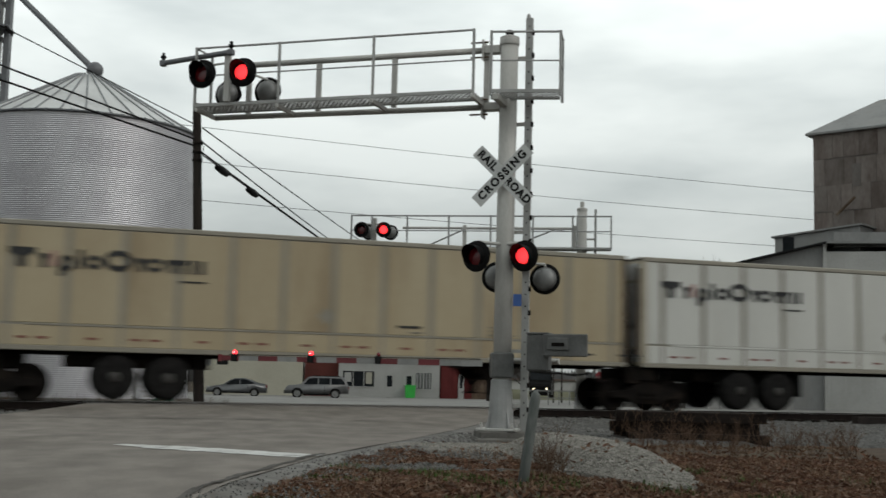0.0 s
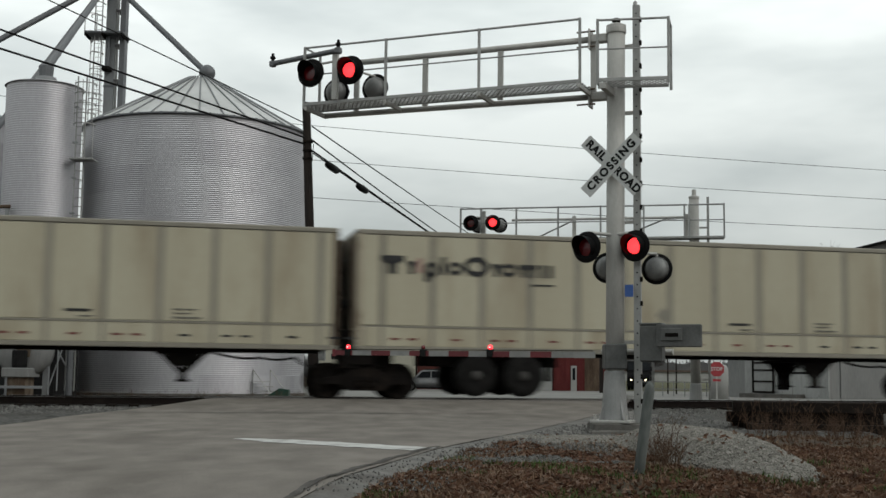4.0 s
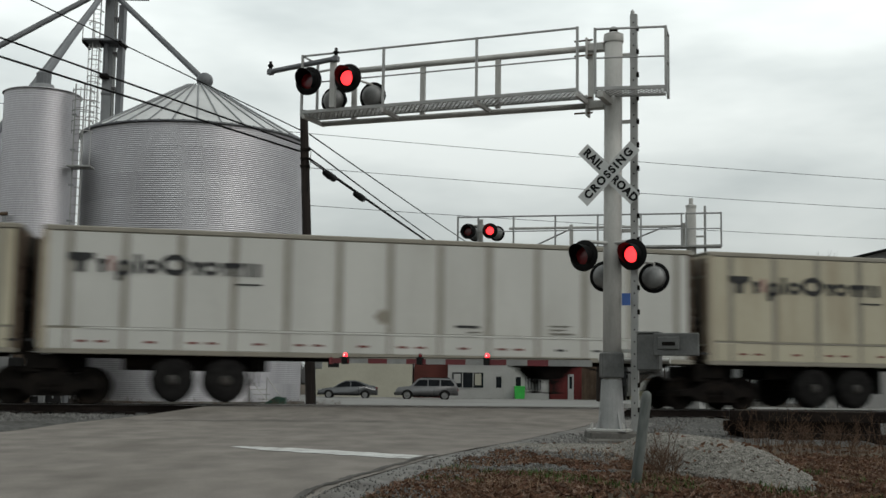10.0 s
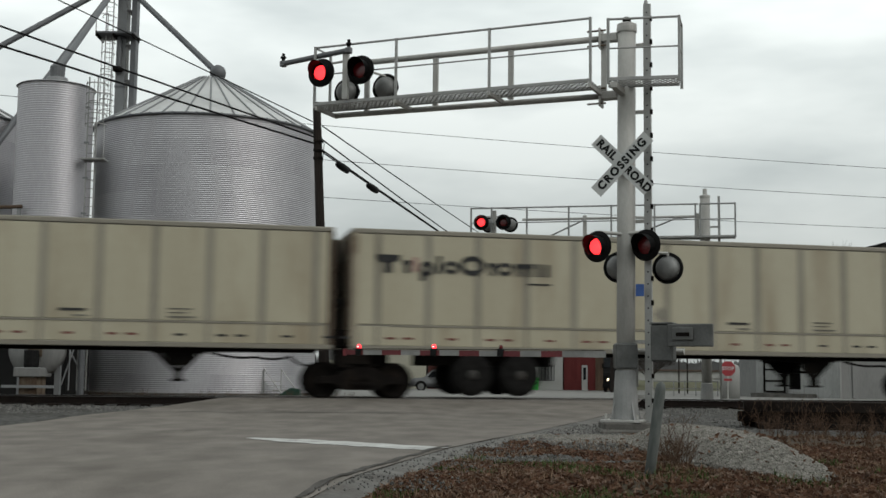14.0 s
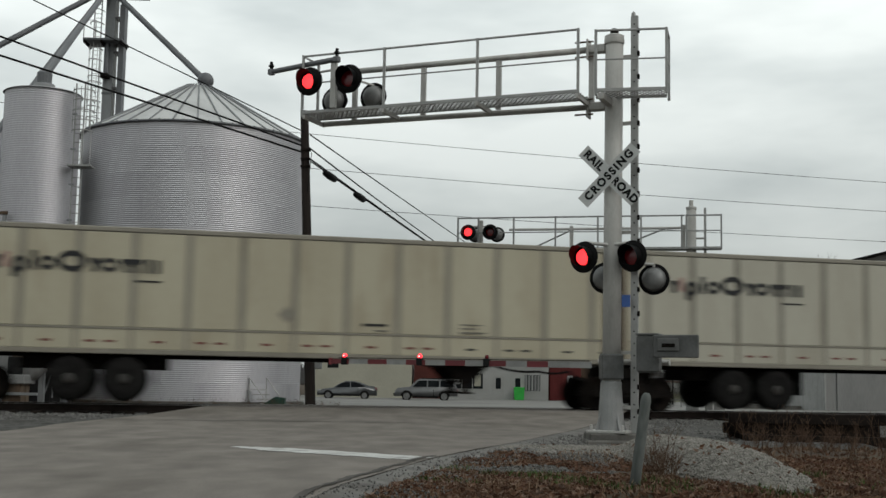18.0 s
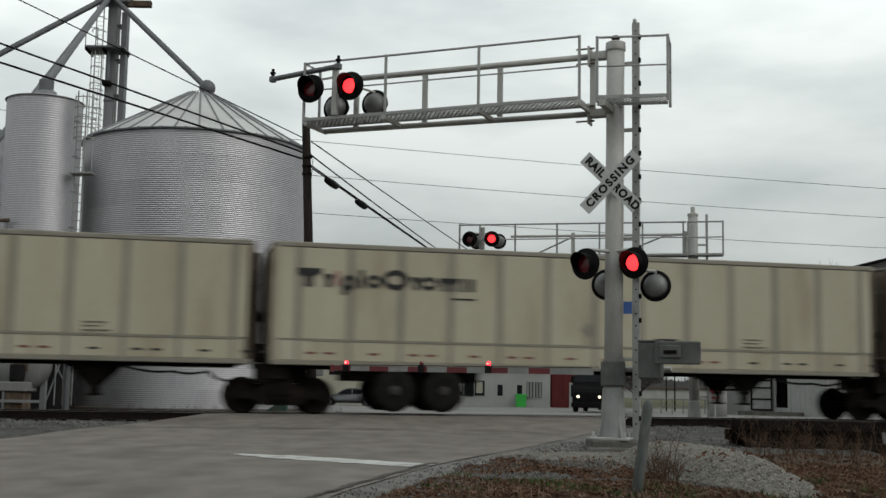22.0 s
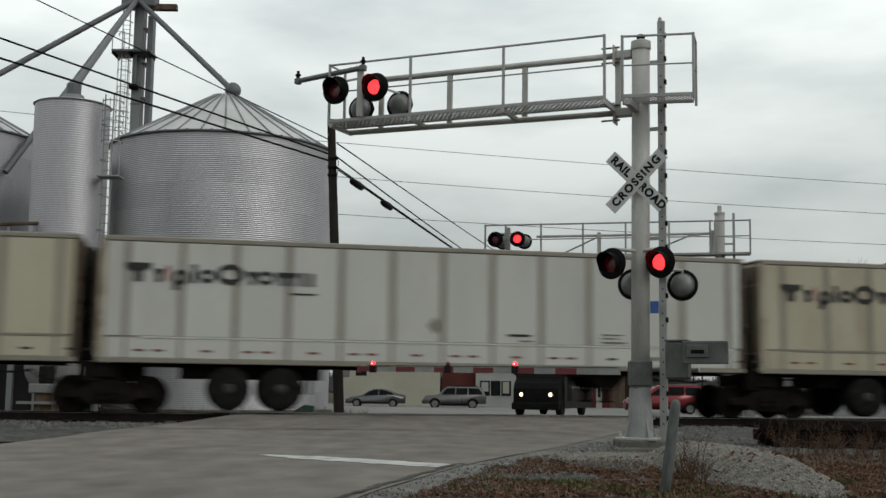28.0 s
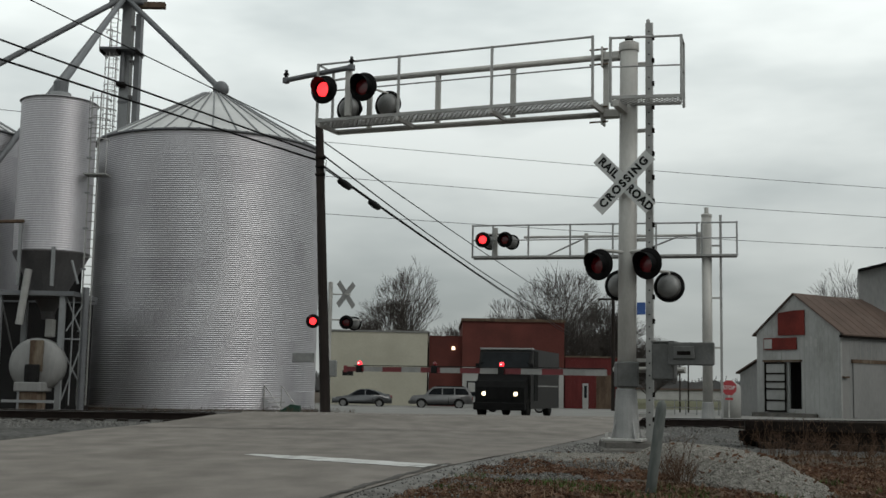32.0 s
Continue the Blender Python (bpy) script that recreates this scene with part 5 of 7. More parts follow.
def elevator_leg():
    th = thing("bucket_elevator", pose(-17.5, 62.0, -0.5), "tall steel bucket elevator tower with caged ladder and spouts", "grain elevator")
    top = 21.6
    part("leg_casing", box(B(), 0.1, 0.6, -0.3, 0.3, 0, top), "leg_steel", th, "grey-blue riveted leg casing")
    part("leg_casing", box(B(), 0.84, 1.12, -0.3, 0.3, 0, top - 0.5), "spout", th)
    for dx in (0.66, 0.76):
        part("guide", box(B(), dx - 0.02, dx + 0.02, -0.28, -0.24, 0, top), "aluminium", th)
    for i in range(7):
        part("casing_flange", box(B(), 0.07, 0.63, -0.33, 0.33, 3.2 + i * 2.6, 3.3 + i * 2.6), "spout", th)
    part("head", box(B(), -0.6, 1.2, -0.5, 0.5, top, top + 1.3, None, 0.05), "spout", th, "elevator head box")
    part("head_spout", box(B(), 0.8, 2.3, -0.2, 0.2, top - 0.1, top + 0.2), "rusty", th)
    part("platform", box(B(), -0.85, 1.2, -1.0, 0.5, 18.95, 19.05), "spout", th, "small dark service platform")
    for sx in (-0.8, 0.1, 1.1):
        part("platform_bracket", box(B(), sx - 0.04, sx + 0.04, -1.0, 0.4, 18.8, 18.95), "dark_steel", th)
    for sx in (-0.82, -0.2):
        part("rail_post", box(B(), sx - 0.02, sx + 0.02, -1.0, -0.96, 19.0, 20.0), "aluminium", th)
    part("rail", tube(B(), (-0.82, -0.98, 20.0), (-0.2, -0.98, 20.0), 0.02, 5), "aluminium", th)
    part("drive_motor", box(B(), 0.05, 0.5, -0.75, -0.3, 17.0, 17.25, None, 0.04), "dark_steel", th)
    part("motor_pipe", tube(B(), (0.3, -0.5, 17.2), (0.3, -0.5, 18.9), 0.12, 10), "spout", th)
    for dx in (-0.42, -0.05):
        part("ladder_stile", box(B(), dx - 0.025, dx + 0.025, -0.55, -0.5, 6, top), "aluminium", th)
    rung = mesh_of("ladder_rung", tube(B(), (-0.42, -0.52, 0), (-0.05, -0.52, 0), 0.012, 4), "aluminium")
    for i in range(60):
        share("ladder_rung", rung, th, Matrix.Translation((0, 0, 6.5 + i * 0.25)))
    for z in (13.6, 14.2, 14.8, 15.4, 15.7, 16.7, 17.0, 17.9, 18.5, 19.9, 20.6):
        part("cage_hoop", hoop(B(), -0.24, -0.52, z, 0.34, 0.6, 180, 360, 0.02), "aluminium", th)
    for a in (200, 235, 270, 305, 340):
        c, s = math.cos(radians(a)), math.sin(radians(a))
        part("cage_strip", tube(B(), (-0.24 + 0.34 * c, -0.52 + 0.6 * s, 13.4), (-0.24 + 0.34 * c, -0.52 + 0.6 * s, 18.7), 0.012, 4), "aluminium", th)
    for i in range(8):
        part("tie_bracket", box(B(), 0.6, 0.86, -0.32, 0.32, 7 + i * 1.9, 7.12 + i * 1.9), "bin_dark", th)
    inv = th.matrix_basis.inverted()
    for p, r in (((-10.92, 56.3, 15.15), 0.15), ((-15.35, 46.5, 12.9), 0.13), ((-16.1, 46.9, 11.9), 0.12), ((-25.4, 57, 14.45), 0.15), ((-20.91, 54.00, 10.60), 0.15)):
        q = inv @ Vector(p)
        part("spout_pipe", tube(B(), (0.2, -0.3, top + 0.4), q, r, 10), "spout", th, "grey grain spout pipe")
    q = inv @ Vector((-10.92, 56.3, 15.12))
    part("spout_elbow", lathe(B(), [(0.0001, -0.4), (0.15, -0.37), (0.28, -0.28), (0.37, -0.15), (0.4, 0.0), (0.37, 0.15), (0.28, 0.28), (0.15, 0.37), (0.0001, 0.4)], 18, Matrix.Translation(q + Vector((0, 0, 0.05)))), "spout", th, "round spout elbow", True)
    return th


elevator_leg()


# ---- utility poles and wires ----
def utility_pole():
    th = thing("utility_pole", pose(-3.62, 38.0, 0), "dark creosoted wooden utility pole leaning slightly", "utility pole", "utility poles")
    part("pole", tube(B(), (0, 0, -0.3), (-0.5, 0, 9.6), 0.17, 14, 0.13), "pole_wood", th)
    for z in (8.3, 8.0, 7.75):
        part("wire_clamp", box(B(), -0.56, -0.25, -0.18, 0.05, z - 0.03, z + 0.03), "dark_steel", th)
    bm = B()
    tube(bm, (-0.3, -0.15, 6.9), (-0.2, -0.25, 8.2), 0.012, 5)
    part("drop_wire", bm, "wire", th)
    return th


def far_pole():
    th = thing("utility_pole", pose(13.3, 92.0, -0.6), "far wooden utility pole with a crossarm", "utility pole", "utility poles")
    part("pole", tube(B(), (0, 0, 0), (0, 0, 10.3), 0.16, 10, 0.12), "pole_wood", th)
    part("crossarm", box(B(), -1.2, 1.2, -0.06, 0.06, 8.6, 8.75), "pole_wood", th)
    return th


utility_pole()
far_pole()


def wires():
    P = Vector((-4.05, 37.8, 0))
    runs = [
        ("overhead_cable", [(-21.4, 28.2, 12.8), (-4.15, 37.8, 8.42)], 0.03, 0.0),
        ("overhead_cable", [(-21.3, 28.2, 11.85), (-4.15, 37.8, 8.21)], 0.033, 0.0),
        ("overhead_cable", [(-19.8, 28.2, 14.7), (-4.1, 37.8, 8.87)], 0.018, 0.0),
        ("overhead_cable", [(-3.88, P.y, 8.33), (11.25, 103.5, 6.84)], 0.025, 0.5),
        ("overhead_cable", [(-3.83, P.y, 7.96), (11.26, 103.5, 5.95)], 0.027, 0.2),
        ("overhead_cable", [(-3.84, P.y, 7.9), (11.2, 103.5, 5.7)], 0.022, 0.1),
        ("overhead_cable", [(-3.89, P.y, 8.78), (11.25, 103.5, 8.12)], 0.022, 0.15),
        ("overhead_cable", [(-60, 120, 30.0), (90, 150, 26.0)], 0.03, 1.0),
        ("overhead_cable", [(-60, 120, 26.0), (90, 150, 22.5)], 0.03, 1.0),
        ("overhead_cable", [(-60, 120, 21.5), (90, 150, 19.0)], 0.03, 1.0),
    ]
    for name, pts, r, sag in runs:
        ob = wire_curve(name, pts, r, "wire", None, sag, 24)
        tagged(ob, "black overhead cable strung between the poles", "cable", "overhead cables")
    for f, dz in ((0.03, 0), (0.084, 0)):
        p = Vector((-3.83, P.y, 7.96)).lerp(Vector((11.26, 103.5, 5.95)), f)
        p.z -= 4 * 0.2 * f * (1 - f)
        d = (Vector((11.26, 103.5, 5.95)) - Vector((-3.83, P.y, 7.96))).normalized()
        th = thing("cable_splice", Matrix(), "black cable splice case hanging on the overhead cable", "splice case", "cable splices")
        part("case", lathe(B(), [(0.03, -0.62), (0.11, -0.5), (0.13, 0.0), (0.12, 0.5), (0.03, 0.62)], 12), "black", th, "", True)
        th.matrix_basis = Matrix.Translation(p + Vector((0, 0, -0.1))) @ d.to_track_quat("Z", "Y").to_matrix().to_4x4()


wires()


# ---- buildings ----
def cream_building():
    th = thing("shop_building", pose(-5.6, 104, -0.62), "low building with a blank cream rendered wall", "building", "town buildings")
    part("wall", box(B(), -4.4, 4.4, 0, 14, 0, 6.4, None, 0.02), "cream_wall", th)
    part("coping", box(B(), -4.5, 4.5, -0.08, 14, 6.4, 6.55), "concrete", th)
    return th


def window(th, x0, x1, z0, z1, y, panes=1, frame_mat="white_wall"):
    t = 0.07
    w = part("window", box(B(), x0, x1, y - 0.05, y, z0, z0 + t), frame_mat, th)
    part("head", box(B(), x0, x1, y - 0.05, y, z1 - t, z1), frame_mat, w)
    for k in range(panes + 1):
        x = x0 + (x1 - x0 - t) * k / panes
        part("mullion", box(B(), x, x + t, y - 0.052, y, z0 + t, z1 - t), frame_mat, w)
    for k in range(panes):
        a = x0 + t + (x1 - x0 - t) * k / panes
        part("pane", box(B(), a, a + (x1 - x0 - t) / panes - t, y - 0.02, y - 0.01, z0 + t, z1 - t), "glass", w)
    return w


def brick_building():
    th = thing("shop_building", pose(1.85, 104, -0.62), "red brick building with a white wooden shop front", "building", "town buildings")
    part("wall", box(B(), 0, 8.9, 0.0, 16, 0, 7.5), "brick", th, "red brick wall")
    part("cornice", box(B(), -0.12, 9.02, -0.15, 16.1, 7.5, 7.75), "rusty", th)
    bm = B()
    box(bm, -2.9, 0, 0.8, 14, 0, 6.2)
    part("side_wing", bm, "brick", th)
    part("shop_front", box(B(), 0.05, 8.85, -0.15, 0.0, 0, 3.1), "white_wall", th, "white painted shop front")
    part("fascia", box(B(), 0.0, 8.9, -0.3, 0.0, 3.1, 3.35), "white_wall", th)
    window(th, 0.35, 3.2, 0.9, 2.35, -0.15, 3)
    window(th, 6.7, 8.2, 0.8, 2.3, -0.15, 2)
    for a in (4.0, 5.7):
        d = part("door", box(B(), a, a + 0.95, -0.2, -0.14, 0.0, 2.15), "white_wall", th)
        part("pane", box(B(), a + 0.25, a + 0.7, -0.215, -0.2, 1.0, 1.95), "glass", d)
    part("window_paper", box(B(), 0.55, 1.15, -0.176, -0.172, 1.35, 2.15), "white_wall", th, "pale paper in the shop window")
    part("window_paper", box(B(), 2.4, 2.95, -0.176, -0.172, 1.2, 2.2), "cream_wall", th, "pale paper in the shop window")
    for k in range(5):
        part("curtain_fold", box(B(), 6.8 + k * 0.27, 7.0 + k * 0.27, -0.178, -0.172, 0.9, 2.2), "tin", th, "grey curtain fold")
    part("wall_lamp", box(B(), -0.9, -0.65, 0.6, 0.8, 5.0, 5.25), "headlight", th, "lit wall lamp")
    part("upper_band", box(B(), 0.05, 8.85, -0.04, 0.0, 3.35, 3.5), "white_wall", th)
    return th


def low_red_building():
    th = thing("shop_building", pose(10.85, 104, -0.62), "low dark red boarded building with a narrow white door", "building", "town buildings")
    part("wall", box(B(), 0, 4.6, 0.3, 12, 0, 4.5), "red_board", th)
    part("coping", box(B(), -0.05, 4.7, 0.2, 12, 4.5, 4.62), "rusty", th)
    for i in range(16):
        part("board", box(B(), 0.02 + i * 0.285, 0.02 + i * 0.285 + 0.27, 0.27, 0.3, 0.0, 4.45), "red_board", th)
    d = part("door", box(B(), 1.55, 2.05, 0.2, 0.27, 0.0, 2.25), "white_wall", th, "narrow white door")
    part("pane", box(B(), 1.68, 1.92, 0.19, 0.2, 1.0, 2.05), "glass", d)
    part("dark_door", box(B(), 2.75, 4.3, 0.22, 0.27, 0.0, 3.0), "rusty", th, "dark boarded doorway")
    return th


cream_building()
brick_building()
low_red_building()


def barn():
    """Tin barn: local x runs along its gable, y along its length."""
    th = thing("barn", pose(20.0, 75.4, -0.6, 0, 0, -55), "weathered tin barn with rusty roof and open sliding door", "barn")
    W, e, a, D, apex = 6.25, 5.4, 7.7, 22.0, 2.95
    d0, d1, dz0, dz1 = 2.48, 3.42, 0.7, 3.55
    part("front_wall", extrude_profile(B(), [(0, 0), (d0, 0), (d0, dz1), (d1, dz1), (d1, 0), (W, 0), (W, e), (apex, a), (0, e)], 0.0, 0.15), "barn_tin", th, "patchy weathered tin gable wall")
    part("sill", box(B(), d0, d1, 0.0, 0.15, 0, dz0), "barn_tin", th)
    for i in range(18):
        x = W * (i + 0.5) / 18
        zt = e + (a - e) * (x / apex if x < apex else (W - x) / (W - apex))
        z0 = dz1 if d0 - 0.05 < x < d1 else 0
        part("tin_rib", box(B(), x, x + 0.04, -0.008, 0.0, z0, zt - 0.1), "barn_tin", th)
    for x0, x1 in ((0.0, 0.15), (W - 0.15, W)):
        part("side_wall", box(B(), x0, x1, 0.15, D, 0, e - 0.05), "tin", th, "long tin side wall")
    part("back_wall", extrude_profile(B(), [(0, 0), (W, 0), (W, e), (apex, a), (0, e)], D - 0.15, D), "tin", th)
    rib = mesh_of("tin_rib", box(B(), W, W + 0.008, -0.03, 0.03, 0, e - 0.1), "tin")
    for i in range(40):
        share("tin_rib", rib, th, Matrix.Translation((0, 0.3 + i * 0.54, 0)))
    part("side_track", box(B(), W + 0.02, W + 0.14, 0.95, 9, 3.5, 3.72), "rusty", th, "dark sliding door track")
    part("side_door", box(B(), W + 0.025, W + 0.08, 1.1, 6.5, 0.1, 3.5), "tin", th, "wide tin sliding door")
    part("latch", box(B(), W + 0.02, W + 0.2, 0.1, 0.6, 2.6, 2.7), "rusty", th)
    part("gutter", box(B(), W + 0.1, W + 0.3, -0.25, D, e - 0.42, e - 0.28), "dark_steel", th, "dark eaves gutter")
    for side in (0, 1):
        x = -0.25 if side == 0 else W + 0.35
        z = e - 0.2 if side == 0 else e - 0.3
        part("roof", extrude_profile(B(), [(x, z), (apex, a + 0.02), (apex, a + 0.1), (x, z + 0.08)], -0.15, D + 0.3), "rust_roof", th, "rust-brown metal roof")
    seam = mesh_of("roof_seam", tube(B(), (W + 0.33, 0, e - 0.2), (apex, 0, a + 0.1), 0.02, 5), "rust_roof")
    for i in range(28):
        share("roof_seam", seam, th, Matrix.Translation((0, i * 0.8 - 0.1, 0)))
    d = part("sliding_door", box(B(), 0.72, 2.4, -0.14, -0.08, 0.5, dz1), "barn_tin", th, "framed sliding door pushed half open")
    for z in (0.5, 1.15, 1.85, 2.3, 2.8, dz1 - 0.1):
        part("door_bar", box(B(), 0.72, 2.4, -0.18, -0.14, z, z + 0.1), "dark_steel", d)
    for x in (0.72, 2.28):
        part("door_bar", box(B(), x, x + 0.12, -0.18, -0.14, 0.5, dz1), "dark_steel", d)
    part("door_rail", box(B(), 0.6, d1 + 0.1, -0.2, -0.06, dz1 + 0.02, dz1 + 0.14), "rusty", th)
    part("gable_panel", extrude_profile(B(), [(1.75, 5.2), (3.75, 5.2), (3.75, 6.72), (2.95, 6.72), (1.75, 6.6)], -0.1, -0.03), "rust_panel", th, "rust-red panel in the gable")
    nb = part("name_board", box(B(), 0.62, 3.15, -0.1, -0.03, 4.32, 5.06), "rust_panel", th, "faded red name board")
    part("board_end", box(B(), 0.68, 1.28, -0.12, -0.1, 4.4, 4.98), "white_wall", nb)
    for i in range(4):
        part("faded_bar", box(B(), 3.4 + i * 0.34, 3.58 + i * 0.34, -0.02, -0.008, 4.5, 4.5 + (0.55, 0.35, 0.6, 0.45)[i]), "white_wall", th)
    part("lean_to", extrude_profile(B(), [(-1.9, 0), (-0.02, 0), (-0.02, 3.8), (-1.9, 2.9)], 0.6, 8), "tin", th)
    part("lean_to_roof", extrude_profile(B(), [(-2.1, 2.85), (0.0, 3.88), (0.0, 3.98), (-2.1, 2.95)], 0.4, 8.2), "rust_roof", th)
    part("loading_step", box(B(), 0.3, 4.6, -0.9, -0.03, 0.0, 0.45), "footing", th)
    return th


barn()


def dump_shed():
    # near-black wall put in for the shade under the hopper platform
    th = thing("dump_shed", pose(-24.5, 49.5, -0.5), "low near-black wall added for the shade behind the hopper", "shed")
    part("wall", box(B(), 0, 9.6, 0, 1.2, 0, 4.7), "shade_wall", th)
    part("roof", box(B(), -0.1, 9.7, -0.1, 1.3, 4.7, 4.85), "spout", th)
    for i in range(10):
        part("wall_rib", box(B(), 0.4 + i * 0.95, 0.48 + i * 0.95, -0.04, 0.0, 0, 4.6), "shade_wall", th)


dump_shed()


def tall_shed_and_tower():
    th = thing("grain_elevator_tower", pose(34.4, 80.0, -0.6, 0, 0, -46), "tall stained grain elevator tower clad in old siding", "grain elevator")
    part("tower_wall", box(B(), 0.2, 14, 0, 10, 0, 19.6), "tower_wall", th, "stained brown-grey siding")
    bm = B()
    base = [(-0.25, -0.3), (14.3, -0.3), (14.3, 10.3), (-0.25, 10.3)]
    low = [bm.verts.new((x, y, 19.5)) for x, y in base]
    eave = [bm.verts.new((x, y, 19.65)) for x, y in base]
    ridge = [bm.verts.new((x, 5.0, 22.7)) for x in (3.2, 11.3)]
    bm.faces.new(low[::-1])
    for i in range(4):
        bm.faces.new((low[i], low[(i + 1) % 4], eave[(i + 1) % 4], eave[i]))
    for f in ((eave[0], eave[1], ridge[1], ridge[0]), (eave[1], eave[2], ridge[1]), (eave[2], eave[3], ridge[0], ridge[1]), (eave[3], eave[0], ridge[0])):
        bm.faces.new(f)
    part("roof", bm, "tin", th, "pale hipped tin roof")
    # tin sheets nailed over the face, row on row
    rnd = random.Random(5)
    for j in range(5):
        x = 0.22
        while x < 9.5:
            w = rnd.uniform(0.75, 1.5)
            z0 = 10.2 + j * 1.88 + rnd.uniform(-0.05, 0.05)
            part("siding_sheet", box(B(), x, x + w - 0.02, -0.03 - 0.006 * rnd.random(), 0.0, z0, z0 + 1.84), "tower_sheet", th)
            x += w
    part("hatch_board", box(B(), 3.0, 3.6, -0.06, -0.03, 15.6, 17.2), "tower_wall", th, "pale board over a narrow hatch")
    part("pipe", tube(B(), (2.0, -0.5, 13.6), (3.3, -0.4, 14.8), 0.1, 6), "rusty", th)
    part("annex", extrude_profile(B(), [(-1.6, 0), (4.4, 0), (4.4, 12.5), (-1.6, 12.0)], -2.5, 0), "tin", th, "grey tin headhouse annex")
    part("annex_roof", extrude_profile(B(), [(-1.8, 12.0), (4.6, 12.52), (4.6, 12.64), (-1.8, 12.12)], -2.7, 0), "tin", th)
    part("annex_window", box(B(), -1.0, -0.2, -2.55, -2.48, 10.9, 12.0), "glass", th)
    sh = thing("shed", pose(28.9, 76.0, -0.6, 0, 0, -19), "pale metal shed with a dark low-pitched roof", "shed")
    part("wall", box(B(), 4.3, 30, 0, 0.2, 0, 10.6), "white_wall", sh, "pale metal wall")
    for i in range(22):
        part("wall_rib", box(B(), 4.6 + i * 0.9, 4.64 + i * 0.9, -0.012, 0.0, 0, 10.5), "white_wall", sh)
    part("gable_wall", extrude_profile(B(), [(-2, 0), (4.3, 0), (4.3, 11.1), (-2, 9.6)], 0.3, 12), "tin", sh)
    part("corner_trim", box(B(), 4.2, 4.42, -0.03, 0.25, 0, 11.1), "white_wall", sh)
    part("roof", extrude_profile(B(), [(-2.05, 9.61), (4.4, 11.15), (4.4, 11.25), (-2.05, 9.71)], -0.4, 12), "sign_black", sh, "dark low-pitched roof")
    part("roof", extrude_profile(B(), [(4.4, 11.12), (30, 11.0), (30, 11.14), (4.4, 11.28)], -0.3, 12), "tin", sh, "pale metal roof")
    part("upper_wall", box(B(), 5, 30, 1, 1.2, 11.0, 12.0), "tin", sh)


tall_shed_and_tower()


# ---- trees ----
def bare_tree(x, y, h, width, seed, label="bare leafless tree with a rounded crown of fine branches"):
    """Trunk, limbs that fan out and bend upward, and rows of fine twigs along them."""
    rnd = random.Random(seed)
    th = thing("tree", pose(x, y, -0.7), label, "tree", "bare trees")
    segs = {"trunk": [], "limb": [], "twig": []}
    fork = h * 0.13

    mid, half = Vector((0, 0, fork + (h - fork) * 0.46)), Vector((width / 2, width / 2, (h - fork) * 0.54))

    def bough(p, d, length, r, level):
        """A branch that splits in two or three, each part finer and a little shorter, kept inside the crown."""
        q = p + d * length
        e = q - mid
        out = (e.x / half.x) ** 2 + (e.y / half.y) ** 2 + (e.z / half.z) ** 2
        if level > 2 and out > rnd.uniform(0.86, 1.12):
            return
        segs["limb" if level < 4 else "twig"].append((p, q, r, max(0.011, r * 0.78)))
        if level >= 9:
            return
        n = 3 if rnd.random() < 0.36 else 2
        a = rnd.uniform(0, 6.283)
        for k in range(n):
            side = Vector((math.cos(a + k * 6.283 / n), math.sin(a + k * 6.283 / n), 0.0))
            side = (side - d * side.dot(d)).normalized()
            tilt = rnd.uniform(0.1, 0.46)
            nd = (d * math.cos(tilt) + side * math.sin(tilt) + Vector((0, 0, 0.06))).normalized()
            bough(p.lerp(q, rnd.uniform(0.7, 1.0)), nd, length * rnd.uniform(0.72, 0.95), max(0.012, r * (0.7 if n == 2 else 0.62)), level + 1)

    top = Vector((rnd.uniform(-0.2, 0.2), 0, fork))
    segs["trunk"].append((Vector((0, 0, 0)), top, h * 0.025, h * 0.02))
    for i in range(12):
        a = i * 2.4 + rnd.uniform(-0.4, 0.4)
        tilt = 1.0 * math.sqrt((i + 0.3) / 12)
        reach = 1 / math.sqrt((math.sin(tilt) / (width / 2)) ** 2 + (math.cos(tilt) / (h - fork)) ** 2)
        bough(top - Vector((0, 0, rnd.uniform(0, 0.4) * fork)), Vector((math.sin(tilt) * math.cos(a), math.sin(tilt) * math.sin(a), math.cos(tilt))), reach * rnd.uniform(0.2, 0.24), h * rnd.uniform(0.008, 0.012), 1)
    for name, mat, sides in (("trunk", "bark", 8), ("limb", "bark", 5), ("twig", "twig", 3)):
        vs, fs = [], []
        for p, q, r0, r1 in segs[name]:
            z = (q - p).normalized()
            xx = z.orthogonal().normalized()
            yy = z.cross(xx)
            b = len(vs)
            for c, r in ((p, r0), (q, r1)):
                for i in range(sides):
                    a = 2 * math.pi * i / sides
                    vs.append(c + xx * (r * math.cos(a)) + yy * (r * math.sin(a)))
            for i in range(sides):
                j = (i + 1) % sides
                fs.append((b + i, b + j, b + sides + j, b + sides + i))
        me = bpy.data.meshes.new("crown" if name == "twig" else name)
        me.from_pydata(vs, [], fs)
        me.materials.append(M[mat])
        o = new("crown" if name == "twig" else "limbs" if name == "limb" else "trunk", me)
        o.parent = th
    return th


for i, (x, y, h, s) in enumerate(((-4.75, 132, 17.0, 10.5), (12.9, 132, 16.6, 12.5), (9.0, 138, 13.5, 10.0), (18.5, 140, 15.0, 12.0), (1.5, 150, 11, 9.0), (-10, 150, 11.5, 9.0), (44.0, 130, 17.6, 10.5), (23, 150, 11, 10.0), (30, 170, 10, 10.0))):
    bare_tree(x, y, h, s, 40 + i)


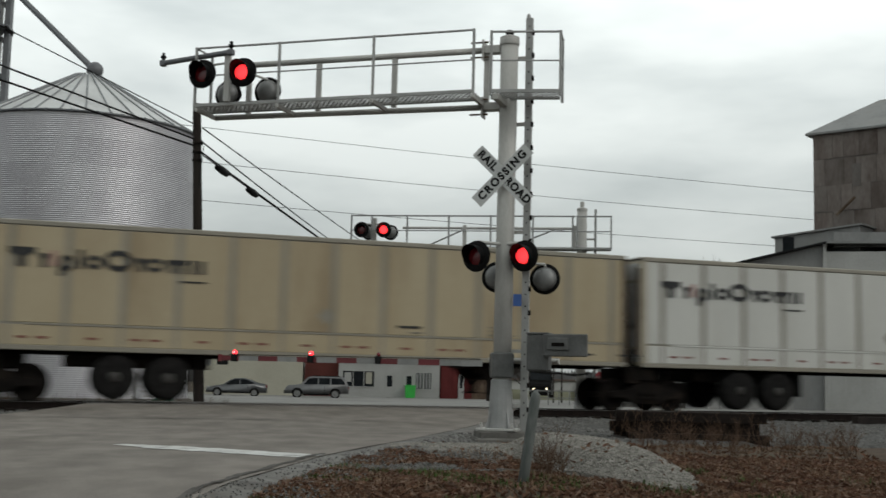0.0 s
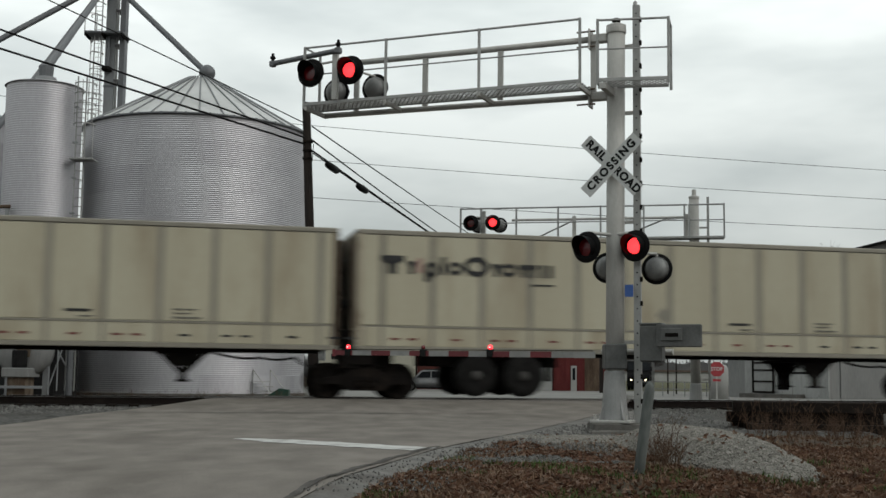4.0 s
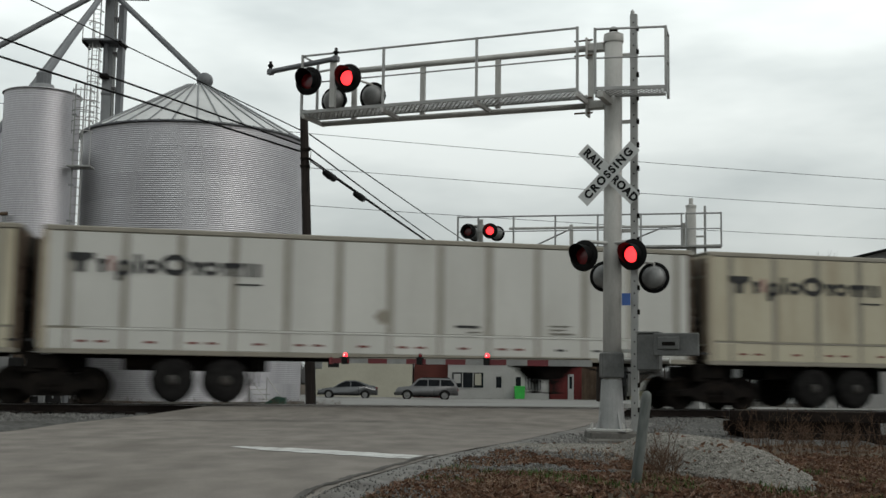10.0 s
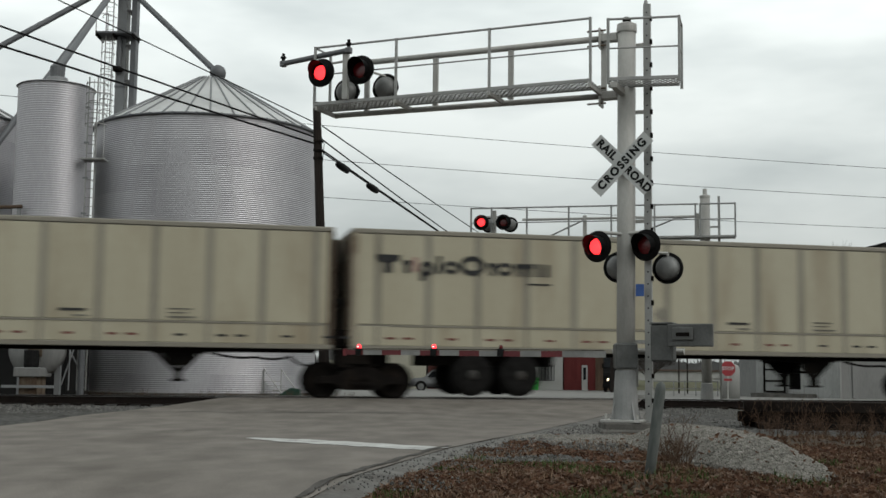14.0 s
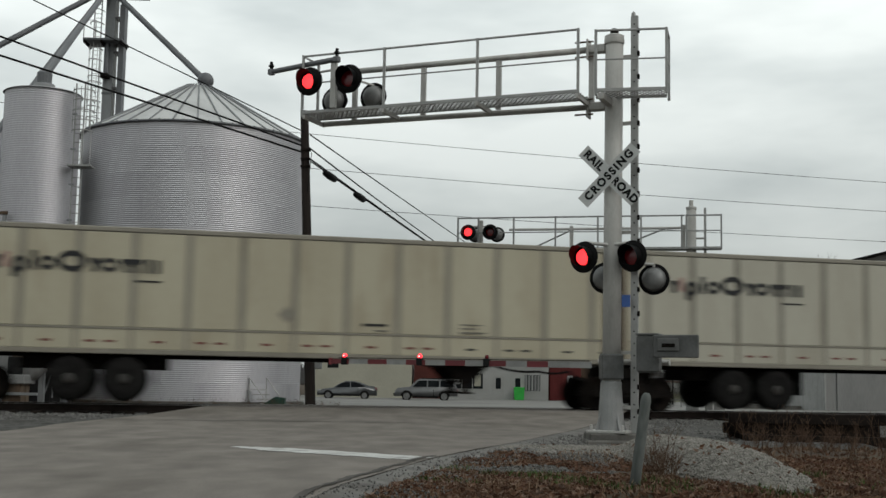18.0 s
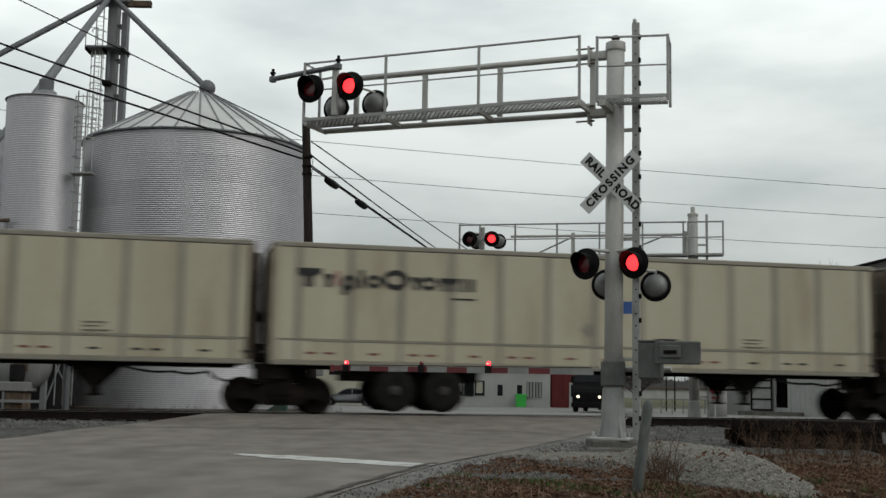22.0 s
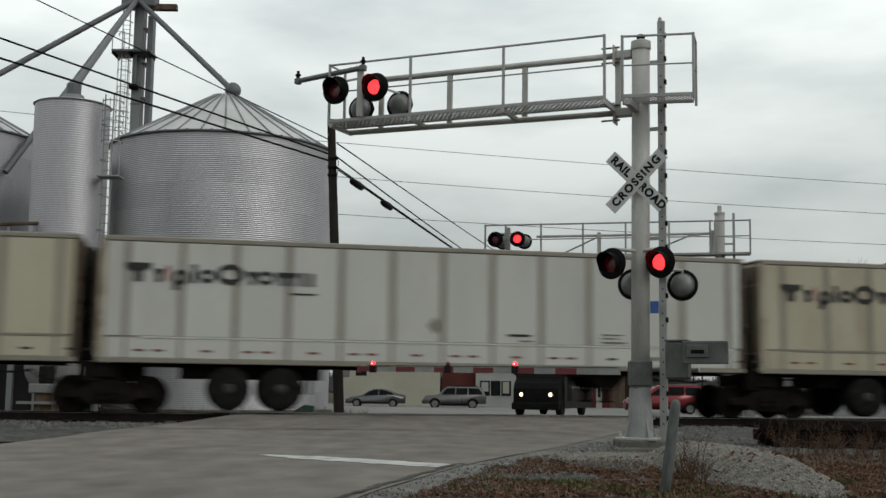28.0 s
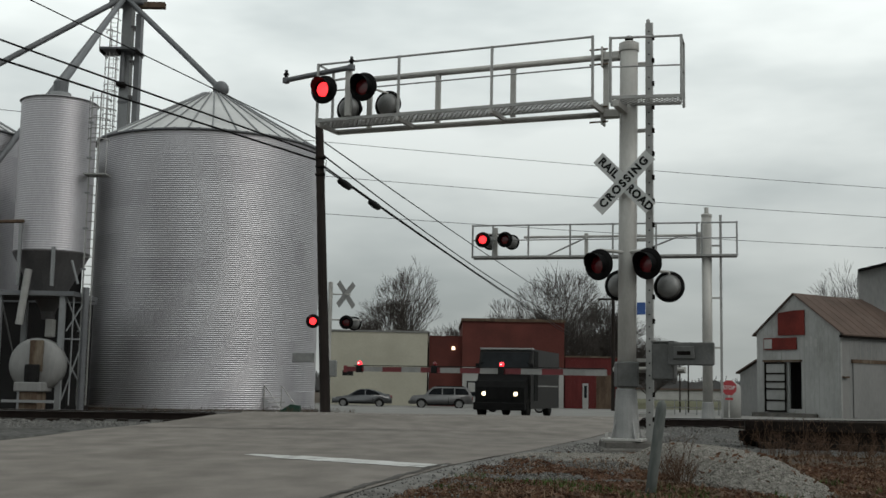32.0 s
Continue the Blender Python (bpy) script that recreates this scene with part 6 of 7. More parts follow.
def far_woods():
    """A ragged hazy line of bare woods: many thin stems and twigs."""
    rnd = random.Random(9)
    vs, fs = [], []
    for i in range(5200):
        x = rnd.uniform(-260, 330)
        y = rnd.uniform(320, 400)
        h = (4.0 + 3.0 * noise.noise(Vector((x * 0.03, 0, 0))) + rnd.uniform(0, 2.5))
        p = Vector((x, y, -0.7))
        for k in range(3):
            q = p + Vector((rnd.uniform(-1.6, 1.6), 0, h * rnd.uniform(0.6, 1.0)))
            b = len(vs)
            vs += [p + Vector((-0.14, 0, 0)), p + Vector((0.14, 0, 0)), q + Vector((0.08, 0, 0)), q + Vector((-0.08, 0, 0))]
            fs.append((b, b + 1, b + 2, b + 3))
    me = bpy.data.meshes.new("far_woods")
    me.from_pydata(vs, [], fs)
    me.materials.append(M["far_wood"])
    tagged(new("far_woods", me), "hazy line of bare woods on the horizon", "woods", kind="stuff")


def far_field():
    bm = B()
    for i in range(24):
        for j in range(8):
            x0, y0 = 14 + i * 12, 110 + j * 22
            poly(bm, [(x0, y0, -0.56), (x0 + 12, y0, -0.56), (x0 + 12, y0 + 22, -0.56), (x0, y0 + 22, -0.56)])
    bmesh.ops.remove_doubles(bm, verts=bm.verts, dist=0.01)
    tagged(part("field", bm, "far_grass"), "dull green field beyond the street", "field", kind="structure")
    th = thing("far_building", pose(34, 285, -0.6), "long low pale building far beyond the field", "building")
    part("wall", box(B(), 0, 60, 0, 8, 0, 2.3), "white_wall", th)
    part("roof", box(B(), -0.5, 60.5, -0.5, 8.5, 2.3, 2.7), "rust_roof", th)
    rnd = random.Random(77)
    bm = B()
    tops = [(i * 0.9, 4.6 + 0.9 * noise.noise(Vector((i * 0.11, 0, 0))) + rnd.uniform(-0.25, 0.3)) for i in range(150)]
    for (x0, z0), (x1, z1) in zip(tops, tops[1:]):
        extrude_profile(bm, [(x0, 0), (x1, 0), (x1, z1), (x0, z0)], -2.0, 2.0)
    bm.transform(Matrix.Translation((10, 305, -0.6)))
    tagged(part("far_hedge", bm, "far_wood"), "dark line of far trees beyond the field", "trees", kind="stuff")
    for x in (18.04, 18.68):
        yp = thing("yard_post", pose(x, 90, -0.6), "thin dark post at the edge of the field", "post", "yard posts")
        part("post", tube(B(), (0, 0, 0), (0, 0, 4.6), 0.06, 8, 0.05), "pole_wood", yp)
    fe = thing("yard_fence", pose(13.5, 76, -0.55), "pale wire and board fence by the barn", "fence")
    for i in range(9):
        part("fence_post", box(B(), i * 0.7 - 0.03, i * 0.7 + 0.03, -0.04, 0.04, 0, 1.1), "grey_back", fe)
    for z in (0.55, 1.0):
        part("fence_rail", box(B(), 0, 5.6, -0.06, -0.04, z, z + 0.06), "grey_back", fe)
    wb = thing("white_tank", pose(15.6, 64, -0.5), "pale grey upright tank behind the stop sign", "tank")
    part("body", lathe(B(), [(0.48, 0.0), (0.48, 1.75), (0.4, 1.95), (0.15, 2.05)], 24), "white_wall", wb, "", True)


far_field()
far_woods()


# ---- vehicles ----
def car(name, m, prof, glass, width, wheels, wr, paint, label, category="car"):
    """A car along local x: body profile in x and z, a glasshouse, wheels, lamps."""
    th = thing(name, m, label, category)
    bm = B()
    extrude_profile(bm, prof, -width / 2, width / 2)
    bmesh.ops.bevel(bm, geom=[e for e in bm.edges if abs(e.verts[0].co.y - e.verts[1].co.y) < 1e-4], offset=0.06, segments=2, affect="EDGES")
    part("body", bm, paint, th, "", True)
    for side in (-1, 1):
        for g in glass:
            bm = extrude_profile(B(), g, *sorted((side * (width / 2 - 0.02), side * (width / 2 + 0.012))))
            part("side_window", bm, "glass", th)
    for x in wheels:
        for side in (-1, 1):
            bm = B()
            lathe(bm, [(wr * 0.62, -0.11), (wr * 0.95, -0.11), (wr, -0.07), (wr, 0.07), (wr * 0.95, 0.11), (wr * 0.62, 0.11)], 22, pose(x, side * (width / 2 - 0.09), wr, 90))
            wh = part("wheel", bm, "rubber", th, "", True)
            part("rim", lathe(B(), [(wr * 0.66, -0.03), (wr * 0.68, 0.07), (wr * 0.5, 0.05), (wr * 0.2, 0.06), (0.0001, 0.09)], 16, pose(x, side * (width / 2 - 0.03), wr, -90 * side)), "rim_grey", wh)
            arch = [(x + wr * 1.2 * math.cos(k * math.pi / 10), wr + wr * 1.2 * math.sin(k * math.pi / 10)) for k in range(11)]
            part("wheel_arch", extrude_profile(B(), arch, *sorted((side * (width / 2 - 0.1), side * (width / 2 + 0.003)))), "black", th)
    end = max(q[0] for q in prof)
    for side in (-1, 1):
        y0, y1 = sorted((side * (width / 2 - 0.02), side * (width / 2 + 0.008)))
        part("sill_trim", box(B(), wheels[0] + wr * 1.2, wheels[1] - wr * 1.2, y0, y1, 0.26, 0.36), "black", th)
        for x in [(g[-1][0] + g[0][0]) / 2 for g in glass[1:]]:
            part("door_gap", box(B(), x - 0.012, x + 0.012, y0, y1, 0.4, 0.92), "black", th)
        part("head_lamp", box(B(), 0.03, 0.3, *sorted((side * (width / 2 - 0.35), side * (width / 2 - 0.02))), 0.6, 0.74, None, 0.03), "chrome", th)
        part("rear_lamp", box(B(), end - 0.16, end + 0.01, *sorted((side * (width / 2 - 0.3), side * (width / 2 - 0.01))), 0.72, 0.95, None, 0.02), "gate_red", th)
    return th


def parked_cars():
    sedan = [(0, 0.3), (0.04, 0.6), (0.4, 0.78), (1.3, 0.92), (1.85, 1.27), (2.25, 1.42), (2.85, 1.45), (3.4, 1.33), (4.0, 1.1), (4.5, 1.02), (4.7, 0.9), (4.7, 0.32)]
    glass = [[(1.5, 0.95), (1.9, 1.22), (2.25, 1.35), (2.6, 1.37), (2.6, 0.97)], [(2.68, 0.97), (2.68, 1.37), (2.95, 1.36), (3.35, 1.26), (3.8, 1.06), (3.8, 0.99)]]
    th = car("parked_sedan", pose(-8.55, 95.0, -0.6), sedan, glass, 1.75, (0.9, 3.75), 0.32, "sedan_paint", "grey four-door sedan parked beside the cream wall")
    suv = [(0, 0.35), (0.05, 0.75), (0.25, 0.98), (1.2, 1.08), (1.75, 1.62), (2.0, 1.7), (4.35, 1.7), (4.6, 1.62), (4.82, 1.1), (4.9, 1.0), (4.9, 0.4)]
    glass = [[(1.45, 1.1), (1.85, 1.55), (2.5, 1.58), (2.5, 1.1)], [(2.6, 1.1), (2.6, 1.58), (3.45, 1.58), (3.45, 1.1)], [(3.55, 1.1), (3.55, 1.58), (4.3, 1.56), (4.55, 1.3), (4.6, 1.1)]]
    th = car("parked_suv", pose(-2.4, 93.0, -0.6), suv, glass, 1.85, (0.95, 3.85), 0.37, "suv_paint", "silver-grey sport utility car parked beside the sedan")
    part("roof_rack", box(B(), 2.1, 4.2, -0.75, -0.7, 1.7, 1.76), "black", th)
    part("bumper", box(B(), -0.06, 0.15, -0.85, 0.85, 0.4, 0.6, None, 0.03), "black", th)


parked_cars()


def step_van():
    """Delivery van; its nose points to -y."""
    th = thing("delivery_van", Matrix(), "dark brown-grey delivery step van with lit headlamps", "delivery van")
    W = 2.3
    bm = B()
    prof = [(0.75, 0.36), (0.75, 1.85), (1.1, 2.78), (1.25, 2.87), (6.6, 2.87), (6.7, 2.74), (6.7, 0.36)]
    extrude_profile(bm, prof, -W / 2, W / 2)
    bm.transform(Matrix.Rotation(radians(90), 4, "Z"))
    part("box_body", bm, "van_paint", th)
    bm = B()
    extrude_profile(bm, [(0.0, 0.36), (0.0, 1.25), (0.15, 1.5), (0.76, 1.78), (0.76, 0.36)], -W / 2 + 0.1, W / 2 - 0.1)
    bm.transform(Matrix.Rotation(radians(90), 4, "Z"))
    part("bonnet", bm, "black", th, "black bonnet")
    bm = B()
    extrude_profile(bm, [(0.74, 1.9), (0.72, 1.92), (1.03, 2.72), (1.08, 2.72)], -W / 2 + 0.12, W / 2 - 0.12)
    bm.transform(Matrix.Rotation(radians(90), 4, "Z"))
    part("windscreen", bm, "glass", th)
    part("roof_edge", box(B(), -W / 2, W / 2, 1.05, 1.35, 2.82, 2.92, None, 0.03), "tin", th, "pale roof front edge")
    part("grille", box(B(), -0.6, 0.6, -0.03, 0.02, 0.75, 1.2), "black", th)
    part("bumper", box(B(), -1.1, 1.1, -0.15, 0.05, 0.3, 0.62, None, 0.03), "black", th)
    for x in (-0.68, 0.68):
        part("headlamp", lathe(B(), [(0.085, 0.0), (0.08, 0.03), (0.0001, 0.05)], 14, pose(x, -0.01, 0.98, 90)), "headlight", th, "lit round headlamp", True)
        part("mirror", box(B(), x * 1.72 - 0.08, x * 1.72 + 0.08, 0.7, 0.76, 1.85, 2.25, None, 0.02), "black", th)
        part("mirror_arm", tube(B(), (x * 1.4, 0.85, 2.3), (x * 1.72, 0.73, 2.2), 0.02, 5), "black", th)
    for y in (0.75, 5.0):
        for x in (-0.95, 0.95):
            wh = part("wheel", lathe(B(), [(0.2, -0.13), (0.38, -0.13), (0.4, -0.08), (0.4, 0.08), (0.38, 0.13), (0.2, 0.13)], 20, pose(x, y, 0.4, 0, 90, 0)), "rubber", th, "", True)
            part("rim", lathe(B(), [(0.22, -0.1), (0.22, 0.1), (0.0001, 0.1)], 14, pose(x, y, 0.4, 0, 90, 0)), "hub", wh)
    part("side_trim", box(B(), 1.15, 1.165, 1.6, 6.6, 1.3, 1.36), "tin", th)
    part("side_door", box(B(), 1.15, 1.167, 1.35, 2.1, 0.7, 2.8), "black", th)
    return th


VAN = step_van()


def red_minivan():
    prof = [(0, 0.32), (0.05, 0.75), (0.3, 0.95), (1.0, 1.08), (1.9, 1.65), (2.2, 1.72), (4.4, 1.7), (4.75, 1.1), (4.8, 0.4)]
    glass = [[(1.35, 1.12), (1.98, 1.56), (2.4, 1.6), (2.4, 1.12)], [(2.5, 1.12), (2.5, 1.6), (3.4, 1.6), (3.4, 1.12)], [(3.5, 1.12), (3.5, 1.58), (4.3, 1.56), (4.5, 1.12)]]
    th = car("red_minivan", Matrix(), prof, glass, 1.9, (0.9, 3.75), 0.33, "red_paint", "dark red minivan turning into the street", "minivan")
    part("side_lamp", box(B(), 0.2, 0.35, -0.97, -0.94, 0.75, 0.83), "headlight", th)
    part("roof_rail", box(B(), 2.3, 4.2, -0.8, -0.75, 1.72, 1.78), "chrome", th)
    return th


MINIVAN = red_minivan()


# ---- street things ----
def stop_sign():
    th = thing("stop_sign", pose(14.62, 60.5, -0.45), "red octagonal stop sign on a steel post", "stop sign")
    part("post", box(B(), -0.03, 0.03, 0.01, 0.05, 0, 1.7), "galv", th)
    bm = B()
    bmesh.ops.create_circle(bm, cap_ends=True, segments=8, radius=0.4, matrix=pose(0, 0, 1.7, 90, 0, 0) @ pose(0, 0, 0, 0, 0, 22.5))
    r = bmesh.ops.extrude_face_region(bm, geom=bm.faces[:])
    for v in r["geom"]:
        if isinstance(v, bmesh.types.BMVert):
            v.co.y += 0.012
    part("plate", bm, "stop_red", th)
    letters("word", "STOP", 0.26, "sign_white", th, pose(0, -0.006, 1.7, 90))
    part("small_plate", box(B(), -0.2, 0.2, -0.005, 0.005, 1.08, 1.2), "stop_red", th)


stop_sign()


def green_bin():
    th = thing("green_bin", pose(8.1, 103.3, -0.6), "bright green plastic bin by the shop door", "bin")
    part("tub", extrude_profile(B(), [(-0.4, 0), (0.4, 0), (0.45, 1.05), (-0.45, 1.05)], -0.3, 0.3), "green", th)
    part("lid", box(B(), -0.48, 0.48, -0.33, 0.33, 1.05, 1.15, None, 0.03), "green", th)


green_bin()


def leaning_post():
    th = thing("wooden_post", pose(1.93, 11.0, 0.0, 0, 7.5, 0), "leaning weathered wooden post with peeling pale paint", "post")
    part("post", lathe(B(), [(0.05, -0.3), (0.05, 0.3), (0.049, 0.78), (0.042, 0.83), (0.022, 0.855), (0.0001, 0.86)], 14), "post_wood", th, "", True)
    return th


leaning_post()


# ---- verge: gravel, leaves, grass, weeds ----
def inside_road(x, y):
    for (l0, l1), (r0, r1) in zip(zip(ROAD_L, ROAD_L[1:]), zip(ROAD_R, ROAD_R[1:])):
        f = (y - r0[1]) / (r1[1] - r0[1])
        if 0 <= f <= 1:
            return x < r0[0] + (r1[0] - r0[0]) * f
    return False


def road_edge(y):
    for r0, r1 in zip(ROAD_R, ROAD_R[1:]):
        if r0[1] <= y <= r1[1]:
            return r0[0] + (r1[0] - r0[0]) * (y - r0[1]) / (r1[1] - r0[1])
    return 0.0


def bump(x, y, cx, cy, rx, ry):
    d = ((x - cx) / rx) ** 2 + ((y - cy) / ry) ** 2
    return max(0.0, 1 - d) ** 2 * (3 - 2 * max(0.0, 1 - d)) if d < 1 else 0.0


def mound_z(x, y):
    """Heaps of pale gravel beside the signal and at its foot."""
    return 0.28 * bump(x + 0.04 * (y - 14), y, 3.15, 13.85, 0.78, 3.55) + 0.034 * bump(x, y, 2.1, 16.6, 1.75, 2.6)


def verge_z(x, y):
    return ground_z(x, y) + mound_z(x, y) + 0.03 * noise.noise(Vector((x * 1.3, y * 1.3, 0)))


def gravel_heaps():
    bm = B()
    nx, ny = 90, 110
    grid = {}
    for i in range(nx + 1):
        for j in range(ny + 1):
            x, y = 0.2 + 6.0 * i / nx, 10.2 + 12.5 * j / ny
            h = mound_z(x, y)
            z = ground_z(x, y) - 0.11 + min(0.12, h * 5) + h + 0.018 * noise.noise(Vector((x * 9, y * 9, 1))) + 0.012 * noise.noise(Vector((x * 21, y * 21, 1)))
            grid[i, j] = bm.verts.new((x, y, z))
    for i in range(nx):
        for j in range(ny):
            q = (grid[i, j], grid[i + 1, j], grid[i + 1, j + 1], grid[i, j + 1])
            if max(v.co.z for v in q) > -0.06:
                bm.faces.new(q)
    for v in [v for v in bm.verts if not v.link_faces]:
        bm.verts.remove(v)
    tagged(part("gravel_heap", bm, "gravel", None, "", True), "pale gravel heaped beside the crossing signal", "gravel", kind="structure")


gravel_heaps()


def shoulder():
    """Broken asphalt and gravel along the road's edge, with a dark tar seam."""
    left = [(road_edge(y) + 0.002, y) for y in (0.0, 10.4, 14.0, 16.9, 19.0, 21.3, 24.0, 26.8)]
    right = [(a + w, y) for (a, y), w in zip(left, (0.6, 0.75, 0.9, 1.0, 1.6, 1.7, 1.5, 1.2))]
    flat_patch("road_shoulder", (left, right), lambda x, y: road_z(x, y) - 0.11 * min(1.0, max(0.0, x - road_edge(y) - 0.1)) + 0.008 * noise.noise(Vector((x * 5, y * 5, 0))), "shoulder", "crumbling grey asphalt shoulder beside the road", "road shoulder", 12, 0.014)
    bm = B()
    rnd = random.Random(3)
    ys = [9.0 + 0.16 * i for i in range(34)]
    for a, b in zip(ys, ys[1:]):
        w0 = 0.02 + 0.035 * rnd.random()
        x0, x1 = road_edge(a) - 0.1 + 0.02 * math.sin(a * 5), road_edge(b) - 0.1 + 0.02 * math.sin(b * 5)
        poly(bm, [(x0 - w0, a, road_z(x0, a) + 0.028), (x0 + w0, a, road_z(x0, a) + 0.028), (x1 + w0, b, road_z(x1, b) + 0.028), (x1 - w0, b, road_z(x1, b) + 0.028)])
    tagged(part("tar_seam", bm, "tar"), "dark tar seam along the edge of the asphalt", "road marking", kind="structure")


M["shoulder"] = surf("broken_shoulder", (0.13, 0.125, 0.12), (0.24, 0.23, 0.215), 2.5, 0.95, 0, 0.9, 30, (0.08, 0.065, 0.055), 0.6, 1.2)
shoulder()


def road_cracks():
    """Tar-sealed cracks and patches across the asphalt."""
    rnd = random.Random(11)
    bm = B()
    for (x0, y0), (x1, y1), w in (((-3.6, 17.0), (-1.0, 20.6), 0.05), ((-6.0, 22.6), (2.8, 24.6), 0.1), ((-2.4, 13.6), (-0.4, 17.0), 0.03)):
        n = 26
        pts = [(x0 + (x1 - x0) * i / n + rnd.uniform(-0.05, 0.05), y0 + (y1 - y0) * i / n + rnd.uniform(-0.08, 0.08)) for i in range(n + 1)]
        for (ax, ay), (bx, by) in zip(pts, pts[1:]):
            k = w * rnd.uniform(0.2, 1.0)
            if rnd.random() < 0.25:
                continue
            poly(bm, [(ax, ay - k, road_z(ax, ay) + 0.025), (bx, by - k, road_z(bx, by) + 0.025), (bx, by + k, road_z(bx, by) + 0.025), (ax, ay + k, road_z(ax, ay) + 0.025)])
    tagged(part("crack_seal", bm, "crack"), "dark weathered cracks in the asphalt", "road marking", kind="structure")


M["crack"] = surf("crack_filler", (0.135, 0.128, 0.118), (0.2, 0.192, 0.18), 1.2, 0.9, 0, 0.3)
road_cracks()


def scatter(name, n, seed, place, shape, material, label, category):
    """Many small pieces joined into one object: place(rnd) gives a point or None, shape(rnd) verts and faces."""
    rnd = random.Random(seed)
    vs, fs = [], []
    made = tries = 0
    while made < n and tries < n * 6:
        tries += 1
        p = place(rnd)
        if p is None:
            continue
        v, f = shape(rnd)
        b = len(vs)
        vs += [Vector(p) + q for q in v]
        fs += [tuple(i + b for i in face) for face in f]
        made += 1
    me = bpy.data.meshes.new(name)
    me.from_pydata(vs, [], fs)
    me.materials.append(M[material])
    return tagged(new(name, me), label, category, kind="stuff")


def stone_shape(lo, hi):
    def shape(rnd):
        r = rnd.uniform(lo, hi)
        v = [Vector((rnd.uniform(0.6, 1) * r * x, rnd.uniform(0.6, 1) * r * y, rnd.uniform(0.5, 0.9) * r * z)) for x, y, z in
             ((1, 0, 0), (0, 1, 0), (-1, 0, 0), (0, -1, 0), (0, 0, 1), (0, 0, -1))]
        m = Euler((rnd.uniform(0, 3), rnd.uniform(0, 3), rnd.uniform(0, 3))).to_matrix()
        return [m @ q for q in v], [(0, 1, 4), (1, 2, 4), (2, 3, 4), (3, 0, 4), (1, 0, 5), (2, 1, 5), (3, 2, 5), (0, 3, 5)]
    return shape


def leaf_shape(rnd):
    l, w = rnd.uniform(0.03, 0.065), rnd.uniform(0.015, 0.035)
    m = Euler((rnd.uniform(-0.9, 0.9), rnd.uniform(-0.9, 0.9), rnd.uniform(0, 6.3))).to_matrix()
    v = [m @ Vector(q) for q in ((-l, 0, 0), (0, w, 0.012), (l, 0, 0.004), (0, -w, 0.012), (0, 0, -0.006))]
    return v, [(0, 4, 1), (4, 2, 1), (0, 3, 4), (4, 3, 2)]


def blade_shape(lo, hi, lean=0.5):
    def shape(rnd):
        h, a = rnd.uniform(lo, hi), rnd.uniform(0, 6.3)
        d = Vector((math.cos(a), math.sin(a), 0))
        s = Vector((-d.y, d.x, 0)) * rnd.uniform(0.003, 0.007)
        k = rnd.uniform(0.1, lean) * h
        return [-s, s, s * 0.7 + d * k * 0.4 + Vector((0, 0, h * 0.6)), -s * 0.7 + d * k * 0.4 + Vector((0, 0, h * 0.6)), d * k + Vector((0, 0, h))], [(0, 1, 2, 3), (3, 2, 4)]
    return shape


def weed_shape(rnd, lo=0.12, hi=0.4):
    """A dry stalk with side twigs."""
    h = rnd.uniform(lo, hi)
    v, f = [], []

    def stick(p, q, r):
        b = len(v)
        z = (q - p).normalized()
        x = z.orthogonal().normalized() * r
        y = z.cross(x)
        for c, k in ((p, 1), (q, 0.5)):
            v.extend([c + x * k, c - x * 0.5 * k + y * 0.87 * k, c - x * 0.5 * k - y * 0.87 * k])
        f.extend([(b, b + 1, b + 4, b + 3), (b + 1, b + 2, b + 5, b + 4), (b + 2, b, b + 3, b + 5)])

    top = Vector((rnd.uniform(-0.15, 0.15), rnd.uniform(-0.15, 0.15), h))
    stick(Vector((0, 0, -0.03)), top, 0.0042)
    for i in range(6):
        p = top * rnd.uniform(0.3, 0.95)
        stick(p, p + Vector((rnd.uniform(-0.14, 0.14), rnd.uniform(-0.14, 0.14), rnd.uniform(0.04, 0.18))), 0.0028)
    return v, f


def verge_point(keep):
    def place(rnd):
        y = 9.0 + 10.5 * rnd.random() ** 1.5
        x = rnd.uniform(road_edge(y) + 0.35, 0.62 * y * 0.62 + 1.6)
        return (x, y, verge_z(x, y) + 0.012) if keep(x, y, rnd) else None
    return place


def leafy(x, y, rnd):
    """Leaves lie thick in front and in patches towards the signal."""
    if mound_z(x, y) > 0.014:
        return rnd.random() < 0.03
    patch = 0.55 * noise.noise(Vector((x * 0.9, y * 0.9, 7))) + 0.35 * rnd.random()
    if y > 15.6 - 0.8 * rnd.random() and x >= 2.6:
        return rnd.random() < 0.06
    if y > 12.2 and x < 2.6:
        return noise.noise(Vector((x * 1.3, y * 0.55, 17))) + 0.2 * rnd.random() > 0.16
    return patch > -0.08


def gritty(x, y, rnd):
    """Dirty grit between the road's edge and the leaves."""
    return y > 11.3 and x < 2.7 and x < road_edge(y) + 2.2 and noise.noise(Vector((x * 1.3, y * 0.55, 17))) < 0.1 + 0.2 * rnd.random()


def grassy(x, y, rnd):
    if bump(x, y, 1.35, 11.0, 0.42, 0.7) + bump(x, y, 2.2, 10.8, 0.4, 0.6) > 0.2 + 0.5 * rnd.random():
        return True
    return y < 12.6 and mound_z(x, y) < 0.02 and noise.noise(Vector((x * 1.4, y * 1.4, 21))) + 0.2 * rnd.random() > 0.38


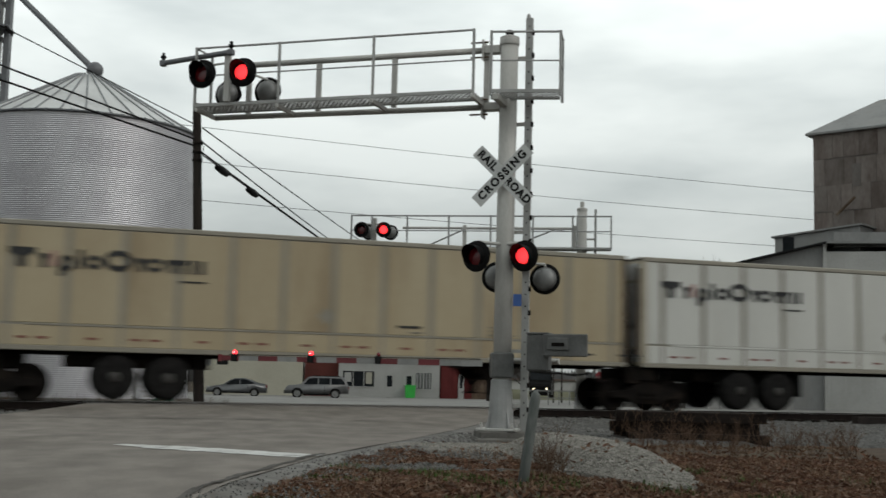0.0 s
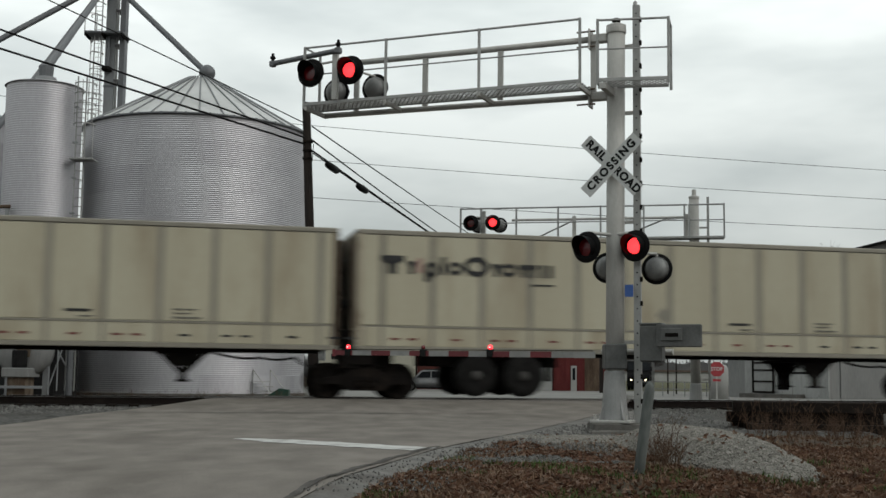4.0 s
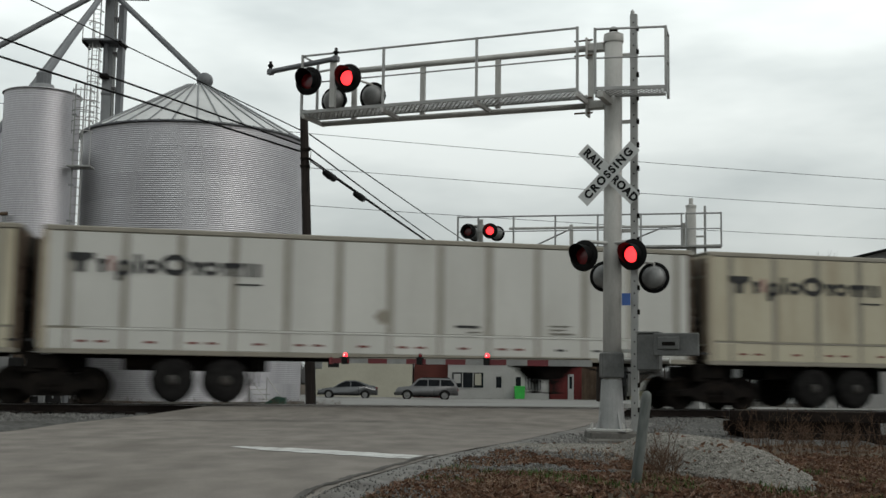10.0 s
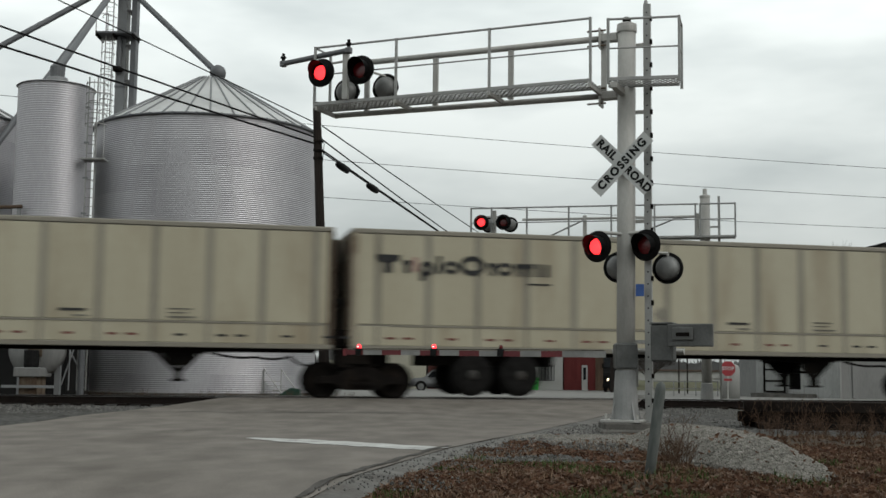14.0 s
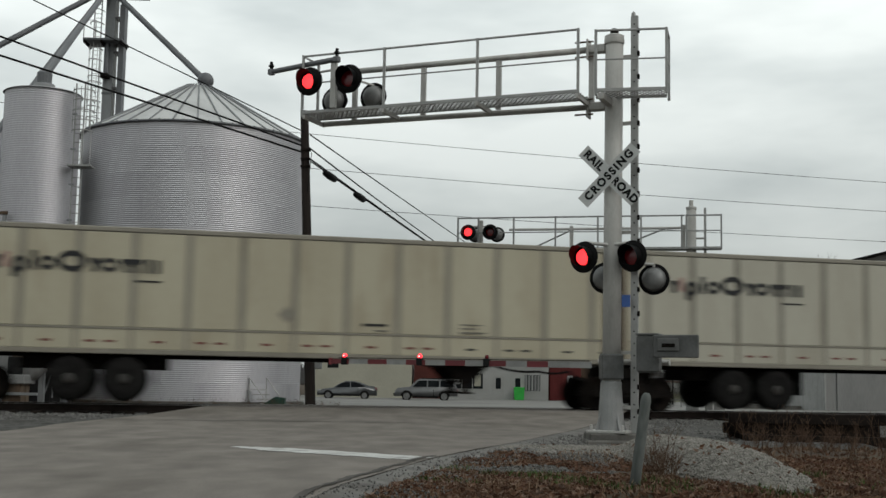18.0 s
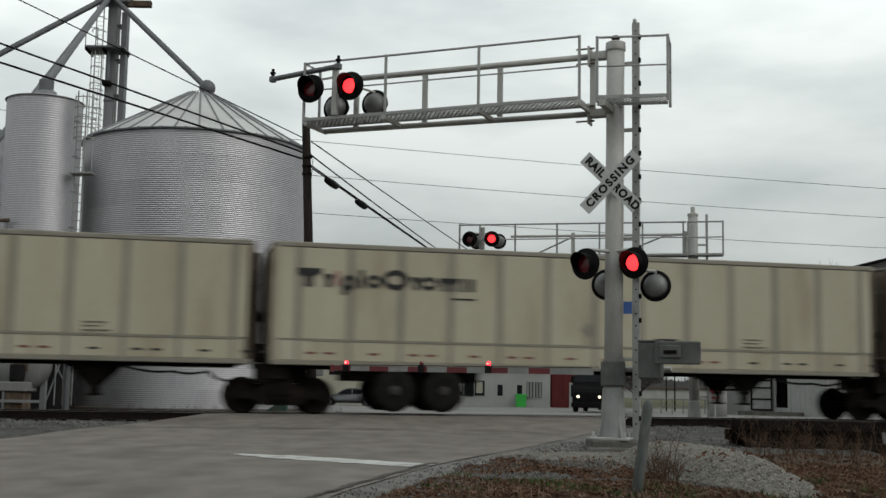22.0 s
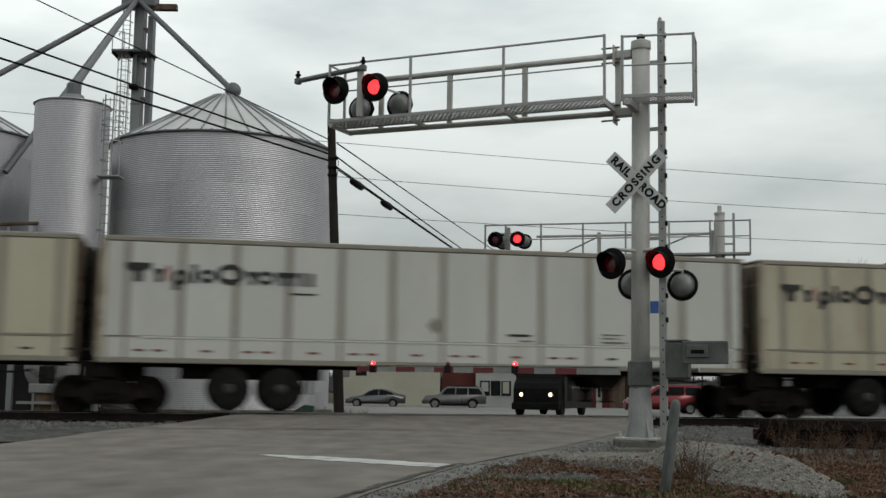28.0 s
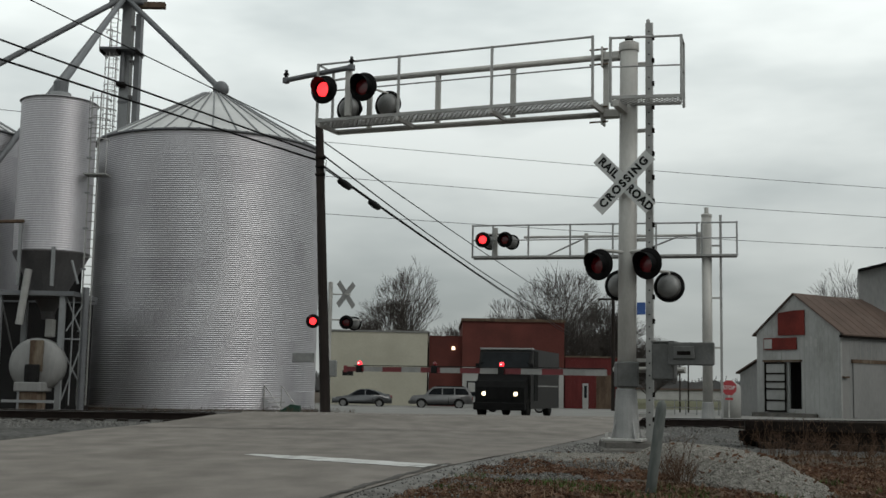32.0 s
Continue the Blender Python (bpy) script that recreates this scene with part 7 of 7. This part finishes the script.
scatter("leaf_litter", 17000, 1, verge_point(leafy), leaf_shape, "leaf", "brown fallen leaves strewn over the verge", "leaves")
scatter("leaf_litter", 6000, 8, verge_point(leafy), leaf_shape, "pale_leaf", "pale dry leaves strewn over the verge", "leaves")
scatter("grass", 4200, 2, verge_point(grassy), blade_shape(0.025, 0.075, 1.2), "grass", "short green grass tufts in the verge", "grass")
scatter("dry_grass", 4500, 3, verge_point(lambda x, y, r: mound_z(x, y) < 0.03 and noise.noise(Vector((x * 1.1, y * 1.1, 33))) > 0.05), blade_shape(0.02, 0.08, 1.2), "dry_grass", "dry brown grass in the verge", "grass")


def heap_point(rnd):
    x, y = rnd.uniform(0.4, 5.2), rnd.uniform(10.4, 21.2)
    h = mound_z(x, y)
    return (x, y, ground_z(x, y) - 0.11 + min(0.12, h * 5) + h + 0.005) if h > 0.006 + 0.012 * rnd.random() and not inside_road(x, y) else None


scatter("gravel_stones", 24000, 4, heap_point, stone_shape(0.009, 0.024), "stone", "loose pale gravel stones on the heap", "gravel")
scatter("verge_grit", 9000, 15, verge_point(gritty), stone_shape(0.008, 0.024), "ballast_stone", "dirty grey grit trodden into the verge", "gravel")
scatter("shoulder_stones", 1600, 5, lambda r: (lambda y: (road_edge(y) + r.uniform(0.0, 1.0), y, 0.035))(r.uniform(9, 21)), stone_shape(0.006, 0.02), "ballast_stone", "loose grit along the road shoulder", "gravel")


def ballast_point(u0, u1, w0, w1):
    def place(rnd):
        u, w = rnd.uniform(u0, u1), rnd.uniform(w0, w1)
        p = at(u, w)
        if inside_road(p.x, p.y) and p.x > -5.6:
            return None
        return (p.x, p.y, 0.0 + 0.05 * noise.noise(Vector((u, w, 2))) + (0.015 if w > -3.4 else -0.01))
    return place


scatter("ballast_stones", 21000, 6, ballast_point(10.5, 25, -12.2, -1.4), stone_shape(0.025, 0.075), "ballast_stone", "grey crushed ballast stones beside the rail", "ballast")
scatter("ballast_stones", 4500, 7, ballast_point(-6, 4.5, -5.4, -1.4), stone_shape(0.03, 0.08), "ballast_stone", "grey crushed ballast stones beside the rail", "ballast")


def weed_point(rnd):
    y = rnd.triangular(12.5, 23.0, 15.5)
    x = y * rnd.uniform(0.27, 0.47)
    if noise.noise(Vector((x * 0.7, y * 0.5, 3))) + 0.25 * rnd.random() < 0.0 or mound_z(x, y) > 0.02:
        return None
    return (x, y, ground_z(x, y))


scatter("dry_weeds", 190, 9, weed_point, weed_shape, "weed", "dry brown weed stalks beside the track", "weeds")
scatter("dry_weeds", 36, 10, lambda r: (2.33 + r.gauss(0, 0.07), 11.9 + r.gauss(0, 0.3), 0.0), lambda r: weed_shape(r, 0.1, 0.3) if r.random() < 0.86 else weed_shape(r, 0.42, 0.6), "weed", "reddish brown dry weeds at the foot of the post", "weeds")
scatter("tall_weeds", 60, 14, lambda r: (r.uniform(4.7, 7.4), r.gauss(18.3, 0.5), 0.0), lambda r: weed_shape(r, 0.25, 0.6), "weed", "tall dry brown weeds before the stacked ties", "weeds")
scatter("dry_weeds", 260, 12, lambda r: (-9.5 + r.uniform(-6, 6), 50.6 + r.uniform(-0.6, 0.3), -0.35), weed_shape, "weed", "dry weeds along the foot of the bin", "weeds")


def tie_stack():
    th = thing("tie_stack", pose(6.45, 20.3, -0.05, 0, 0, -8), "stack of dark old railway ties beside the track", "tie stack")
    rnd = random.Random(2)
    for k in range(3):
        for i in range(4 - k % 2):
            e0, e1 = -1.1 + rnd.uniform(-0.25, 0.1), 1.1 + rnd.uniform(-0.1, 0.25)
            y = -0.36 + (i + 0.5 * (k % 2)) * 0.255 + rnd.uniform(-0.02, 0.02)
            part("tie", box(B(), e0, e1, y, y + 0.23, k * 0.182, k * 0.182 + 0.178, pose(0, 0, 0, 0, 0, rnd.uniform(-2.5, 2.5)), 0.012), "tie", th)
    th2 = thing("timber", TRACK @ pose(24.3, -2.9, 0.0, 0, 0, 2), "weathered brown timber lying beside the track", "timber")
    part("beam", box(B(), -1.4, 1.4, -0.12, 0.12, 0.0, 0.24, None, 0.015), "pole_wood", th2)


tie_stack()


def bin_steps():
    th = thing("metal_steps", pose(-7.7, 52.3, -0.35), "small metal steps with handrails against the bin", "steps")
    for x in (0.0, 0.75):
        part("handrail", tube(B(), (x, 0.0, 1.3), (x + 0.9, -0.6, 0.2), 0.025, 6), "galv", th)
        part("rail_post", tube(B(), (x, 0.0, 0.0), (x, 0.0, 1.3), 0.025, 6), "galv", th)
    for k in range(4):
        part("step_tread", box(B(), 0.0 + k * 0.2, 0.75 + k * 0.2, -0.15 - k * 0.15, 0.05 - k * 0.15, 0.75 - k * 0.2, 0.79 - k * 0.2), "galv", th)
    bx = thing("green_cover", pose(-6.6, 51.4, -0.35), "dark green cover box on the ground by the bin", "cover box")
    part("box", extrude_profile(B(), [(-0.6, 0), (0.6, 0), (0.6, 0.45), (0.2, 0.5)], -0.3, 0.3), "dark_green", bx)


M["dark_green"] = surf("dark_green_paint", (0.02, 0.05, 0.035), (0.035, 0.075, 0.055), 3, 0.6)
bin_steps()


# ---- what moves ----
# the train's run: a steady pace plus offsets fitted to the camera's view
RUN_FIT = [(0, -0.1), (2, -0.12), (3, 0), (6, 0.05), (7, -0.05), (9, 0), (10, -0.03), (11, 0.05), (13, 0), (14, -0.05), (17, 0.03), (18, 0.18), (20, 0.15), (21, 0.23), (22, 0.2), (23, 0.3), (24, 0.28), (25, 0.13), (28, 0.1), (29, 0.1), (30, 0.0), (30.6, -0.25), (31, -0.75), (31.4, -0.95), (31.8, -1.1), (32, -1.2)]


def train_u(t):
    return 0.0124 * t * t + 26.3733 * t - 831.8562 + 0.2 + 0.2 * min(1.0, max(0.0, (t - 9) / 4)) + lerp_table(t, RUN_FIT)


def motions():
    ts = [t for t, fit in RUN_FIT]
    us = [train_u(t) for t in ts]
    for k, (tr, bg) in enumerate(zip(TRAILERS, BOGIES)):
        walk(tr, [(t, TRACK @ pose(u + k * PITCH, 0, RAIL_Z)) for t, u in zip(ts, us)])
        walk(bg, [(t, TRACK @ pose(u + k * PITCH + 0.3, 0, RAIL_Z)) for t, u in zip(ts, us)])
    # the flashers' beat: each side lit for 0.7 s of every 1.483 s
    beat, start, lit = 1.485, 8.25 - 6 * 1.485, 0.68
    for side, shift in (("R", 0.0), ("L", 0.71)):
        for lamp, back, front, hold in FLASH_LAMPS[side]:
            rows = lamp_rows(start + shift, beat, lit + hold, Matrix.Translation((0, back, 0)), Matrix.Translation((0, front, 0)))
            walk(lamp, rows)
        for lamp in GATE_LAMPS[side]:
            walk(lamp, lamp_rows(start + shift - 0.06, beat, lit + 0.03, Matrix.Translation((0, 0, -0.1)), Matrix()))
    van = [(0, 23.1, 122.3), (9, 16.6, 104.2), (15, 13.6, 92), (21.9, 10.36, 76), (23, 8.66, 70.3), (25, 6.29, 62.5), (28, 3.71, 54.1), (30.4, 2.54, 49.8), (31.1, 2.46, 49.6), (32, 2.46, 49.6)]
    walk(VAN, [(t, pose(x, y, road_z(x, y) + 0.02, 0, 0, a)) for (t, x, y), a in zip(van, (-14, -14, -14, -16, -17, -19, -19, -17, -17, -17))])
    red = [(0, 36, 130, 71), (24, 28, 105, 71), (26, 17.2, 80, 60), (27, 12.5, 73.2, 20), (27.6, 11.0, 72.3, 4), (29.5, 8.41, 72, -4), (30.4, 7.3, 72, -4), (31.1, 5.5, 72, -4), (31.3, 4.2, 72.5, -4), (31.7, 2.6, 74, -4), (32, 2.4, 74.5, -4)]
    walk(MINIVAN, [(t, pose(x, y, road_z(x, y) + 0.02, 0, 0, a)) for t, x, y, a in red])


def lamp_rows(start, beat, lit, off, on):
    """Rows for a lamp insert that stands forward in its lens while lit."""
    rows, f = [], 1 / FPS
    edges = []
    k = start
    while k < 33:
        edges += [(k, on), (k + lit, off)]
        k += beat
    state = off
    for t, m in edges:
        if t <= 0:
            state = m
            continue
        if t >= 32 - f:
            break
        if not rows:
            rows.append((0, state))
        rows += [(t - f, state), (t, m)]
        state = m
    rows.append((32.0, state))
    clean = [rows[0]]
    for r in rows[1:]:
        if frame(r[0]) > frame(clean[-1][0]):
            clean.append(r)
    return clean


motions()
